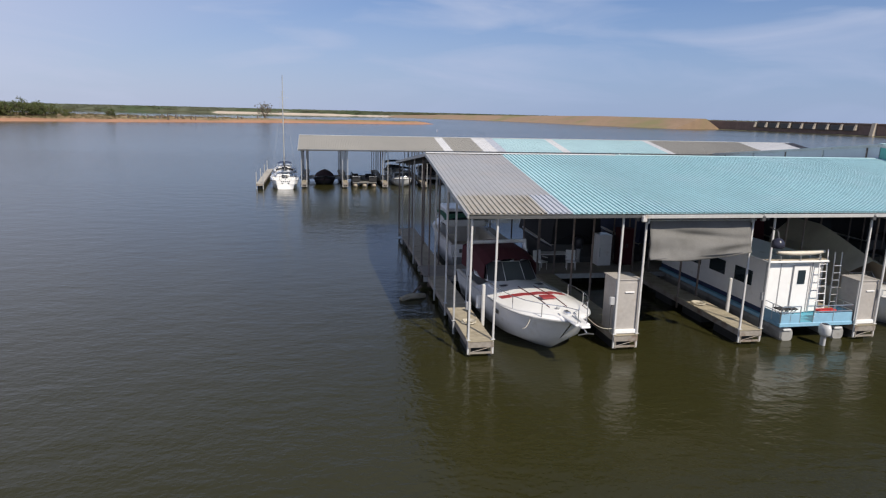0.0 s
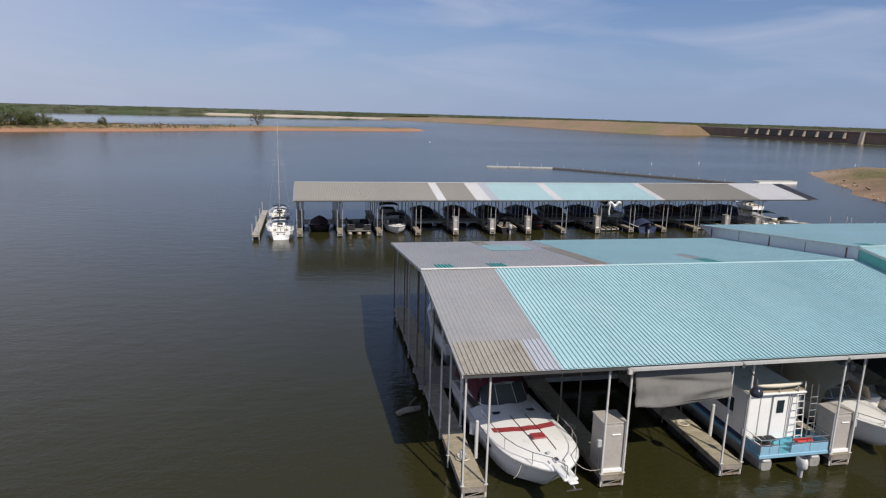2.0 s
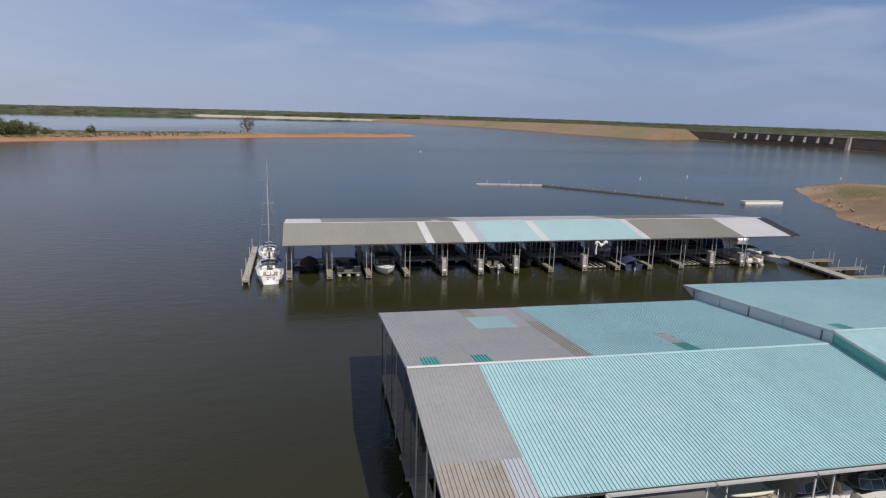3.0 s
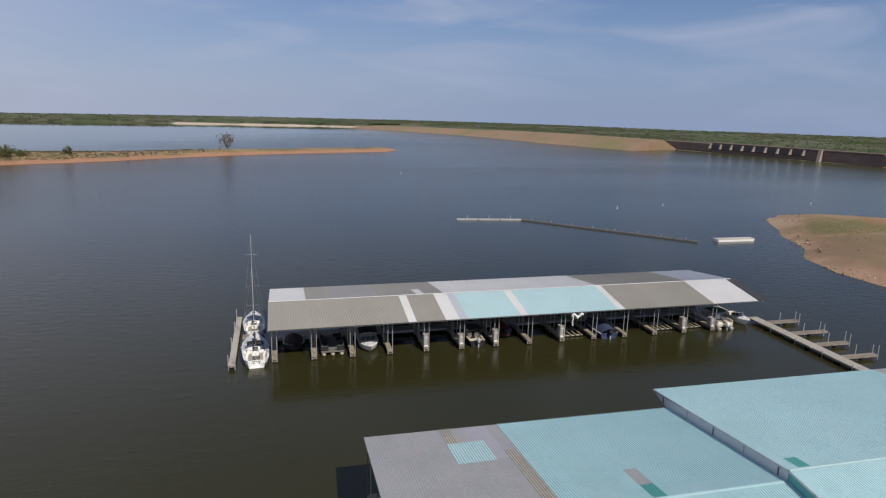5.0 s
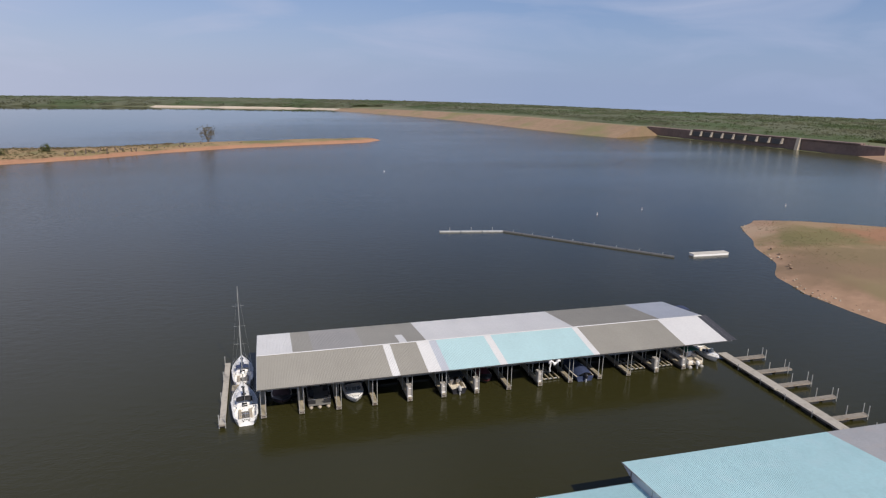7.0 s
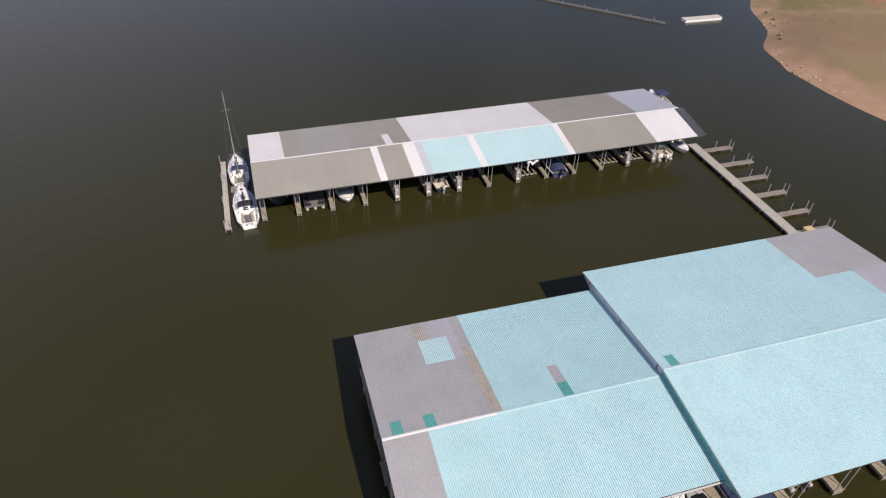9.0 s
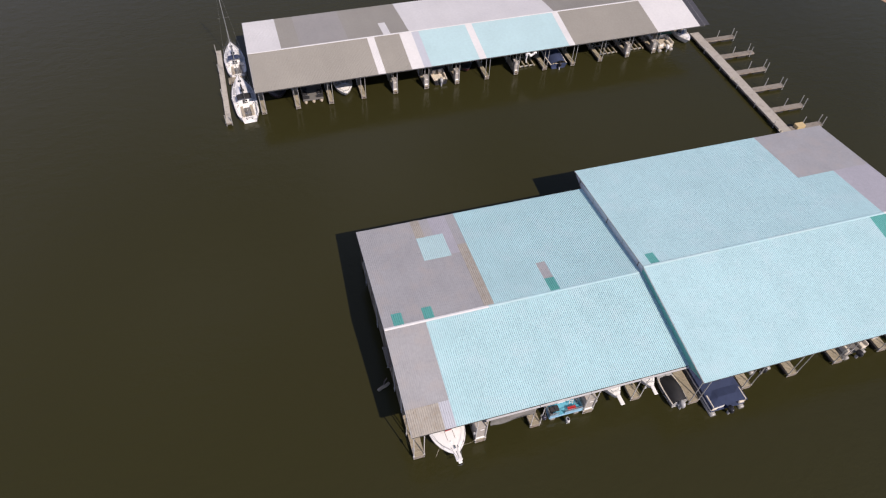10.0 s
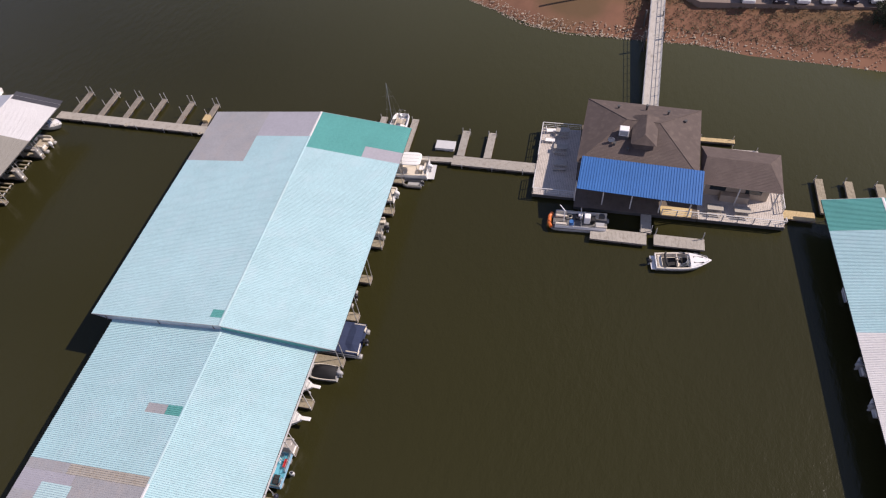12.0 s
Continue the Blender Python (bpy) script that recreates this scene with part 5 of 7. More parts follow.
    for x in (-0.95, -0.6):
        add_tube(lad, (x, front + 0.35, 0.66), (x, front + 0.12, 3.35), 0.025)
    for k in range(7):
        add_tube(lad, (-0.95, front + 0.33 - 0.03 * k, 0.95 + 0.3 * k), (-0.6, front + 0.33 - 0.03 * k, 0.95 + 0.3 * k), 0.018)
    part("ladder", lad, GEL, boat)
    lad = bmesh.new()
    for x in (-1.36, -1.04):
        add_tube(lad, (x, front + 0.5, 0.66), (x, front + 0.4, 3.3), 0.025)
    for k in range(7):
        add_tube(lad, (-1.36, front + 0.45, 0.95 + 0.3 * k), (-1.04, front + 0.45, 0.95 + 0.3 * k), 0.018)
    part("ladder", lad, ALUMINIUM, boat)
    part("cushion", box((0.8, 0.3, 0.12), (-0.6, edge - 0.25, 1.02), 0.04), RED_PAINT, boat, "red life cushion")
    part("deck_mat", box((0.9, 0.6, 0.03), (0.9, edge - 0.7, 0.685), 0.01), BLACK_CANVAS, boat, "dark deck mat")
    for x in (0.75, 1.2):
        stool = box((0.4, 0.4, 0.05), (x, edge - 0.55, 1.06), 0.02)
        for dx in (-0.16, 0.16):
            add_tube(stool, (x + dx, edge - 0.72, 0.67), (x + dx, edge - 0.4, 1.05), 0.015, 4)
            add_tube(stool, (x + dx, edge - 0.4, 0.67), (x + dx, edge - 0.72, 1.05), 0.015, 4)
        part("folding_stool", stool, BLACK_CANVAS, boat, "black folding stool")
    part("roof_stain_strip", box((CW + 0.2, 0.3, 0.02), (OFF, front + 0.02, 2.935), 0.005), TAN_CANVAS, boat, "dirty tan roof edge")
    part("bucket", tube([(1.35, edge - 0.3, 0.67), (1.35, edge - 0.3, 0.95)], 0.15, 10), BLACK_PLASTIC, boat)
    return boat


def sailboat(at, L, B, mast_y, mast_top, canvas, label, boom=3.2):
    boat = thing("sailboat", label, "sailboat", "moored boats", at=at)
    st = hull_parts(boat, L, B, 0.95, 0.15, 0.5, 1.9, 0.40, GEL, GEL, 0.34, 0.1, GEL)
    rings = []
    for s in (0.33, 0.36, 0.5, 0.64, 0.72, 0.76):
        b, up = half_beam(s, B, 1.9, 0.40) * 0.62, st(s)[1]
        h = 0.42 if 0.34 < s < 0.7 else 0.06
        rings.append([(-b, s * L, up), (-b * 0.85, s * L, up + h), (0, s * L, up + h + 0.06), (b * 0.85, s * L, up + h), (b, s * L, up)])
    part("coach_roof", loft(rings, closed=False), GEL, boat, smooth=True)
    for sg in (-1, 1):
        for s in (0.42, 0.5, 0.58):
            part("portlight", box((0.03, 0.42, 0.13), (sg * half_beam(s, B, 1.9, 0.40) * 0.585, s * L, st(s)[1] + 0.24), 0.01), GLASS, boat)
        part("cockpit_bench", box((0.35, L * 0.2, 0.32), (sg * B * 0.2, L * 0.2, 0.55), 0.03), TAN_CANVAS, boat)
    for s, w in ((0.55, 0.5), (0.82, 0.42)):
        part("deck_hatch", box((w, w, 0.05), (0, s * L, st(s)[1] + (0.52 if s < 0.7 else 0.2)), 0.02), GLASS, boat, "dark deck hatch")
    for sg in (-1, 1):
        for s0, s1 in ((0.36, 0.52), (0.54, 0.70), (0.72, 0.86)):
            a, b = half_beam(s0, B, 1.9, 0.40), half_beam(s1, B, 1.9, 0.40)
            z0, z1 = st(s0)[1] + 0.075, st(s1)[1] + 0.075
            pad = bmesh.new()
            low = [pad.verts.new(v) for v in ((sg * a * 0.68, s0 * L, z0), (sg * a * 0.9, s0 * L, z0), (sg * b * 0.9, s1 * L, z1), (sg * b * 0.68, s1 * L, z1))]
            pad.faces.new(low if sg > 0 else low[::-1])
            more = bmesh.ops.extrude_face_region(pad, geom=pad.faces[:])
            for v in more["geom"]:
                if isinstance(v, bmesh.types.BMVert):
                    v.co.z += 0.03
            bmesh.ops.recalc_face_normals(pad, faces=pad.faces)
            part("deck_pad", pad, GREY_GEL, boat, "grey non-skid deck pad")
        part("winch", tube([(sg * B * 0.33, L * 0.27, 1.0), (sg * B * 0.33, L * 0.27, 1.2)], 0.08, 10), CHROME, boat)
    part("cockpit_sole", box((B * 0.28, L * 0.22, 0.03), (0, L * 0.19, 0.37), 0.005), GREY_TARP, boat, "dark cockpit floor")
    part("companionway", box((0.6, 0.06, 0.5), (0, L * 0.335, 1.1), 0.01), BLACK_PLASTIC, boat)
    for k in range(5):
        part("name_bar", box((0.13, 0.02, 0.09), (-0.4 + 0.2 * k, -0.02, 0.82), 0.0), DARK_STEEL, boat)
    for sg in (-1, 1):
        part("fender", tube([(sg * B * 0.5, L * 0.5, 0.45), (sg * B * 0.5, L * 0.5, 0.9)], 0.1, 8), GEL, boat)
    mast = part("mast", tube([(0, mast_y, 1.3), (0, mast_y, mast_top)], 0.042, 8), MAST, boat)
    part("boom", tube([(0, mast_y - 0.1, 2.1), (0, mast_y - boom, 2.05)], 0.05, 8), ALUMINIUM, boat)
    rings = []
    for k in range(7):
        f = k / 6
        y, r = mast_y - 0.05 - boom * 0.96 * f, 0.19 - 0.1 * f
        rings.append([(r * 0.7 * math.cos(a), y, 2.27 - 0.06 * f + r * math.sin(a) * 1.2) for a in [j * math.tau / 8 for j in range(8)]])
    part("sail_cover", loft(rings), canvas, boat, "dark sail cover", smooth=True)
    for z in (0.55, 0.78):
        part("spreader", tube([(-0.75, mast_y, mast_top * z), (0, mast_y, mast_top * z + 0.05), (0.75, mast_y, mast_top * z)], 0.009, 5), MAST, mast)
    for a in ((0, L - 0.1, 1.15), (0, 0.1, 1.0), (B * 0.47, mast_y - 0.1, 1.1), (-B * 0.47, mast_y - 0.1, 1.1)):
        part("stay", tube([a, (0, mast_y, mast_top - 0.1)], 0.006, 4), MAST, mast)
    for sg in (-1, 1):
        pts = [(sg * half_beam(s, B, 1.9, 0.40) * 0.96, s * L, st(s)[1] + 0.02) for s in (0.04, 0.2, 0.36, 0.52, 0.68, 0.84, 0.96)]
        rail(boat, pts, range(7), 0.55, 0.01, "lifeline")
    rail(boat, [(-B * 0.2, 0.05, 0.97), (-B * 0.12, -0.02, 0.97), (B * 0.12, -0.02, 0.97), (B * 0.2, 0.05, 0.97)], (0, 1, 2, 3), 0.6, 0.014, "pushpit")
    bimini(boat, L * 0.3, L * 0.42, B * 0.62, 1.3, 2.0, canvas)
    for x in (-0.35, 0.35):
        part("stern_port", box((0.16, 0.03, 0.13), (x * 0.9, -0.01, 0.62), 0.02), BLACK_PLASTIC, boat)
    wheel = bmesh.new()
    for k in range(16):
        a, b = k * math.tau / 16, (k + 1) * math.tau / 16
        add_tube(wheel, (0.38 * math.cos(a), 1.1, 1.35 + 0.38 * math.sin(a)), (0.38 * math.cos(b), 1.1, 1.35 + 0.38 * math.sin(b)), 0.018, 5)
    add_tube(wheel, (0, 1.12, 0.4), (0, 1.12, 1.35), 0.05)
    part("steering_wheel", wheel, CHROME, boat)
    return boat


BOW_OUT = 180
express_cruiser(pose(2.95, 8.5, 0, 0, 0, BOW_OUT + 4.5))
houseboat(pose(14.33, 10.0, 0.12, 0, 0, BOW_OUT))
cuddy = runabout(pose(19.25, 8.7, 0, 0, 0, BOW_OUT + 1), "white cuddy cruiser with a tall tan canvas tent", 8.4, 2.9, GEL, None, None, side=1.15, name="cuddy_cruiser")
rings = []
for k in range(9):
    f = k / 8
    yy, h, w = 0.2 + 5.2 * f, 3.6 - 1.9 * max(0, f - 0.35) ** 1.2, 1.45
    rings.append([(-w, yy, 1.3), (-w * 0.8, yy, 1.3 + (h - 1.3) * 0.6), (0, yy, h), (w * 0.8, yy, 1.3 + (h - 1.3) * 0.6), (w, yy, 1.3)])
part("canvas_tent", loft(rings, closed=False), TAN_CANVAS, cuddy, "tall tan canvas tent cover")
part("bow_pulpit", box((0.4, 1.0, 0.08), (0, 8.6, 1.42), 0.03), GEL, cuddy)
runabout(pose(23.3, 8.0, 0, 0, 0, BOW_OUT - 3), "white bow-out cruiser under the teal roof", 7.6, 2.6, GEL, None, BLACK_CANVAS, side=1.05, name="cuddy_cruiser")
part("bow_pulpit", box((0.36, 0.9, 0.08), (0, 7.8, 1.3), 0.03), GEL, bpy.data.objects["cuddy_cruiser.001"])
runabout(pose(24.9, -1.3, 0, 0, 0, 2), "small boat under a black mooring cover", 4.2, 1.75, GREY_GEL, BLACK_CANVAS, None, GREY_GEL)
pontoon_boat(pose(29.0, -3.1, 0, 0, 0, 0), "pontoon boat under a navy mooring cover", 7.0, 3.6, BLUE_CANVAS, 2, BLUE_CANVAS, None, BLACK_PLASTIC)
pontoon_boat(pose(34.4, -0.3, 0, 0, 0, 0), "silver pontoon boat with cream seats", 6.4, 2.4, TAN_CANVAS, 2, None, TAN_CANVAS, BLACK_PLASTIC)
pontoon_boat(pose(44.6, -1.3, 0, 0, 0, 4), "grey pontoon boat with white benches and open deck", 6.8, 2.7, GREY_TARP, 2, None, None, BLACK_PLASTIC, GREY_GEL)
runabout(pose(50.2, -1.0, 0, 0, 0, 0), "white runabout with stern to the fairway", 6.6, 2.5, GEL, None, BLACK_CANVAS, GEL)
runabout(pose(39.4, 0.6, 0, 0, 0, 0), "white ski boat with a tan top", 6.2, 2.4, GEL, None, TAN_CANVAS, None, GREY_GEL)
# far side of the near dock
far_cruiser = runabout(pose(3.4, 12.6, 0, 0, 0, 0), "tall white cabin cruiser with green canvas, moored stern-in", 9.2, 3.2, GEL, None, GREEN_CANVAS, None, GREY_GEL, side=1.5, name="cabin_cruiser")
part("flybridge", box((2.4, 2.6, 1.1), (0, 4.0, 2.5), 0.12), GEL, far_cruiser)
part("flybridge_window", box((2.2, 0.05, 0.5), (0, 2.68, 2.65), 0.01), GLASS, far_cruiser)
for k in range(5):
    part("registration_bar", box((0.16, 0.02, 0.2), (-0.9 + 0.24 * k, -0.012, 1.15), 0.0), DARK_STEEL, far_cruiser)
# unseen dark cruisers, added to close the bright gaps under the roof
for k, x in enumerate((9.0, 14.2, 19.2, 23.7, 29.1, 34.4, 39.6, 44.9)):
    k %= 4
    big = runabout(pose(x, 12.2, 0, 0, 0, 0), "added dark covered cruiser that blocks light under the roof", 8.4, 3.2, DARK_STEEL, (BLACK_CANVAS, BLUE_CANVAS, RED_CANVAS, BLACK_CANVAS)[k], None, BLACK_PLASTIC, side=1.5, name="filler_cruiser")
    rings = []
    for q in range(9):
        f = q / 8
        yy, h = 0.1 + 6.0 * f, 3.5 - 0.9 * f + 0.08 * math.sin(q * 2)
        rings.append([(-1.5, yy, 1.4), (-1.3, yy, h - 0.3), (0, yy, h), (1.3, yy, h - 0.3), (1.5, yy, 1.4)])
    part("canvas_tent", loft(rings), (BLACK_CANVAS, BLUE_CANVAS, RED_CANVAS, BLACK_CANVAS)[k], big)
# beside the far dock
sailboat(pose(-8.95, 49.5, 0, 0, 0, 4.5), 9.4, 3.0, 5.2, 10.4, BLACK_CANVAS, "white sloop with dark sail cover beside the far dock")
sailboat(pose(-9.6, 59.3, 0, 0, 0, 3.5), 8.2, 2.7, 4.6, 12.5, BLUE_CANVAS, "white sloop with navy dodger and a tall mast")
B0 = pose(-7.6, 49.7, 0, 0, 0, 0.7)


def slip_c(k, y):
    """Where a boat lies in the third dock, stern to the fairway."""
    return pose(54.0, -50.55, 0, 0, 0, 182.6) @ pose(4.3 * k + 2.55, y, 0)


runabout(slip_c(2, 1.2), "white runabout with a blue bimini under the third dock", 3.9, 2.0, GEL, None, BLUE_CANVAS, None, GREY_GEL)
runabout(slip_c(4, 0.9), "white fishing boat in the shade of the third dock", 4.1, 2.1, GEL, None, None, GREY_GEL, GREY_GEL)
runabout(slip_c(5, 1.1), "white runabout with a grey engine under the third dock", 3.9, 2.0, GEL, None, None, GREY_GEL)


def slip_b(k, y, turn=0.0):
    return B0 @ pose(0.2 + 4.44 * k + 0.8 + 1.82, y, 0, 0, 0, turn)


# the black hull stands in for the shade under the far roof
runabout(slip_b(0, 7.0, 180), "boat under a brown maroon mooring cover in the far dock", 3.7, 2.5, BLACK_PLASTIC, MAROON_CANVAS)
pontoon_boat(slip_b(1, 7.1, 180), "three-tube pontoon boat with tan tube ends and dark seats", 5.4, 2.7, GREY_TARP, 3, None, None, None, BLACK_CANVAS, TAN_CANVAS)
runabout(slip_b(2, 7.1, 180), "white runabout with a black bimini, bow to the fairway", 5.6, 2.5, GEL, None, BLACK_CANVAS)
runabout(slip_b(5, 1.5, 0), "open fishing boat with a dark bimini and grey engine", 5.4, 2.1, BLACK_PLASTIC, None, BLACK_CANVAS, GREY_GEL)
# hull black here too, for the dark of the slip
runabout(slip_b(6, 7.0, 180), "maroon-covered boat deep in the far dock", 4.2, 2.2, BLACK_PLASTIC, RED_CANVAS)
runabout(slip_b(9, 1.0, 0), "boat under a navy cover with a black engine", 6.0, 2.7, BLUE_CANVAS, BLUE_CANVAS, None, BLACK_PLASTIC)
pontoon_boat(slip_b(13, 1.0, 0), "white pontoon boat with a green canvas top", 6.0, 2.5, TAN_CANVAS, 2, None, GREEN_CANVAS, GEL)
runabout(B0 @ pose(64.9, 6.4, 0, 0, 0, 176), "small white runabout, bow out beside the walkway", 5.0, 2.0, GEL)
runabout(B0 @ pose(70.7, 17.0, 0, 0, 0, 0), "white boat with a navy top beyond the far dock", 5.6, 2.3, GEL, None, BLUE_CANVAS)
# the covered boats are added to block the bright water behind the slips
for k in range(2, 14):
    canvas = (BLACK_CANVAS, BLUE_CANVAS, None, BLACK_CANVAS, RED_CANVAS, BLACK_CANVAS, BLUE_CANVAS)[k % 7]
    text = {BLACK_CANVAS: "added boat under a tall black cover", BLUE_CANVAS: "added boat under a tall navy cover", RED_CANVAS: "added boat under a tall maroon cover", None: "white runabout with a black bimini"}[canvas]
    tall = runabout(slip_b(k, 9.5, 0), text + " in the far slips", 6.2, 2.6, BLACK_PLASTIC if canvas else GEL, canvas, BLACK_CANVAS if canvas is None else None, side=1.0)
    if canvas:
        rings = []
        for q in range(7):
            f = q / 6
            yy, h = 0.3 + 4.4 * f, 2.05 - 0.5 * f * f + 0.06 * math.sin(q * 2.0 + k)
            rings.append([(-1.25, yy, 1.0), (-1.05, yy, h - 0.3), (0, yy, h), (1.05, yy, h - 0.3), (1.25, yy, 1.0)])
        part("canvas_tent", loft(rings), canvas, tall)
# east end and marina house
cr = runabout(pose(55.0, -4.3, 0, 0, 0, 3), "white cruiser with a hardtop and open stern at the dock end", 9.0, 3.3, GEL, None, None, GEL, side=1.2, name="cabin_cruiser")
part("hardtop", loft([[(w * abs(math.cos(a)) ** 0.45 * (1 if math.cos(a) > 0 else -1), 2.2 + (w + 0.25) * abs(math.sin(a)) ** 0.45 * (1 if math.sin(a) > 0 else -1), z) for a in [k * math.tau / 24 for k in range(24)]] for w, z in ((1.1, 2.5), (1.2, 2.56), (1.12, 2.63), (0.9, 2.66))]), GEL, cr, "white boxy hardtop", smooth=True)
for x in (-0.6, 0.0, 0.6):
    part("hardtop_rib", tube([(x, 1.0, 2.66), (x, 3.4, 2.66)], 0.02, 5), GREY_GEL, cr)
part("cockpit_table", box((0.8, 0.6, 0.06), (0, 0.9, 1.0), 0.02), GEL, cr)
rail(cr, [(-1.5, 0.2, 1.25), (-1.2, 0.05, 1.25), (1.2, 0.05, 1.25), (1.5, 0.2, 1.25)], (0, 1, 2, 3), 0.55, 0.02, "stern_rail")
part("swim_platform", box((2.6, 0.9, 0.08), (0, -0.45, 0.35), 0.02), LIGHT_GEL, cr)
for x in (-1.15, 1.15):
    part("hardtop_post", tube([(x, 1.2, 1.2), (x * 0.95, 1.3, 2.5)], 0.03), CHROME, cr)
    part("hardtop_post", tube([(x, 3.6, 1.3), (x * 0.95, 3.4, 2.5)], 0.03), CHROME, cr)
part("swim_ladder", tube([(-0.5, -0.1, 0.1), (-0.5, -0.15, 1.5), (0.1, -0.15, 1.5), (0.1, -0.1, 0.1)], 0.025), CHROME, cr)
dinghy = thing("dinghy", "dark grey inflatable dinghy beside the cruiser", "boat", "moored boats", at=pose(52.75, -3.9, 0))
rings = []
for k in range(13):
    a = math.pi * k / 12
    cx, cy = 0.55 * math.cos(a), 1.7 + 0.9 * math.sin(a)
    rings.append([(cx * (1 + 0.36 * math.cos(b)), cy + (0.2 * math.cos(b) * math.sin(a)), 0.3 + 0.2 * math.sin(b)) for b in [j * math.tau / 8 for j in range(8)]])
part("tube_bow", loft(rings), GREY_TARP, dinghy, smooth=True)
for x in (-0.55, 0.55):
    part("tube_side", tube([(x, 0, 0.3), (x, 1.75, 0.3)], 0.2, 8), GREY_TARP, dinghy)
part("floor", box((0.9, 1.9, 0.06), (0, 0.95, 0.16), 0.01), GREY_GEL, dinghy)
part("transom", box((0.9, 0.06, 0.4), (0, 0.1, 0.3), 0.01), GREY_GEL, dinghy)
outboard(dinghy, 0, 0, 0.1, BLACK_PLASTIC, 0.7)
sailboat(pose(65.2, 1.7, 0, 0, 0, 90), 7.4, 2.5, 4.4, 9.6, TAN_CANVAS, "small white sloop at the east end of the dock", 2.4)
tender = pontoon_boat(pose(49.1, -27.6, 0, 0, 0, 2), "work pontoon with orange nose and clutter on deck", 6.8, 2.3, GREY_TARP, 2, None, None, None, GEL)
part("orange_bumper", tube([(-1.1, 6.75, 0.6), (-0.5, 7.0, 0.6), (0.5, 7.0, 0.6), (1.1, 6.75, 0.6)], 0.22, 8), ORANGE, tender)
part("tower", tube([(-0.9, 3.2, 0.6), (-0.8, 3.4, 2.2), (0.8, 3.4, 2.2), (0.9, 3.2, 0.6)], 0.04), CHROME, tender)
bowrider = runabout(pose(44.4, -32.9, 0, 0, 0, 187), "white bowrider with open dark cockpit at the fuel float", 6.0, 2.3, GEL, None, None, None, GREY_GEL)

part("sole_carpet", box((1.5, 3.2, 0.02), (0, 2.0, 0.3), 0.004), BLACK_CANVAS, bowrider, "dark cockpit carpet")
part("folded_top", tube([(-1.0, 1.2, 1.0), (-0.5, 1.0, 1.15), (0.5, 1.0, 1.15), (1.0, 1.2, 1.0)], 0.11, 8), BLACK_CANVAS, bowrider, "folded black bimini")
part("bow_cushion", box((0.9, 1.1, 0.06), (0, 4.6, 0.98), 0.02), BLACK_CANVAS, bowrider, "dark bow seat")
part("swim_step", box((1.9, 0.5, 0.08), (0, -0.25, 0.3), 0.02), GEL, bowrider)
outboard(bowrider, 0, -0.45, 0.1, BLACK_PLASTIC, 0.9)
part("console", box((0.8, 0.7, 1.1), (0.1, 2.6, 1.15), 0.06), GEL, tender)
part("helm_seat", box((0.6, 0.5, 0.6), (0.1, 1.9, 0.92), 0.05), BLACK_CANVAS, tender)
part("tool_chest", box((0.6, 1.0, 0.6), (-0.7, 1.1, 0.92), 0.03), GREY_GEL, tender)
part("hose_reel", tube([(0.5, 0.9, 1.0), (0.9, 0.9, 1.0)], 0.35, 12), DARK_STEEL, tender)
part("fuel_drum", tube([(-0.7, 4.4, 0.63), (-0.7, 4.4, 1.4)], 0.29, 12), ROYAL, tender)
part("coil", tube([(0.6 + 0.3 * math.cos(k), 4.6 + 0.3 * math.sin(k), 0.68 + 0.01 * k) for k in range(20)], 0.04, 5), ROPE, tender)
part("crane_post", tube([(0.0, 5.3, 0.6), (0.0, 5.3, 2.4), (0.6, 5.9, 2.7)], 0.06, 8), GEL, tender)
part("crate", box((0.7, 0.5, 0.4), (0.5, 3.7, 0.84), 0.03), BLACK_PLASTIC, tender)


# ---- open walkways and fingers ----
def open_pier(at, length, width, label, posts=(), single=False, floor=GREY_PLANK, name="floating_pier", tall=1.0):
    ob = thing(name, label, "pier", at=at)
    pier(ob, 0, width, 0, length, 0.62, single, floor, False, "pier_frame")
    for x, y in posts:
        post(ob, x, y, tall + 0.62 + random.uniform(-0.1, 0.2), 0.0, STEEL, 0.09)
    return ob


open_pier(pose(57.85, 24.0, 0, 0, 0, -1.2), 30.2, 1.5, "long grey board walkway between the covered docks", [(0.0, 3 + 4.5 * k) for k in range(6)], False, GREY_PLANK, "floating_walkway", 0.3)
for k, y in enumerate((51.9, 47.4, 43.2, 39.0, 34.3, 30.2)):
    w = 0.75
    open_pier(pose(59.38 + 0.021 * (y - 24), y + w / 2, 0, 0, 0, -90), 4.9 + 0.6 * (k == 1), w, "weathered open finger pier with steel mooring posts",
              [(0.0, 4.8), (w, 4.8), (0.0, 2.2)], False, DIM_PLANK, "floating_pier", 1.1)
open_pier(pose(56.9, -7.0, 0, 0, 0, 3), 4.6, 0.8, "narrow board ramp to the dock end", [], False, GREY_PLANK, "floating_walkway")
open_pier(pose(56.4, -18.4, 0, 0, 0, -0.5), 11.4, 1.65, "grey board walkway to the marina house", [(0, 2), (0, 6), (0, 10)], False, GREY_PLANK, "floating_walkway", 0.2)
for y in (-7.9, -11.5):
    open_pier(pose(58.2, y + 0.5, 0, 0, 0, -90), 4.9, 1.0, "short open finger pier beside the walkway", [(0, 4.7), (1.0, 4.7)], False, GREY_PLANK, "floating_pier", 0.5)
for y in (4.2, -0.35):
    open_pier(pose(57.8, y + 0.45, 0, 0, 0, -90), 6.8, 0.9, "narrow weathered finger pier at the dock end", [(0, 6.6)], False, GREY_PLANK, "floating_pier", 0.6)
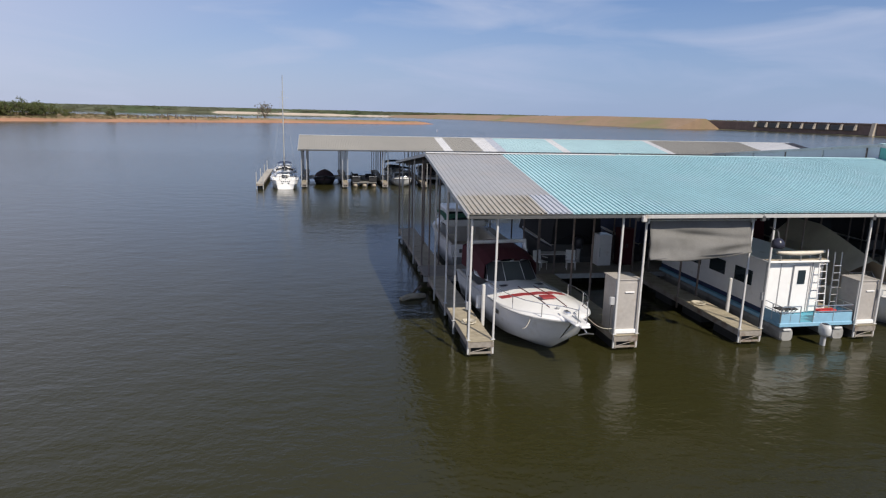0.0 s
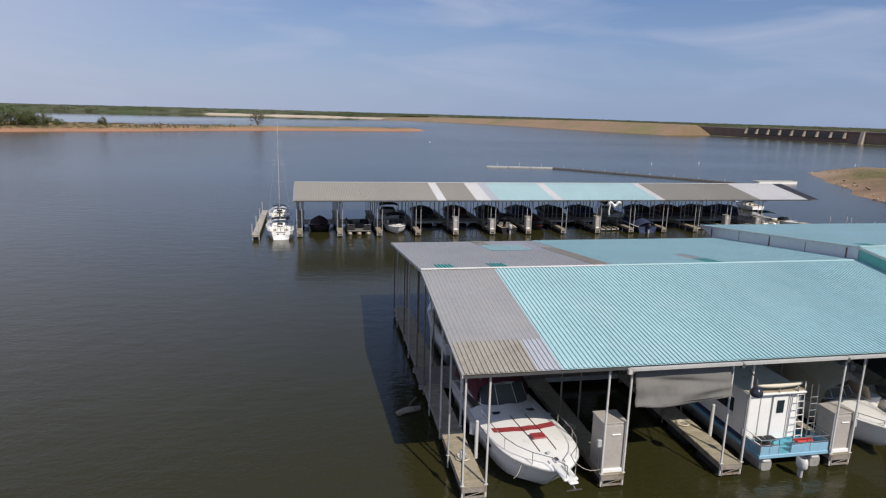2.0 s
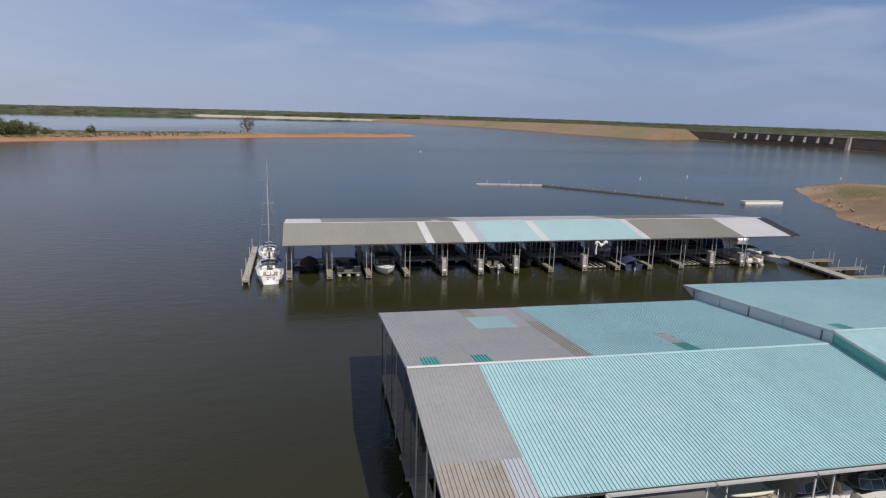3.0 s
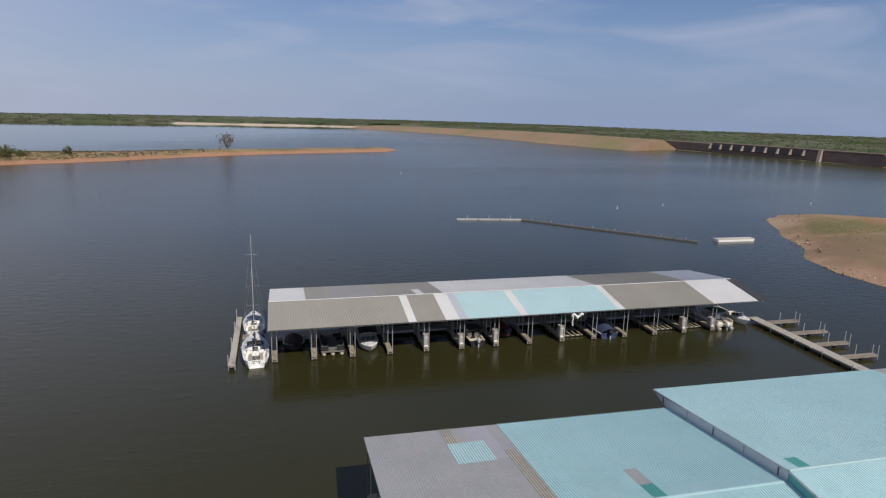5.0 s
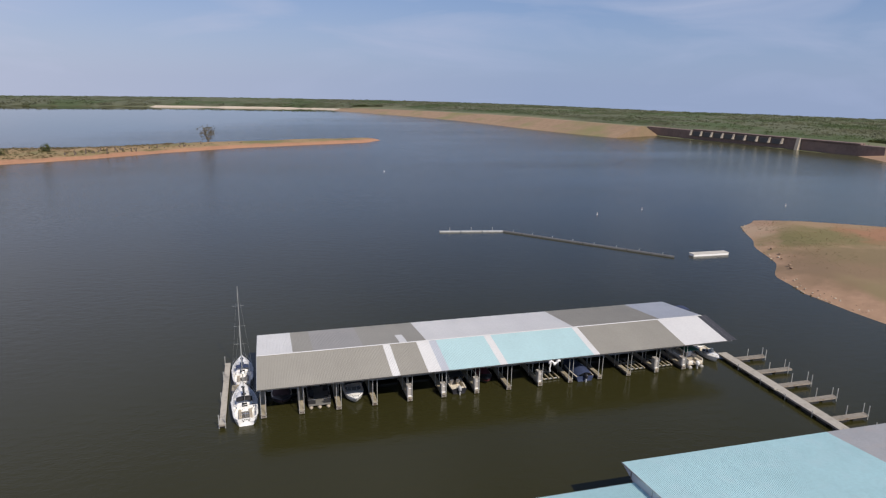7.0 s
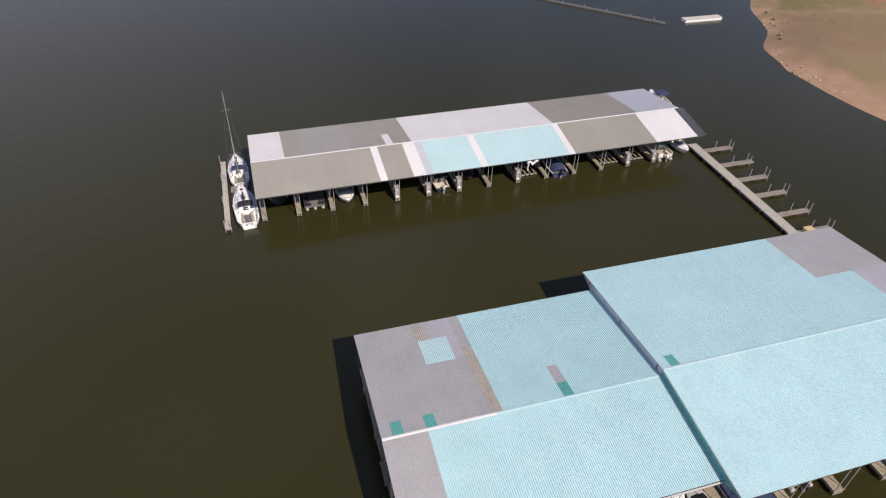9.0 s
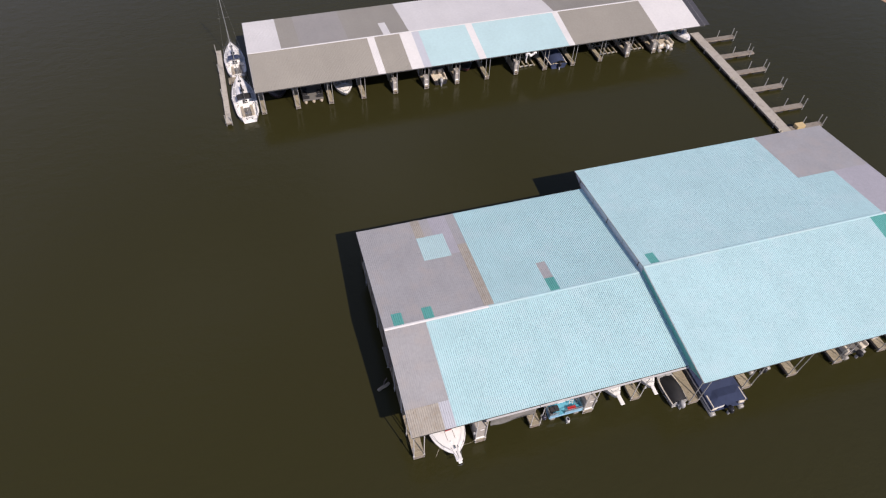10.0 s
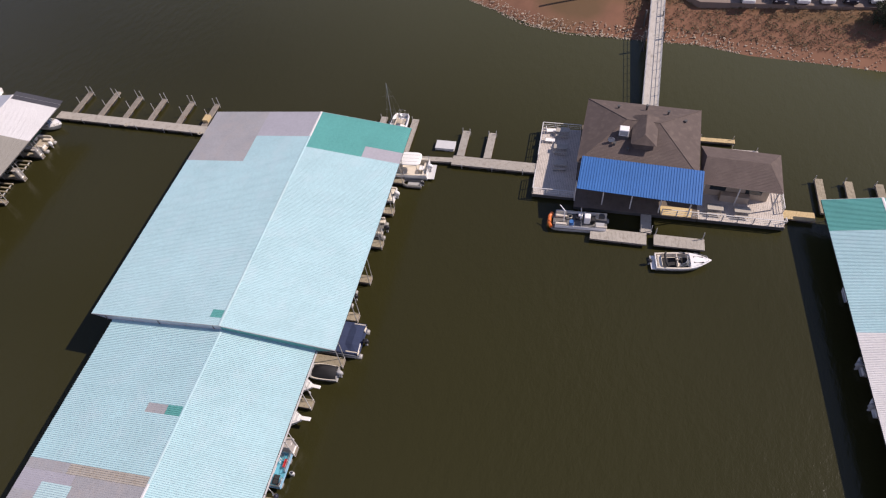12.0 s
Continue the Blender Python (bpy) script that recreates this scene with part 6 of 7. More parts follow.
for y in (-51.9, -55.2, -58.6):
    open_pier(pose(54.2, y + 0.45, 0, 0, 0, -90), 5.6, 0.9, "open finger pier behind the third dock", [(0, 5.4)], False, PLANK, "floating_pier", 0.6)
open_pier(pose(-11.95, 49.3, 0, 0, 0, 1), 17.0, 0.7, "narrow weathered pier beside the sailboats", [(0, 0.2), (0.7, 0.2), (0, 6), (0, 12), (0, 16.8)], False, GREY_PLANK, "floating_pier", 1.0)
open_pier(pose(-11.0, 59.2, 0, 0, 0, -90), 2.1, 1.2, "short tan cross platform between the sailboats", [], False, PLANK, "floating_pier")
open_pier(pose(52.8, -50.7, 0, 0, 0, 0), 4.2, 1.3, "new yellow board bridge to the third dock", [], False, NEW_PLANK, "floating_walkway")

platform = thing("swim_platform", "white floating platform box beside the walkway", "platform")
part("tank", box((1.5, 2.6, 0.5), (60.2, -5.5, 0.22), 0.08), GEL, platform)
part("edge", box((1.56, 2.66, 0.06), (60.2, -5.5, 0.46), 0.02), LIGHT_GEL, platform)
crate = thing("deck_crate", "pale yellow timber crate on the finger pier", "crate")
part("body", box((1.2, 0.8, 0.45), (60.8, 30.1, 0.85), 0.02), NEW_PLANK, crate)
part("lid", box((1.26, 0.86, 0.05), (60.8, 30.1, 1.1), 0.01), NEW_PLANK, crate)


def dock_locker(at, h=1.95, w=0.95, d=0.9, label="tall beige dock locker on the finger end"):
    ob = thing("dock_locker", label, "locker", "dock lockers", at=at)
    body = box((w, d, h), (0, 0, h / 2), 0.02)
    part("body", body, PEDESTAL, ob)
    part("top", box((w + 0.06, d + 0.06, 0.05), (0, 0, h + 0.02), 0.01), PEDESTAL, ob)
    door = part("door", box((w - 0.14, 0.03, h - 0.2), (0, -d / 2 - 0.012, h / 2), 0.008), PEDESTAL, ob)
    part("handle", box((0.36, 0.05, 0.05), (0.05, -d / 2 - 0.05, h * 0.78), 0.01), GEL, door, "white grab handle")
    part("hinge", tube([(-w / 2 + 0.06, -d / 2 - 0.03, 0.3), (-w / 2 + 0.06, -d / 2 - 0.03, 0.5)], 0.02, 5), STEEL, door)
    for x in (-w / 2, w / 2):
        part("corner_trim", box((0.05, 0.05, h), (x, -d / 2, h / 2), 0.005), GREY_GEL, ob)
    part("bumper", box((w, 0.1, 0.16), (0, -d / 2 - 0.06, 0.1), 0.02), GEL, ob, "white bumper strip")
    return ob


def step_box(at, label="white dock box at the slip"):
    ob = thing("dock_box", label, "dock box", "dock boxes", at=at)
    part("body", loft([[(-0.3, -0.3, 0), (0.3, -0.3, 0), (0.3, 0.3, 0), (-0.3, 0.3, 0)], [(-0.36, -0.34, 0.55), (0.36, -0.34, 0.55), (0.36, 0.34, 0.55), (-0.36, 0.34, 0.55)]]), GEL, ob)
    part("lid", box((0.8, 0.76, 0.09), (0, 0, 0.6), 0.03), GEL, ob)
    return ob


dock_locker(pose(6.22, 0.95, 0.62), 2.05, 0.96, 1.0)
dock_locker(pose(16.5, 0.9, 0.62), 1.75, 0.95, 0.9, "tall beige dock locker beside the houseboat")
for k in (4, 5, 6, 8, 12, 13):
    dock_locker(B0 @ pose(0.2 + 4.44 * k + 0.4, 1.5, 0.62), 1.15 if k in (5, 13) else 1.45, 0.62, 0.7, "narrow pale dock locker on a far finger end")
for x, y in ((21.3, 4.0), (36.9, 1.0), (42.1, 0.5), (31.8, 0.5), (47.4, 0.0)):
    step_box(pose(x, y, 0.62))

# shade cloth hung under the eave
tarp = thing("shade_cloth", "sagging grey shade cloth hung under the eave", "shade cloth")
rings = []
for i in range(33):
    u = i / 32
    x = 6.75 + 4.0 * u
    drop = 1.38 + 0.16 * math.sin(u * 3.1) - 0.22 * u
    ring = []
    for j in range(25):
        v = j / 24
        fold = 0.07 * math.sin(8 * u + 9 * v) * v + 0.13 * math.exp(-((v - 0.22 - 0.35 * u) / 0.09) ** 2) * math.sin(math.pi * u) - 0.09 * math.exp(-((v - 0.6 - 0.1 * u) / 0.1) ** 2) * u
        ring.append((x, 0.28 + fold - 0.25 * v, 4.9 - drop * v))
    rings.append(ring)
cloth = loft(rings, closed=False)
r = bmesh.ops.extrude_face_region(cloth, geom=cloth.faces[:])
for v in r["geom"]:
    if isinstance(v, bmesh.types.BMVert):
        v.co.y += 0.01
bmesh.ops.recalc_face_normals(cloth, faces=cloth.faces)
part("cloth", cloth, GREY_TARP, tarp, smooth=True)
part("top_roller", tube([(6.6, 0.24, 4.92), (10.95, 0.24, 4.92)], 0.03, 8), STEEL, tarp, "thin steel roller tube")
part("bottom_batten", tube([(6.75, 0.04, 3.52), (10.75, 0.04, 3.74)], 0.02, 6), DARK_STEEL, tarp)
for x in (6.65, 10.8):
    part("bracket", box((0.1, 0.1, 0.3), (x, 0.24, 4.96), 0.02), STEEL, tarp)

# roof kit on the houseboat
lamp = thing("dock_lamp", "dark dome lamp on an arm at the dock eave", "lamp")
rings = [[(11.2 + r * math.cos(a), -0.75 + r * math.sin(a), z) for a in [k * math.tau / 14 for k in range(14)]] for r, z in ((0.19, 4.06), (0.22, 4.1), (0.23, 4.2), (0.2, 4.31), (0.12, 4.4), (0.03, 4.43))]
part("shade", loft(rings), CAR_DARK, lamp, smooth=True)
part("arm", tube([(11.2, -0.75, 4.42), (11.35, -0.5, 4.6), (11.62, 0.3, 4.62)], 0.025, 6), DARK_STEEL, lamp)
kayak = thing("canvas_roll", "cream rolled canvas lying on the houseboat roof", "canvas roll")
rings = []
for i in range(11):
    s = i / 10
    w = 0.13 * math.sin(math.pi * (0.04 + 0.92 * s)) ** 0.25
    x = 15.1 - 2.15 * s
    rings.append([(x, 1.42 + w * math.cos(a), 3.35 + 0.05 * (2 * s - 1) ** 2 + w * 0.8 * math.sin(a)) for a in [k * math.tau / 10 for k in range(10)]])
part("roll", loft(rings), VINYL, kayak, smooth=True)
rack = thing("roof_rack", "low silver rack on the houseboat roof", "rack")
for x in (13.1, 14.0, 14.9):
    part("crossbar", tube([(x, 1.34, 3.0), (x, 1.34, 3.24), (x, 1.9, 3.24), (x, 1.9, 3.0)], 0.02, 5), ALUMINIUM, rack)


# clutter on the central walkway
def fridge(at):
    ob = thing("refrigerator", "white upright refrigerator on the dock walkway", "refrigerator", at=at)
    part("body", box((0.75, 0.7, 1.7), (0, 0, 0.85), 0.03), GEL, ob)
    d = part("door", box((0.73, 0.05, 1.1), (0, -0.37, 0.6), 0.015), GEL, ob)
    part("handle", box((0.03, 0.04, 0.5), (-0.3, -0.41, 0.75), 0.01), GREY_GEL, d)
    part("freezer_door", box((0.73, 0.05, 0.48), (0, -0.37, 1.43), 0.015), GEL, ob)
    return ob


def deck_chair(at, material, label):
    ob = thing("deck_chair", label, "chair", "dock chairs", at=at)
    part("seat", box((0.5, 0.5, 0.05), (0, 0, 0.42), 0.015), material, ob)
    part("backrest", box((0.5, 0.05, 0.55), (0, 0.26, 0.72), 0.015, Matrix.Rotation(-0.15, 4, "X")), material, ob)
    for x in (-0.22, 0.22):
        for y in (-0.2, 0.2):
            part("leg", tube([(x, y, 0), (x, y, 0.42)], 0.02, 5), material, ob)
        part("armrest", box((0.06, 0.45, 0.03), (x * 1.15, 0.02, 0.63), 0.01), material, ob)
    return ob


def folding_table(at, material, label):
    ob = thing("folding_table", label, "table", at=at)
    part("tabletop", box((1.6, 0.75, 0.05), (0, 0, 0.72), 0.02), material, ob)
    for x in (-0.65, 0.65):
        for y in (-0.28, 0.28):
            part("leg", tube([(x, y, 0), (x, y, 0.7)], 0.018, 5), DARK_STEEL, ob)
    return ob


fridge(pose(10.0, 11.1, 0.62))
deck_chair(pose(6.3, 10.3, 0.62, 0, 0, 20), GEL, "white plastic deck chair on the walkway")
deck_chair(pose(7.9, 10.2, 0.62, 0, 0, -15), GEL, "white plastic deck chair on the walkway")
folding_table(pose(7.1, 10.9, 0.62), GEL, "white folding table on the walkway")
cab = thing("storage_cabinet", "tall dark red storage cabinet on the walkway", "cabinet")
part("body", box((0.8, 0.6, 2.0), (11.25, 11.1, 1.63), 0.02), RED_CANVAS, cab)
for x in (11.06, 11.44):
    d = part("door", box((0.36, 0.03, 1.9), (x, 10.78, 1.63), 0.01), RED_CANVAS, cab)
    part("handle", box((0.03, 0.03, 0.2), (x + (0.14 if x < 11.25 else -0.14), 10.75, 1.7), 0.005), DARK_STEEL, d)
cooler = thing("cooler", "blue picnic cooler on the walkway", "cooler")
part("body", box((0.7, 0.42, 0.4), (5.0, 10.2, 0.82), 0.04), ROYAL, cooler)
part("lid", box((0.74, 0.46, 0.08), (5.0, 10.2, 1.06), 0.03), GEL, cooler)
part("handle", tube([(4.64, 10.2, 0.9), (4.58, 10.2, 0.98), (4.64, 10.2, 1.03)], 0.015, 5), GEL, cooler)
log = thing("drift_log", "half-sunk weathered float beside the dock", "driftwood")
part("log", tube([(-1.35, 7.5, 0.02), (-0.95, 7.65, 0.13), (-0.55, 7.75, 0.12), (-0.2, 8.0, 0.02)], 0.15, 7), PLANK, log)
part("branch", tube([(-0.8, 7.7, 0.1), (-0.6, 8.1, 0.28), (-0.3, 8.35, 0.42)], 0.05, 6), BARK, log)

# empty boat lifts in the far dock
for k in (8, 11, 12):
    lift = thing("boat_lift", "empty tan boat lift frame in a slip", "boat lift", "boat lifts", at=B0 @ pose(0.2 + 4.44 * k + 2.6, 2.0, 0))
    for x in (-1.1, -0.35, 0.35, 1.1):
        part("bunk", box((0.2, 3.0, 0.16), (x, 1.6, 0.34), 0.03), PLANK, lift)
    for y in (0.5, 2.6):
        part("cross_beam", box((2.7, 0.14, 0.14), (0, y, 0.2), 0.01), STEEL, lift)
rigging = thing("furled_awning", "white furled awning bundle hung at the eave", "awning")
rings = []
for i in range(9):
    s = i / 8
    rr = 0.22 + 0.08 * math.sin(i * 2.3)
    rings.append([(29.2 + 1.6 * s, 50.3 + rr * math.cos(a), 3.75 + 0.25 * math.sin(s * 9) + rr * math.sin(a)) for a in [k * math.tau / 8 for k in range(8)]])
part("cloth", loft(rings), GEL, rigging)
part("tail", tube([(29.5, 50.3, 3.7), (29.4, 50.35, 2.9), (29.5, 50.4, 2.4)], 0.09, 6), GEL, rigging)

# ---- marina house ----
deck_z = 0.75
house_deck = thing("house_deck", "wide grey board deck round the marina house", "deck")
# the middle stretch is coloured dark for the shade by the blue awning
for x0, x1, y0, y1, boards in ((52.6, 64.9, -23.2, -18.0, PALE_PLANK), (51.2, 66.0, -37.6, -23.24, SHADED_PLANK), (51.2, 57.2, -47.2, -37.64, PALE_PLANK)):
    bm = bmesh.new()
    n = int((y1 - y0) / 0.2)
    for k in range(n):
        add_box(bm, (x1 - x0, 0.185, 0.05), ((x0 + x1) / 2, y0 + (k + 0.5) * (y1 - y0) / n, deck_z - 0.03 + random.uniform(0, 0.008)))
    tagged(part("decking", bm, boards, house_deck), kind="stuff")
    part("deck_frame", box((x1 - x0 - 0.06, y1 - y0 - 0.06, 0.5), ((x0 + x1) / 2, (y0 + y1) / 2, deck_z - 0.32), 0.02), DARK_STEEL, house_deck)
part("new_deck_patch", box((1.4, 3.6, 0.03), (52.0, -35.2, deck_z + 0.02), 0.005), NEW_PLANK, house_deck, "fresh yellow boards")


def fence_run(points, label):
    ob = thing("deck_railing", label, "railing", "deck railings")
    for (x0, y0), (x1, y1) in zip(points, points[1:]):
        n = max(1, round(math.hypot(x1 - x0, y1 - y0) / 1.6))
        for k in range(n + 1):
            x, y = x0 + (x1 - x0) * k / n, y0 + (y1 - y0) * k / n
            part("post", box((0.1, 0.1, 1.0), (x, y, deck_z + 0.5), 0.01), WHITE_STEEL, ob)
        for z in (0.35, 0.65, 1.0):
            turn = math.atan2(y1 - y0, x1 - x0)
            m = Matrix.Translation(((x0 + x1) / 2, (y0 + y1) / 2, deck_z + z)) @ Matrix.Rotation(turn, 4, "Z")
            part("rail", box((math.hypot(x1 - x0, y1 - y0), 0.05 if z < 0.9 else 0.12, 0.05), (0, 0, 0), 0.008, m), WHITE_STEEL, ob)


fence_run([(58.6, -18.1), (64.8, -18.1), (64.8, -23.1)], "white deck railing round the side terrace")
fence_run([(55.9, -18.1), (52.7, -18.1), (52.7, -23.1)], "white deck railing beside the walkway")
fence_run([(51.3, -33.5), (51.3, -47.1), (51.9, -47.1)], "white deck railing along the fairway side")
fence_run([(53.4, -47.1), (57.1, -47.1)], "white deck railing at the deck end")

house = thing("marina_house", "floating marina house with brown shingle hip roof and blue metal awning", "building")
part("wall", box((10.6, 12.2, 3.9), (60.0, -30.3, deck_z + 1.95), 0.03), SIDING, house)
for y in (-26.0, -29.0, -33.0):
    w = part("window", box((0.06, 1.5, 1.2), (54.68, y, 2.5), 0.01), GLASS, house)
    part("frame", tube([(54.66, y - 0.78, 1.88), (54.66, y + 0.78, 1.88), (54.66, y + 0.78, 3.12), (54.66, y - 0.78, 3.12), (54.66, y - 0.78, 1.88)], 0.04, 4), GEL, w)
d = part("door", box((0.06, 1.0, 2.05), (54.68, -31.2, 1.79), 0.01), GEL, house)
part("door_handle", box((0.06, 0.04, 0.14), (54.63, -30.82, 1.75), 0.01), CHROME, d)
for x in (57.5, 62.5):
    part("window", box((1.5, 0.06, 1.2), (x, -24.18, 2.5), 0.01), GLASS, house)


def shingled(verts, courses, name="roof", parent=house):
    """Courses of shingles on a sloping quad: eave a, b; top c, d."""
    a, b, c, d = [Vector(v) for v in verts]
    bm_ = bmesh.new()
    n = (b - a).cross(d - a).normalized()
    if n.z < 0:
        n = -n
    last = None
    for k in range(courses):
        for f, lift in ((k / courses, 0.03), ((k + 1) / courses, 0.01)):
            row = [bm_.verts.new(a.lerp(d, f) + n * lift), bm_.verts.new(b.lerp(c, f) + n * lift)]
            if last:
                bm_.faces.new((last[0], last[1], row[1], row[0]))
            last = row
    bmesh.ops.recalc_face_normals(bm_, faces=bm_.faces)
    return part(name, bm_, SHINGLE, parent, "brown asphalt shingle slope")


E, T = 4.75, 7.0
X0, X1, Y0, Y1 = 54.4, 66.2, -37.3, -23.3
RX, RA, RB = 60.3, -32.2, -28.4
shingled(((X0, Y1, E), (X0, Y0, E), (RX, RA, T), (RX, RB, T)), 36)
shingled(((X1, Y0, E), (X1, Y1, E), (RX, RB, T), (RX, RA, T)), 36)
shingled(((X0, Y0, E), (X1, Y0, E), (RX + 0.01, RA, T), (RX, RA, T)), 36)
shingled(((X1, Y1, E), (X0, Y1, E), (RX, RB, T), (RX + 0.01, RB, T)), 36)
part("ceiling", box((X1 - X0 - 0.1, Y1 - Y0 - 0.1, 0.08), ((X0 + X1) / 2, (Y0 + Y1) / 2, E - 0.06)), SIDING, house)
for a, b in (((X0, Y1, E), (RX, RB, T)), ((X1, Y1, E), (RX, RB, T)), ((X0, Y0, E), (RX, RA, T)), ((X1, Y0, E), (RX, RA, T)), ((RX, RA, T), (RX, RB, T))):
    part("ridge_cap", tube([Vector(a) + Vector((0, 0, 0.04)), Vector(b) + Vector((0, 0, 0.03))], 0.04, 5), SHINGLE, house)
# raised clerestory along the gangway line, hipped at its west end
part("clerestory_wall", box((4.6, 2.4, 1.5), (59.2, -30.6, 6.05), 0.02), SHINGLE, house)
for eave, ridge in (((56.5, -32.05), (61.7, -32.05)), ((61.7, -29.15), (56.5, -29.15))):
    near, far_end = (57.4, 61.0) if eave[0] < ridge[0] else (61.0, 57.4)
    shingled(((*eave, 6.7), (*ridge, 6.7), (far_end, -30.6, 7.5), (near, -30.6, 7.5)), 9, "clerestory_roof")
shingled(((56.5, -29.15, 6.7), (56.5, -32.05, 6.7), (57.4, -30.61, 7.5), (57.4, -30.59, 7.5)), 9, "clerestory_roof")
shingled(((61.7, -32.05, 6.7), (61.7, -29.15, 6.7), (61.0, -30.59, 7.5), (61.0, -30.61, 7.5)), 9, "clerestory_roof")
# blue metal awning along the fairway side
blue = thing("awning_roof", "bright blue ribbed metal awning roof on posts", "awning")
n = 15
BLUE_SHEET = sheet_mesh(4.6, ROYAL, 3, 0.05)
for k in range(n):
    ob = shared("roof_sheet", BLUE_SHEET, blue)
    ob.location, ob.rotation_euler = (50.5, -37.75 + (k + 1) * 13.9 / n, 4.3), Euler((math.atan2(0.95, 4.5), 0, -math.pi / 2))
    ob.scale = (13.9 / n / SHEET, 1, 1)
part("beam", box((0.14, 13.7, 0.2), (50.8, -30.8, 4.22), 0.01), WHITE_STEEL, blue)
for y in (-36.9, -33.6, -30.3, -27.0, -23.7):
    part("post", box((0.14, 0.14, 3.5), (51.7, y, deck_z + 1.8), 0.01), WHITE_STEEL, blue)
# roof vents and units
unit = thing("rooftop_unit", "white rooftop air unit on the shingle roof", "air unit")
part("body", box((0.9, 1.1, 0.9), (58.4, -28.2, 6.85), 0.04), GEL, unit)
part("base", box((1.1, 1.3, 0.5), (58.4, -28.2, 6.2), 0.02), DARK_STEEL, unit)
part("grille", box((0.02, 0.9, 0.6), (57.94, -28.2, 6.85), 0.0), GREY_GEL, unit)
for x, y, z in ((57.0, -27.3, 5.8), (63.5, -33.2, 6.0), (62.6, -35.3, 5.6), (63.9, -27.2, 5.7), (64.3, -30.6, 5.9), (56.5, -28.9, 5.7)):
    v = thing("roof_vent", "small dark roof vent pipe", "vent", "roof vents")
    part("pipe", tube([(x, y, z - 0.5), (x, y, z + 0.3)], 0.12, 8), DARK_STEEL, v)
    part("cap", tube([(x, y, z + 0.28), (x, y, z + 0.36)], 0.2, 8), DARK_STEEL, v)
sign = thing("roof_dish", "dark satellite dish on the shingle roof", "dish")
rings = [[(57.4 - h, -26.9 + r * math.cos(a), 6.3 + r * math.sin(a)) for a in [k * math.tau / 12 for k in range(12)]] for r, h in ((0.05, 0), (0.3, 0.06), (0.42, 0.16), (0.4, 0.17), (0.28, 0.08), (0.04, 0.02))]
part("dish", loft(rings), GREY_GEL, sign)
part("arm", tube([(57.6, -26.9, 5.5), (57.4, -26.9, 6.3)], 0.04, 6), STEEL, sign)

annex = thing("annex", "low annex with brown hip roof beside the marina house", "building")
part("wall", box((4.2, 7.6, 3.1), (57.9, -41.9, deck_z + 1.55), 0.03), SIDING, annex)
AE, AT = 3.9, 5.3
ax0, ax1, ay0, ay1 = 54.3, 60.7, -46.6, -37.6
RY0, RY1 = -44.9, -38.0
shingled(((ax0, ay1, AE), (ax0, ay0, AE), (57.5, RY0, AT), (57.5, RY1, AT)), 20, "roof", annex)
shingled(((ax1, ay0, AE), (ax1, ay1, AE), (57.5, RY1, AT), (57.5, RY0, AT)), 20, "roof", annex)
shingled(((ax0, ay0, AE), (ax1, ay0, AE), (57.51, RY0, AT), (57.5, RY0, AT)), 20, "roof", annex)
shingled(((ax1, ay1, AE), (ax0, ay1, AE), (57.5, RY1, AT), (57.51, RY1, AT)), 20, "roof", annex)
part("ceiling", box((ax1 - ax0 - 0.1, 8.8, 0.08), ((ax0 + ax1) / 2, -42.1, AE - 0.06)), SIDING, annex)
for y in (-38.2, -42.1, -46.2):
    part("porch_post", box((0.14, 0.14, 3.1), (54.6, y, deck_z + 1.55), 0.01), WHITE_STEEL, annex)
part("counter", box((0.7, 3.2, 1.05), (55.3, -42.0, deck_z + 0.53), 0.02), SIDING, annex, "tan serving counter")
for y in (-40.0, -44.0):
    part("window", box((0.06, 1.8, 1.3), (55.78, y, 2.4), 0.01), GLASS, annex)
open_pier(pose(64.9, -42.7, 0, 0, 0, 0), 4.4, 0.7, "pale narrow float behind the marina house", [(0.7, 0.2), (0.7, 4.2)], False, NEW_PLANK, "floating_walkway", 0.5)
open_pier(pose(62.9, -45.4, 0, 0, 0, 0), 3.4, 0.9, "pale board float behind the annex", [(0.9, 0.2), (0.9, 3.2)], False, PALE_PLANK, "floating_walkway", 0.6)

# the house stands a little askew to its deck
askew = Matrix.Translation((60, -30.3, 0)) @ Matrix.Rotation(radians(-3.2), 4, "Z") @ Matrix.Translation((-60, 30.3, 0))
for ob in bpy.data.objects:
    if ob.parent is None and ob.name.split(".")[0] in ("marina_house", "awning_roof", "rooftop_unit", "roof_vent", "roof_dish", "annex"):
        ob.matrix_basis = askew @ ob.matrix_basis


def picnic_table(at, label="grey picnic table with benches on the deck"):
    ob = thing("picnic_table", label, "table", "picnic tables", at=at)
    part("tabletop", box((1.8, 0.75, 0.06), (0, 0, 0.75), 0.015), GREY_PLANK, ob)
    for y in (-0.72, 0.72):
        part("bench", box((1.8, 0.28, 0.05), (0, y, 0.45), 0.015), GREY_PLANK, ob)
    for x in (-0.65, 0.65):
        part("leg", tube([(x, -0.75, 0), (x, -0.2, 0.72)], 0.04, 4), GREY_PLANK, ob)
        part("leg", tube([(x, 0.75, 0), (x, 0.2, 0.72)], 0.04, 4), GREY_PLANK, ob)
        part("brace", tube([(x, -0.72, 0.42), (x, 0.72, 0.42)], 0.03, 4), GREY_PLANK, ob)
    return ob


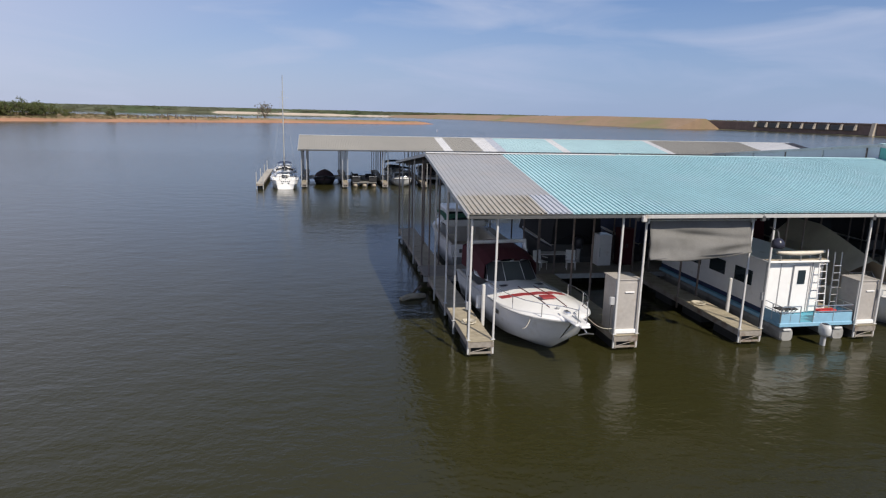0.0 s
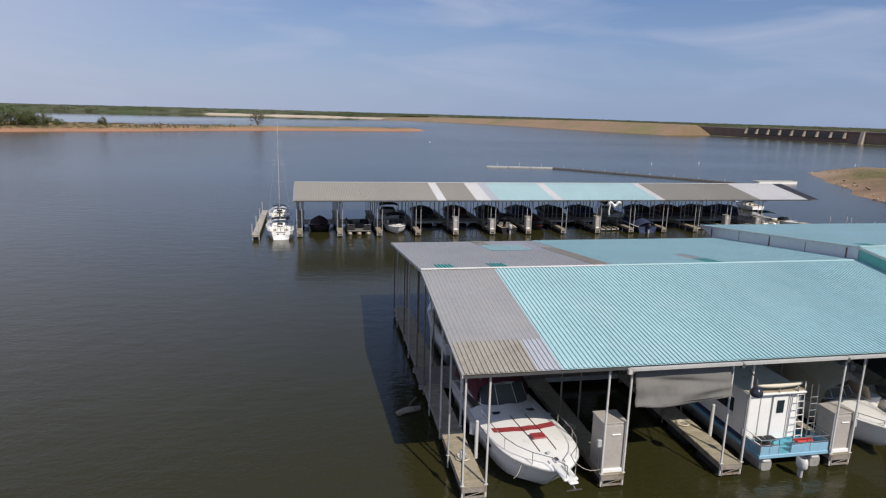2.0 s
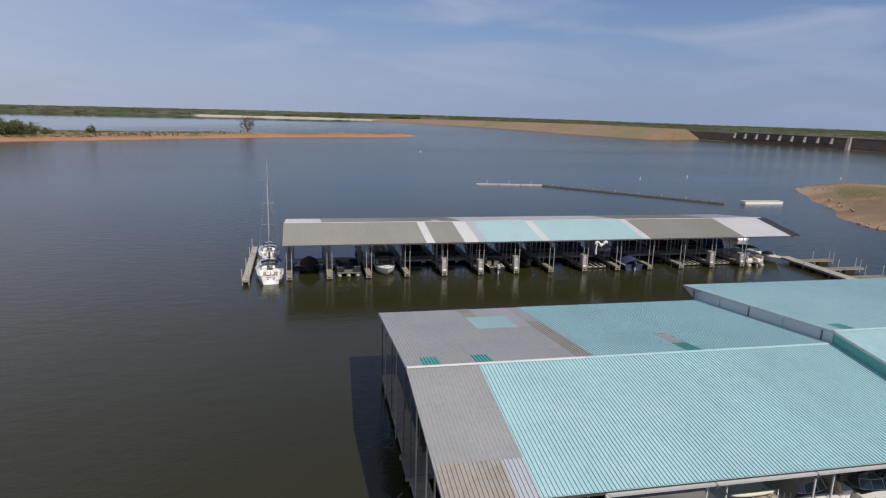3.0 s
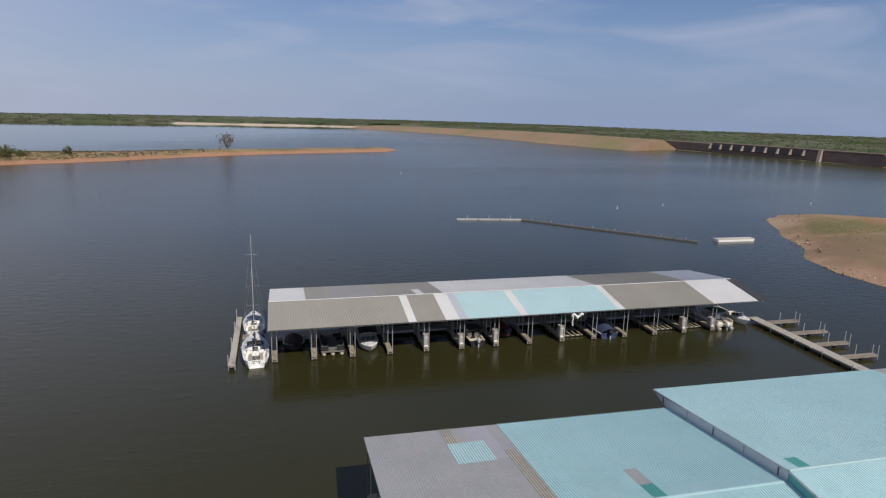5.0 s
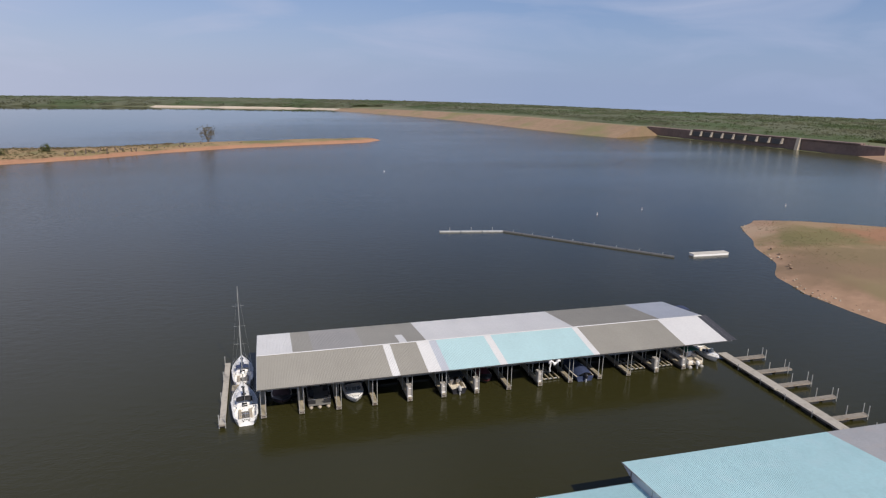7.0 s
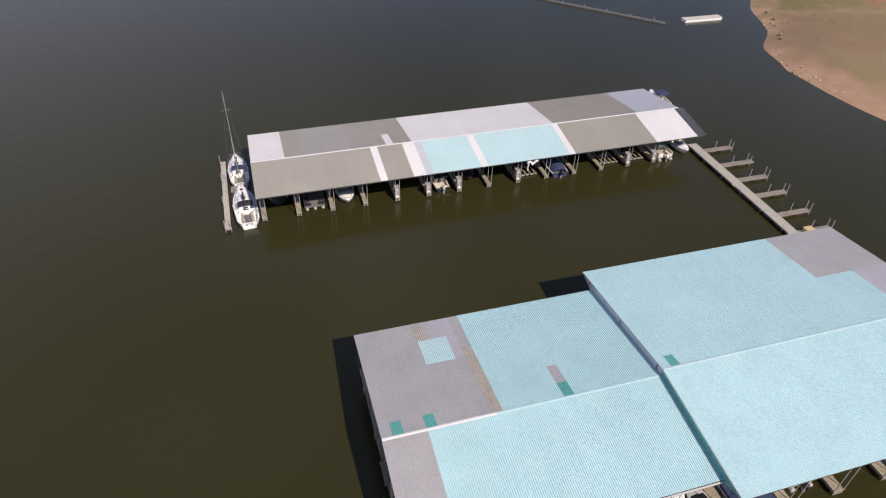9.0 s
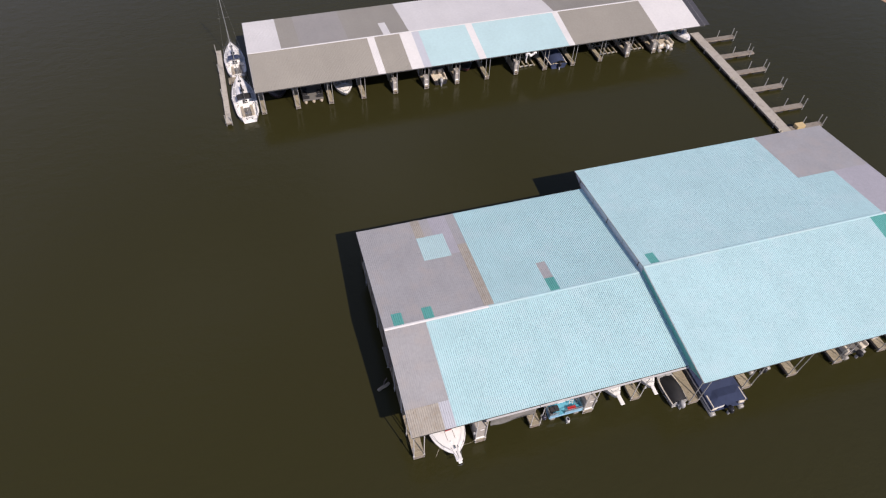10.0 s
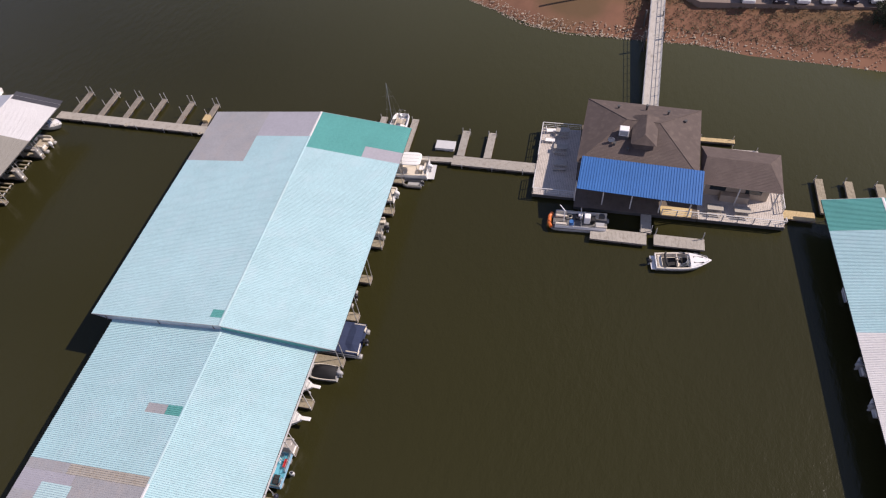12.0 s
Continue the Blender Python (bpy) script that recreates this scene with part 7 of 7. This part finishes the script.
for x, y, r in ((60.6, -20.8, 90), (63.8, -20.8, 90), (57.6, -21.0, 90), (52.6, -39.5, 90), (52.6, -42.5, 90)):
    picnic_table(pose(x, y, deck_z, 0, 0, r))
for k, x in enumerate((62.2, 64.1)):
    ch = thing("lounge_chair", "white lounge chair on the terrace", "chair", "lounge chairs", at=pose(x, -19.3, deck_z, 0, 0, 10 * k))
    part("seat", box((0.6, 1.2, 0.06), (0, 0, 0.33), 0.02), GEL, ch)
    part("backrest", box((0.6, 0.06, 0.6), (0, 0.72, 0.58), 0.02), GEL, ch)
    for lx in (-0.26, 0.26):
        for ly in (-0.5, 0.5):
            part("leg", tube([(lx, ly, 0), (lx, ly, 0.32)], 0.025, 5), GEL, ch)

fuel = open_pier(pose(46.6, -31.9, 0, 0, 0, 0), 6.4, 1.7, "pale board float in front of the marina house", [], False, GREY_PLANK)
open_pier(pose(46.7, -38.3, 0, 0, 0, 0), 5.6, 1.6, "pale board float beside the bowrider", [(1.6, 0.2), (1.6, 5.4)], False, GREY_PLANK)
open_pier(pose(48.4, -31.2, 0, 0, 0, -90), 2.8, 1.2, "short ramp from the deck to the float", [(0, 0.3), (1.2, 0.3)], False, GREY_PLANK)

gang = thing("gangway", "long pale footbridge with steel side rails from the shore", "bridge")
G0, G1 = Vector((66.1, -31.75, 1.1)), Vector((98.6, -32.75, 3.1))
gd = G1 - G0
gm = Matrix.Translation(G0) @ Matrix.Rotation(math.atan2(gd.y, gd.x), 4, "Z") @ Matrix.Rotation(-math.atan2(gd.z, math.hypot(gd.x, gd.y)), 4, "Y")
glen = gd.length
bm = bmesh.new()
for k in range(int(glen / 0.2)):
    add_box(bm, (0.185, 1.9, 0.05), (0.1 + 0.2 * k, 0, random.uniform(0, 0.008)), gm)
tagged(part("decking", bm, CONCRETE, gang), kind="stuff")
for sg in (-1, 1):
    part("girder", box((glen, 0.1, 0.35), (glen / 2, sg * 0.98, -0.12), 0.01, gm), STEEL, gang)
    for z in (0.5, 1.05):
        part("rail", box((glen, 0.05, 0.05), (glen / 2, sg * 1.0, z), 0.0, gm), STEEL, gang)
    for k in range(18):
        part("rail_post", box((0.06, 0.06, 1.1), (glen * (k + 0.5) / 18, sg * 1.0, 0.5), 0.0, gm), STEEL, gang)
for x in (84.5, 90.0):
    for sg in (-1, 1):
        part("pile", tube([(x, -32.2 + sg * 1.3, -1.5), (x, -32.2 + sg * 1.3, 3.4)], 0.16, 8), DARK_STEEL, gang)

# ---- open water ----
breakwater = thing("breakwater", "long dark floating breakwater with pale corner posts", "breakwater")
W = [(38.0, 141.0), (55.3, 138.4), (86.2, 105.5)]
for (x0, y0), (x1, y1) in zip(W, W[1:]):
    n = round(math.hypot(x1 - x0, y1 - y0) / 5.6)
    turn = math.atan2(y1 - y0, x1 - x0)
    for k in range(n):
        f = (k + 0.5) / n
        m = Matrix.Translation((x0 + (x1 - x0) * f, y0 + (y1 - y0) * f, 0)) @ Matrix.Rotation(turn, 4, "Z")
        part("float_section", box((math.hypot(x1 - x0, y1 - y0) / n - 0.15, 0.75, 0.5), (0, 0, 0.05), 0.06, m), STEEL if x0 < 50 else WET_STEEL, breakwater)
        part("walk_board", box((math.hypot(x1 - x0, y1 - y0) / n - 0.1, 0.6, 0.06), (0, 0, 0.33), 0.01, m), STEEL if x0 < 50 else WET_STEEL, breakwater)
        part("post", tube([m @ Vector((0, 0.45, 0.3)), m @ Vector((0, 0.45, 1.2 if x0 < 50 else 0.75))], 0.06, 6), STEEL, breakwater)
barge = thing("float_barge", "long white concrete float beyond the breakwater", "float")
part("hull", box((9.8, 1.9, 0.7), (96.2, 106.2, 0.2), 0.12, None), GEL, barge)
part("kerb", box((9.9, 2.0, 0.1), (96.2, 106.2, 0.53), 0.03), CONCRETE, barge)


def buoy(x, y):
    ob = thing("buoy", "white marker buoy on the water", "buoy", "marker buoys")
    part("float", tube([(x, y, -0.2), (x, y, 0.15)], 0.17, 10), GEL, ob)
    part("pole", tube([(x, y, 0.2), (x, y, 0.75)], 0.06, 8), GEL, ob)
    part("band", tube([(x, y, 0.45), (x, y, 0.55)], 0.07, 8), ORANGE, ob)


for x, y in ((43.6, 260), (92.5, 155), (111.3, 160), (166, 158)):
    buoy(x, y)


# ---- trees and scrub ----
def leaf_cloud(centres, sizes, count, seed, flat=0.75, leaf=(0.16, 0.34)):
    """Many small bent leaf clumps round given centres, as vertex and triangle arrays."""
    r = np.random.RandomState(seed)
    c = np.repeat(np.asarray(centres, float), count, 0)
    s = np.repeat(np.asarray(sizes, float), count)[:, None]
    v = r.normal(size=c.shape)
    v *= s * r.uniform(0.35, 1.0, s.shape) / np.linalg.norm(v, axis=1, keepdims=True)
    c = c + v * (1, 1, flat)
    s = s * r.uniform(*leaf, s.shape)
    a, b = r.normal(size=c.shape), r.normal(size=c.shape)
    a /= np.linalg.norm(a, axis=1, keepdims=True)
    b -= a * (a * b).sum(1, keepdims=True)
    b /= np.linalg.norm(b, axis=1, keepdims=True)
    n = np.cross(a, b) * 0.35
    verts = np.stack([c - a * s, c - b * s * 0.7 + n * s, c + a * s, c + b * s * 0.7 + n * s, c - n * s * 0.8], 1).reshape(-1, 3)
    i = np.arange(len(c))[:, None] * 5
    tris = np.stack([i + k for k in ((0, 1, 4), (1, 2, 4), (2, 3, 4), (3, 0, 4))], 1).reshape(-1, 3)
    return verts, tris


def tree(x, y, z, h, label, seed, bare=False, spread=0.42, leaf=LEAF):
    r = random.Random(seed)
    ob = thing("tree", label, "tree", at=pose(x, y, z))
    bm = bmesh.new()
    add_tube(bm, (0, 0, -0.5), (0, 0, h * 0.3), h * 0.035, 7, h * 0.026)
    tips = []

    def limb(a, way, length, rad, depth):
        b = a + way * length
        add_tube(bm, a, b, rad, 5, rad * 0.62)
        if depth == 0:
            tips.append(b)
            return
        for _ in range(3 if depth > 1 else 2):
            w = (way + Vector((r.uniform(-0.8, 0.8), r.uniform(-0.8, 0.8), r.uniform(-0.15, 0.6)))).normalized()
            limb(b, w, length * r.uniform(0.6, 0.8), rad * 0.6, depth - 1)

    for k in range(6):
        a = k * math.tau / 6 + r.uniform(-0.3, 0.3)
        limb(Vector((0, 0, h * (0.14 + 0.03 * k))), Vector((math.cos(a) * spread * 1.5, math.sin(a) * spread * 1.5, 0.9)).normalized(), h * r.uniform(0.2, 0.27), h * 0.018, 3)
    part("trunk", bm, BARK, ob)
    ball = []
    while len(ball) < (150 if bare else 110):
        v = Vector((r.uniform(-1, 1), r.uniform(-1, 1), r.uniform(-1, 1)))
        if v.length < 1 and (not bare or v.length > 0.35):
            lump = 1 + 0.22 * math.sin(3 * math.atan2(v.y, v.x) + seed) + 0.12 * math.sin(5 * v.z + seed)
            ball.append((v.x * h * spread * lump, v.y * h * spread * lump, h * 0.56 + v.z * h * 0.4 * lump))
    verts, faces = leaf_cloud(ball, [h * (0.06 if bare else 0.13)] * len(ball), 16 if bare else 12, seed)
    me = many("crown", verts, faces, TWIG if bare else leaf)
    crown = new("crown", me)
    crown.parent = ob
    return ob


tree(-41.2, 391.0, 1.0, 11.0, "round half-bare tree alone on the spit", 5, True, 0.45)
for k, (x, y, h) in enumerate(((-147, 304, 9.5), (-142, 309, 10.5), (-137, 313, 9), (-152, 308, 9), (-132, 317, 8), (-150, 300, 8.5), (-140, 318, 9.5), (-160, 306, 10), (-168, 300, 9), (-180, 292, 11), (-200, 285, 9), (-128, 322, 5.5))):
    tree(x, y, 0.7, h * 0.88, "dense green shoreline tree on the spit", 20 + k, False, 0.5)
tree(-112, 335, 0.9, 5.2, "small bushy tree on the spit", 60, False, 0.5)
r = np.random.RandomState(4)
px, py = r.uniform(-330, 62, 26000), r.uniform(180, 425, 26000)
deep = inside_distance(px, py, SPIT)
keep = (deep > 5.5) & (r.rand(26000) < np.where(px > 38, 0.5, np.interp(px, (-170, -60, -35), (1.0, 0.5, 0.06))))
px, py, deep = px[keep][:7000], py[keep][:7000], deep[keep][:7000]
centres = np.stack([px, py, np.interp(deep, *zip(*SPIT_RISE)) + 0.1 + 0.3 * r.rand(len(px))], 1)
sizes = r.uniform(0.35, 1.0, len(px)) * np.where(px < -50, 1.5, 0.8)
SCRUB = mat("brown_green_scrub", (0.20, 0.175, 0.085), 0.9, 0.0, 0.4, 0.04, 0.3, 0.0, (0.25, 0.175, 0.09), (0.5, 0.62))
rounded(SCRUB, 0.9)
let_light_through(SCRUB, 0.4)
v, f = leaf_cloud(centres, sizes, 9, 9, 0.3, (0.15, 0.3))
tagged(new("scrub", many("scrub", v, f, SCRUB)), "low green and brown scrub on the spit", "scrub", kind="stuff")
bm = bmesh.new()
for k in range(46):
    f = r.rand()
    a, b = SPIT[4 + int(f * 3.99)], SPIT[5 + int(f * 3.99)]
    u = r.rand()
    x, y = a[0] + (b[0] - a[0]) * u + r.uniform(-2, 3), a[1] + (b[1] - a[1]) * u + r.uniform(9, 19)
    h = 0.7 + 2.0 * r.rand() ** 2
    add_tube(bm, (x, y, 0.6), (x + r.uniform(-0.3, 0.3), y, 1.3 + h), r.uniform(0.25, 0.65), 6, 0.3)
tagged(part("stump", bm, BARK), "dark dead stumps along the spit shore", "stump", kind="stuff")

# far woods round the lake
a, dist = r.uniform(-0.75, 1.25, 90000), 380 * 4.0 ** r.uniform(0, 1, 90000)
px, py = dist * np.sin(a), dist * np.cos(a) - 20
q = inside_distance(px, py, FAR)
beside = (px > 112) & (px < 420) & (py > 270) & (py < 930)
keep = (q > np.where(beside, 75, np.where(px < -165, 6, 18))) & (far_drop(px, py) < 10) & (r.rand(90000) < np.where(waves(px, py, 60.0, 2) > -0.5, 1.0, 0.25))
px, py, q, beside = [u[keep][:15000] for u in (px, py, q, beside)]
sizes = r.uniform(3.8, 5.0, len(px)) * np.where(beside & (q < 120), 0.65, np.where(px < 60, 1.3, 1.0))
centres = np.stack([px, py, np.interp(q, *zip(*FAR_RISE)) - far_drop(px, py) + 2.3], 1)
v, f = leaf_cloud(centres, sizes, 14, 31, 0.3, (0.09, 0.2))
# the closed canopy between the crowns
ga, gd = np.meshgrid(np.linspace(-0.75, 1.25, 800), 380 * 4.0 ** np.linspace(0, 1, 170))
gx, gy = gd * np.sin(ga), gd * np.cos(ga) - 20
q = inside_distance(gx, gy, FAR)
edge = np.where((gx > 112) & (gx < 420) & (gy > 270) & (gy < 930), 75, np.where(gx < -165, 4, 18))
tall = np.where((edge > 20) & (q < 120), 2.2, np.where(gx < 60, 3.9, 3.1)) * np.clip((q - edge + 4) / 26, 0.05, 1)
gz = np.interp(q, *zip(*FAR_RISE)) - far_drop(gx, gy) + tall * (0.86 + 0.14 * waves(gx, gy, 7.0, 3) + r.uniform(-0.16, 0.16, gx.shape)) - 0.3
index = np.arange(gx.size).reshape(gx.shape)
quad = np.stack([index[:-1, :-1], index[1:, :-1], index[1:, 1:], index[:-1, 1:]], -1).reshape(-1, 4)
quad = quad[((q > edge - 4) & (far_drop(gx, gy) < 10)).ravel()[quad].all(1)]
f = np.concatenate([f, quad[:, (0, 2, 1)] + len(v), quad[:, (0, 3, 2)] + len(v)])
v = np.concatenate([v, np.stack([gx.ravel(), gy.ravel(), gz.ravel()], 1)])
tagged(new("woods", many("woods", v, f, WOODS)), "far spring-green woods round the lake", "woods", kind="stuff")

# ---- shore and car park ----
lot = [(94.2, -39), (95.2, -90), (140, -90), (140, -10), (122, -10), (103, -28)]
bm = bmesh.new()
vs = [bm.verts.new((x, y, 2.62)) for x, y in lot]
bm.faces.new(vs)
ex = bmesh.ops.extrude_face_region(bm, geom=bm.faces[:])
for q in ex["geom"]:
    if isinstance(q, bmesh.types.BMVert):
        q.co.z = 1.6
bmesh.ops.recalc_face_normals(bm, faces=bm.faces)
tagged(part("road", bm, ASPHALT), "worn pale asphalt car park above the shore", "car park", kind="structure")


def car(at, paint, label, kind_="suv", L=4.7, W=1.85, H=1.7):
    ob = thing("car" if kind_ != "pickup" else "pickup_truck", label, "car", "parked cars", at=at)
    low = box((W, L, 0.62), (0, 0, 0.68), 0.1)
    part("body", low, paint, ob)
    if kind_ == "pickup":
        y0, y1 = -0.35, 1.15
        part("bed", box((W - 0.12, 1.7, 0.3), (0, -1.35, 1.1), 0.03), paint, ob)
    else:
        y0, y1 = -L / 2 + 0.15, L * 0.2
    rings = [[(-W * 0.46, y0, 0.98), (W * 0.46, y0, 0.98), (W * 0.46, y1 + 0.55, 0.98), (-W * 0.46, y1 + 0.55, 0.98)],
             [(-W * 0.40, y0 + 0.2, H), (W * 0.40, y0 + 0.2, H), (W * 0.40, y1 - 0.1, H), (-W * 0.40, y1 - 0.1, H)]]
    part("window_band", loft(rings), GLASS, ob)
    part("roof", box((W * 0.82, y1 - y0 - 0.25, 0.08), (0, (y0 + y1) / 2 + 0.05, H + 0.02), 0.03), paint, ob)
    for x in (-W * 0.43, W * 0.43):
        for y in (y0 + 0.12, (y0 + y1) / 2, y1 + 0.25):
            part("pillar", tube([(x, y, 0.98), (x * 0.94, y + (0.1 if y < y1 else -0.33), H)], 0.04, 4), paint, ob)
    for x in (-W / 2 + 0.08, W / 2 - 0.08):
        for y in (-L * 0.31, L * 0.32):
            wheel = part("wheel", tube([(x - 0.11, y, 0.36), (x + 0.11, y, 0.36)], 0.36, 14), RUBBER, ob)
            part("rim", tube([(x - 0.12, y, 0.36), (x + 0.12, y, 0.36)], 0.2, 10), ALUMINIUM, wheel)
    for x in (-W * 0.35, W * 0.35):
        part("headlight", box((0.3, 0.05, 0.15), (x, L / 2, 0.8), 0.02), GEL, ob)
        part("tail_light", box((0.2, 0.05, 0.2), (x, -L / 2, 0.85), 0.02), RED_PAINT, ob)
    return ob


lot_z = 2.62
car(pose(105.5, -26.2, 2.6, 0, 0, 195), CAR_RED, "red estate car parked on bare soil")
car(pose(109.5, -23.0, 2.62, 0, 0, 190), CAR_DARK, "dark car parked near the shore")
car(pose(110.5, -36.0, lot_z, 0, 0, 10), CAR_RED, "red car parked on the asphalt")
car(pose(101.5, -35.5, lot_z, 0, 0, 175), CAR_WHITE, "white pickup with a camper top", "suv", 5.4, 1.95, 1.85)
for k, (y, paint, text) in enumerate(((-47.0, CAR_WHITE, "white pickup parked facing the lake"), (-51.5, CAR_DARK, "dark car parked facing the lake"), (-54.8, CAR_WHITE, "white car parked facing the lake"), (-58.2, CAR_WHITE, "white car parked facing the lake"), (-61.6, CAR_DARK, "dark pickup parked facing the lake"), (-65.0, CAR_WHITE, "white car parked facing the lake"))):
    car(pose(95.9 - 0.08 * (y + 47), y + 1.2, lot_z, 0, 0, 90 + 4 * math.sin(k * 3)), paint, text, "pickup" if k in (0, 4) else "suv")
for k, (x, y) in enumerate(((91.2, -64.0), (90.6, -66.5), (92.0, -68.5), (92.8, -65.5))):
    tree(x, y, 1.4, 4.2 + 0.6 * (k % 2), "dark cedar bush on the bank", 80 + k, False, 0.35, CEDAR)
for a, b in (((94.5, -16.0), (97.5, -27.5)), ((98.5, -18.0), (99.5, -29.0)), ((99.0, -12.0), (104.0, -20.0))):
    lg = thing("log_barrier", "weathered log barrier on the bank", "log", "log barriers")
    part("log", tube([(*a, 2.45), (*b, 2.6)], 0.2, 8), PLANK, lg)
rr = random.Random(3)
shoreline = [(137, 139), (127, 133), (121, 124), (114, 112), (107, 97), (99, 87), (95.5, 77), (96.5, 66), (98.6, 55), (99.8, 42), (99.0, 29), (100.4, 19), (97.6, 1), (93.8, -6), (89.6, -12), (87.6, -19), (87.0, -29), (86.5, -39), (85, -45), (82.5, -64)]
bank = thing("riprap", "broken riprap rocks along the water's edge", "rocks")
ROCKS = []
for k in range(6):
    bm = bmesh.new()
    bmesh.ops.create_icosphere(bm, subdivisions=1, radius=0.5)
    for q in bm.verts:
        q.co *= rr.uniform(0.7, 1.25)
        q.co.z *= 0.6
    ROCKS.append(mesh_of("rock", bm, ROCK if k < 2 else PALE_ROCK))
for k in range(300):
    i = rr.choice((1, 3, 5, 6, 7, 13, 14, 14, 14, 14, 15, 15, 15, 15, 15, 16, 16, 17, 18, 18))
    (xa, ya), (xb, yb) = shoreline[i], shoreline[i + 1]
    u = rr.random()
    d = 0.2 + 2.6 * rr.random() ** 1.6
    x, y = xa + (xb - xa) * u + d, ya + (yb - ya) * u + d * 0.2
    ob = shared("rock", ROCKS[k % 6], bank, (x, y, 0.22 * d + 0.05), rr.uniform(0, 6))
    s = rr.uniform(0.16, 0.38) if i > 11 else rr.uniform(0.2, 0.55)
    ob.scale = (s, s * rr.uniform(0.7, 1.2), s)
# small stones between the rocks
r = np.random.RandomState(6)
spots = []
for (xa, ya), (xb, yb) in zip(shoreline[12:], shoreline[13:]):
    for u, d in zip(r.rand(190), 0.1 + 3.2 * r.rand(190) ** 1.8):
        spots.append((xa + (xb - xa) * u + d, ya + (yb - ya) * u + 0.2 * d, 0.22 * d))
c = np.array(spots)
size = r.uniform(0.05, 0.17, (len(c), 1, 1))
corners = np.array(((1, 0, 0), (0, 1, 0), (-1, 0, 0), (0, -1, 0), (0, 0, 0.7), (0, 0, -0.7))) * r.uniform(0.6, 1.3, (len(c), 6, 1))
tri = np.array(((0, 1, 4), (1, 2, 4), (2, 3, 4), (3, 0, 4), (1, 0, 5), (2, 1, 5), (3, 2, 5), (0, 3, 5)))
tagged(new("pebbles", many("pebbles", (c[:, None] + corners * size).reshape(-1, 3), (np.arange(len(c))[:, None, None] * 6 + tri).reshape(-1, 3), PALE_ROCK)), "pale loose stones along the bank", "stones", kind="stuff")
r = np.random.RandomState(8)
px, py = r.uniform(84, 101, 9000), r.uniform(-72, -28, 9000)
q = inside_distance(px, py, EAST)
keep = q > 2.5
px, py, q = px[keep][:4200], py[keep][:4200], q[keep][:4200]
centres = np.stack([px, py, np.interp(q, *zip(*EAST_RISE)) + 0.1], 1)
sizes = r.uniform(0.12, 0.42, len(px))
v, f = leaf_cloud(centres, sizes, 7, 77, 0.5)
tagged(new("dry_weeds", many("dry_weeds", v, f, mat("dry_weed", (0.20, 0.145, 0.09), 0.95, 0, 2.0, 0.2, 0.3, 0, (0.12, 0.11, 0.06), (0.45, 0.6)))), "dry brown weeds on the bank", "weeds", kind="stuff")

# tufts on the bare peninsula
r = np.random.RandomState(18)
px, py = r.uniform(94, 240, 60000), r.uniform(20, 145, 60000)
q = inside_distance(px, py, EAST)
keep = (q > 3.0) & (r.rand(60000) < np.clip(0.25 + 0.6 * waves(px, py, 9.0, 5), 0.02, 1))
px, py, q = px[keep][:6500], py[keep][:6500], q[keep][:6500]
centres = np.stack([px, py, np.interp(q, *zip(*EAST_RISE)) + 0.1], 1)
v, f = leaf_cloud(centres, r.uniform(0.12, 0.34, len(px)), 5, 78, 0.4)
tagged(new("grass_tufts", many("grass_tufts", v, f, mat("straw_tufts", (0.29, 0.205, 0.115), 0.95, 0, 2.0, 0.05, 0.3, 0, (0.14, 0.14, 0.06), (0.5, 0.62)))), "straw and green grass tufts on the bare peninsula", "grass", kind="stuff")
for k, (x, y, n) in enumerate(((113.5, 105.5, 0.5), (112.0, 101.0, 0.45), (105.0, 90.0, 0.55), (106.5, 92.0, 0.45))):
    ob = thing("boulder", "dark boulder on the peninsula shore", "rock", "shore boulders", at=pose(x, y, 0.9, 0, 0, 40 * k))
    bm = bmesh.new()
    bmesh.ops.create_icosphere(bm, subdivisions=2, radius=n * 0.7)
    for w in bm.verts:
        w.co *= rr.uniform(0.85, 1.12)
        w.co.z *= 0.7
    part("stone", bm, ROCK, ob)

# small fittings along the near finger ends
for x, y in ((0.2, 0.3), (5.6, 0.3), (11.8, 0.3), (17.0, 0.3), (21.9, 0.3)):
    ob = thing("power_pedestal", "small grey power box on a dock post", "power box", "dock power boxes", at=pose(x, y + 0.12, 1.9))
    part("case", box((0.18, 0.14, 0.3), (0, 0, 0), 0.02), GREY_GEL, ob)
    part("conduit", tube([(0, 0.02, -1.2), (0, 0.02, -0.15)], 0.02, 6), DARK_STEEL, ob)
for k, (x, y) in enumerate(((0.65, 2.2), (5.9, 4.0), (11.2, 3.6), (16.5, 4.2), (57.9, 30.0), (58.2, 42.0))):
    hose = thing("coiled_hose", "coiled pale rope lying on the dock boards", "rope", "dock ropes", at=pose(x, y, 0.64))
    part("coil", tube([((0.16 + 0.004 * q) * math.cos(q * 0.7), (0.16 + 0.004 * q) * math.sin(q * 0.7), 0.012 + 0.0012 * q) for q in range(40)], 0.013, 5), ROPE, hose)
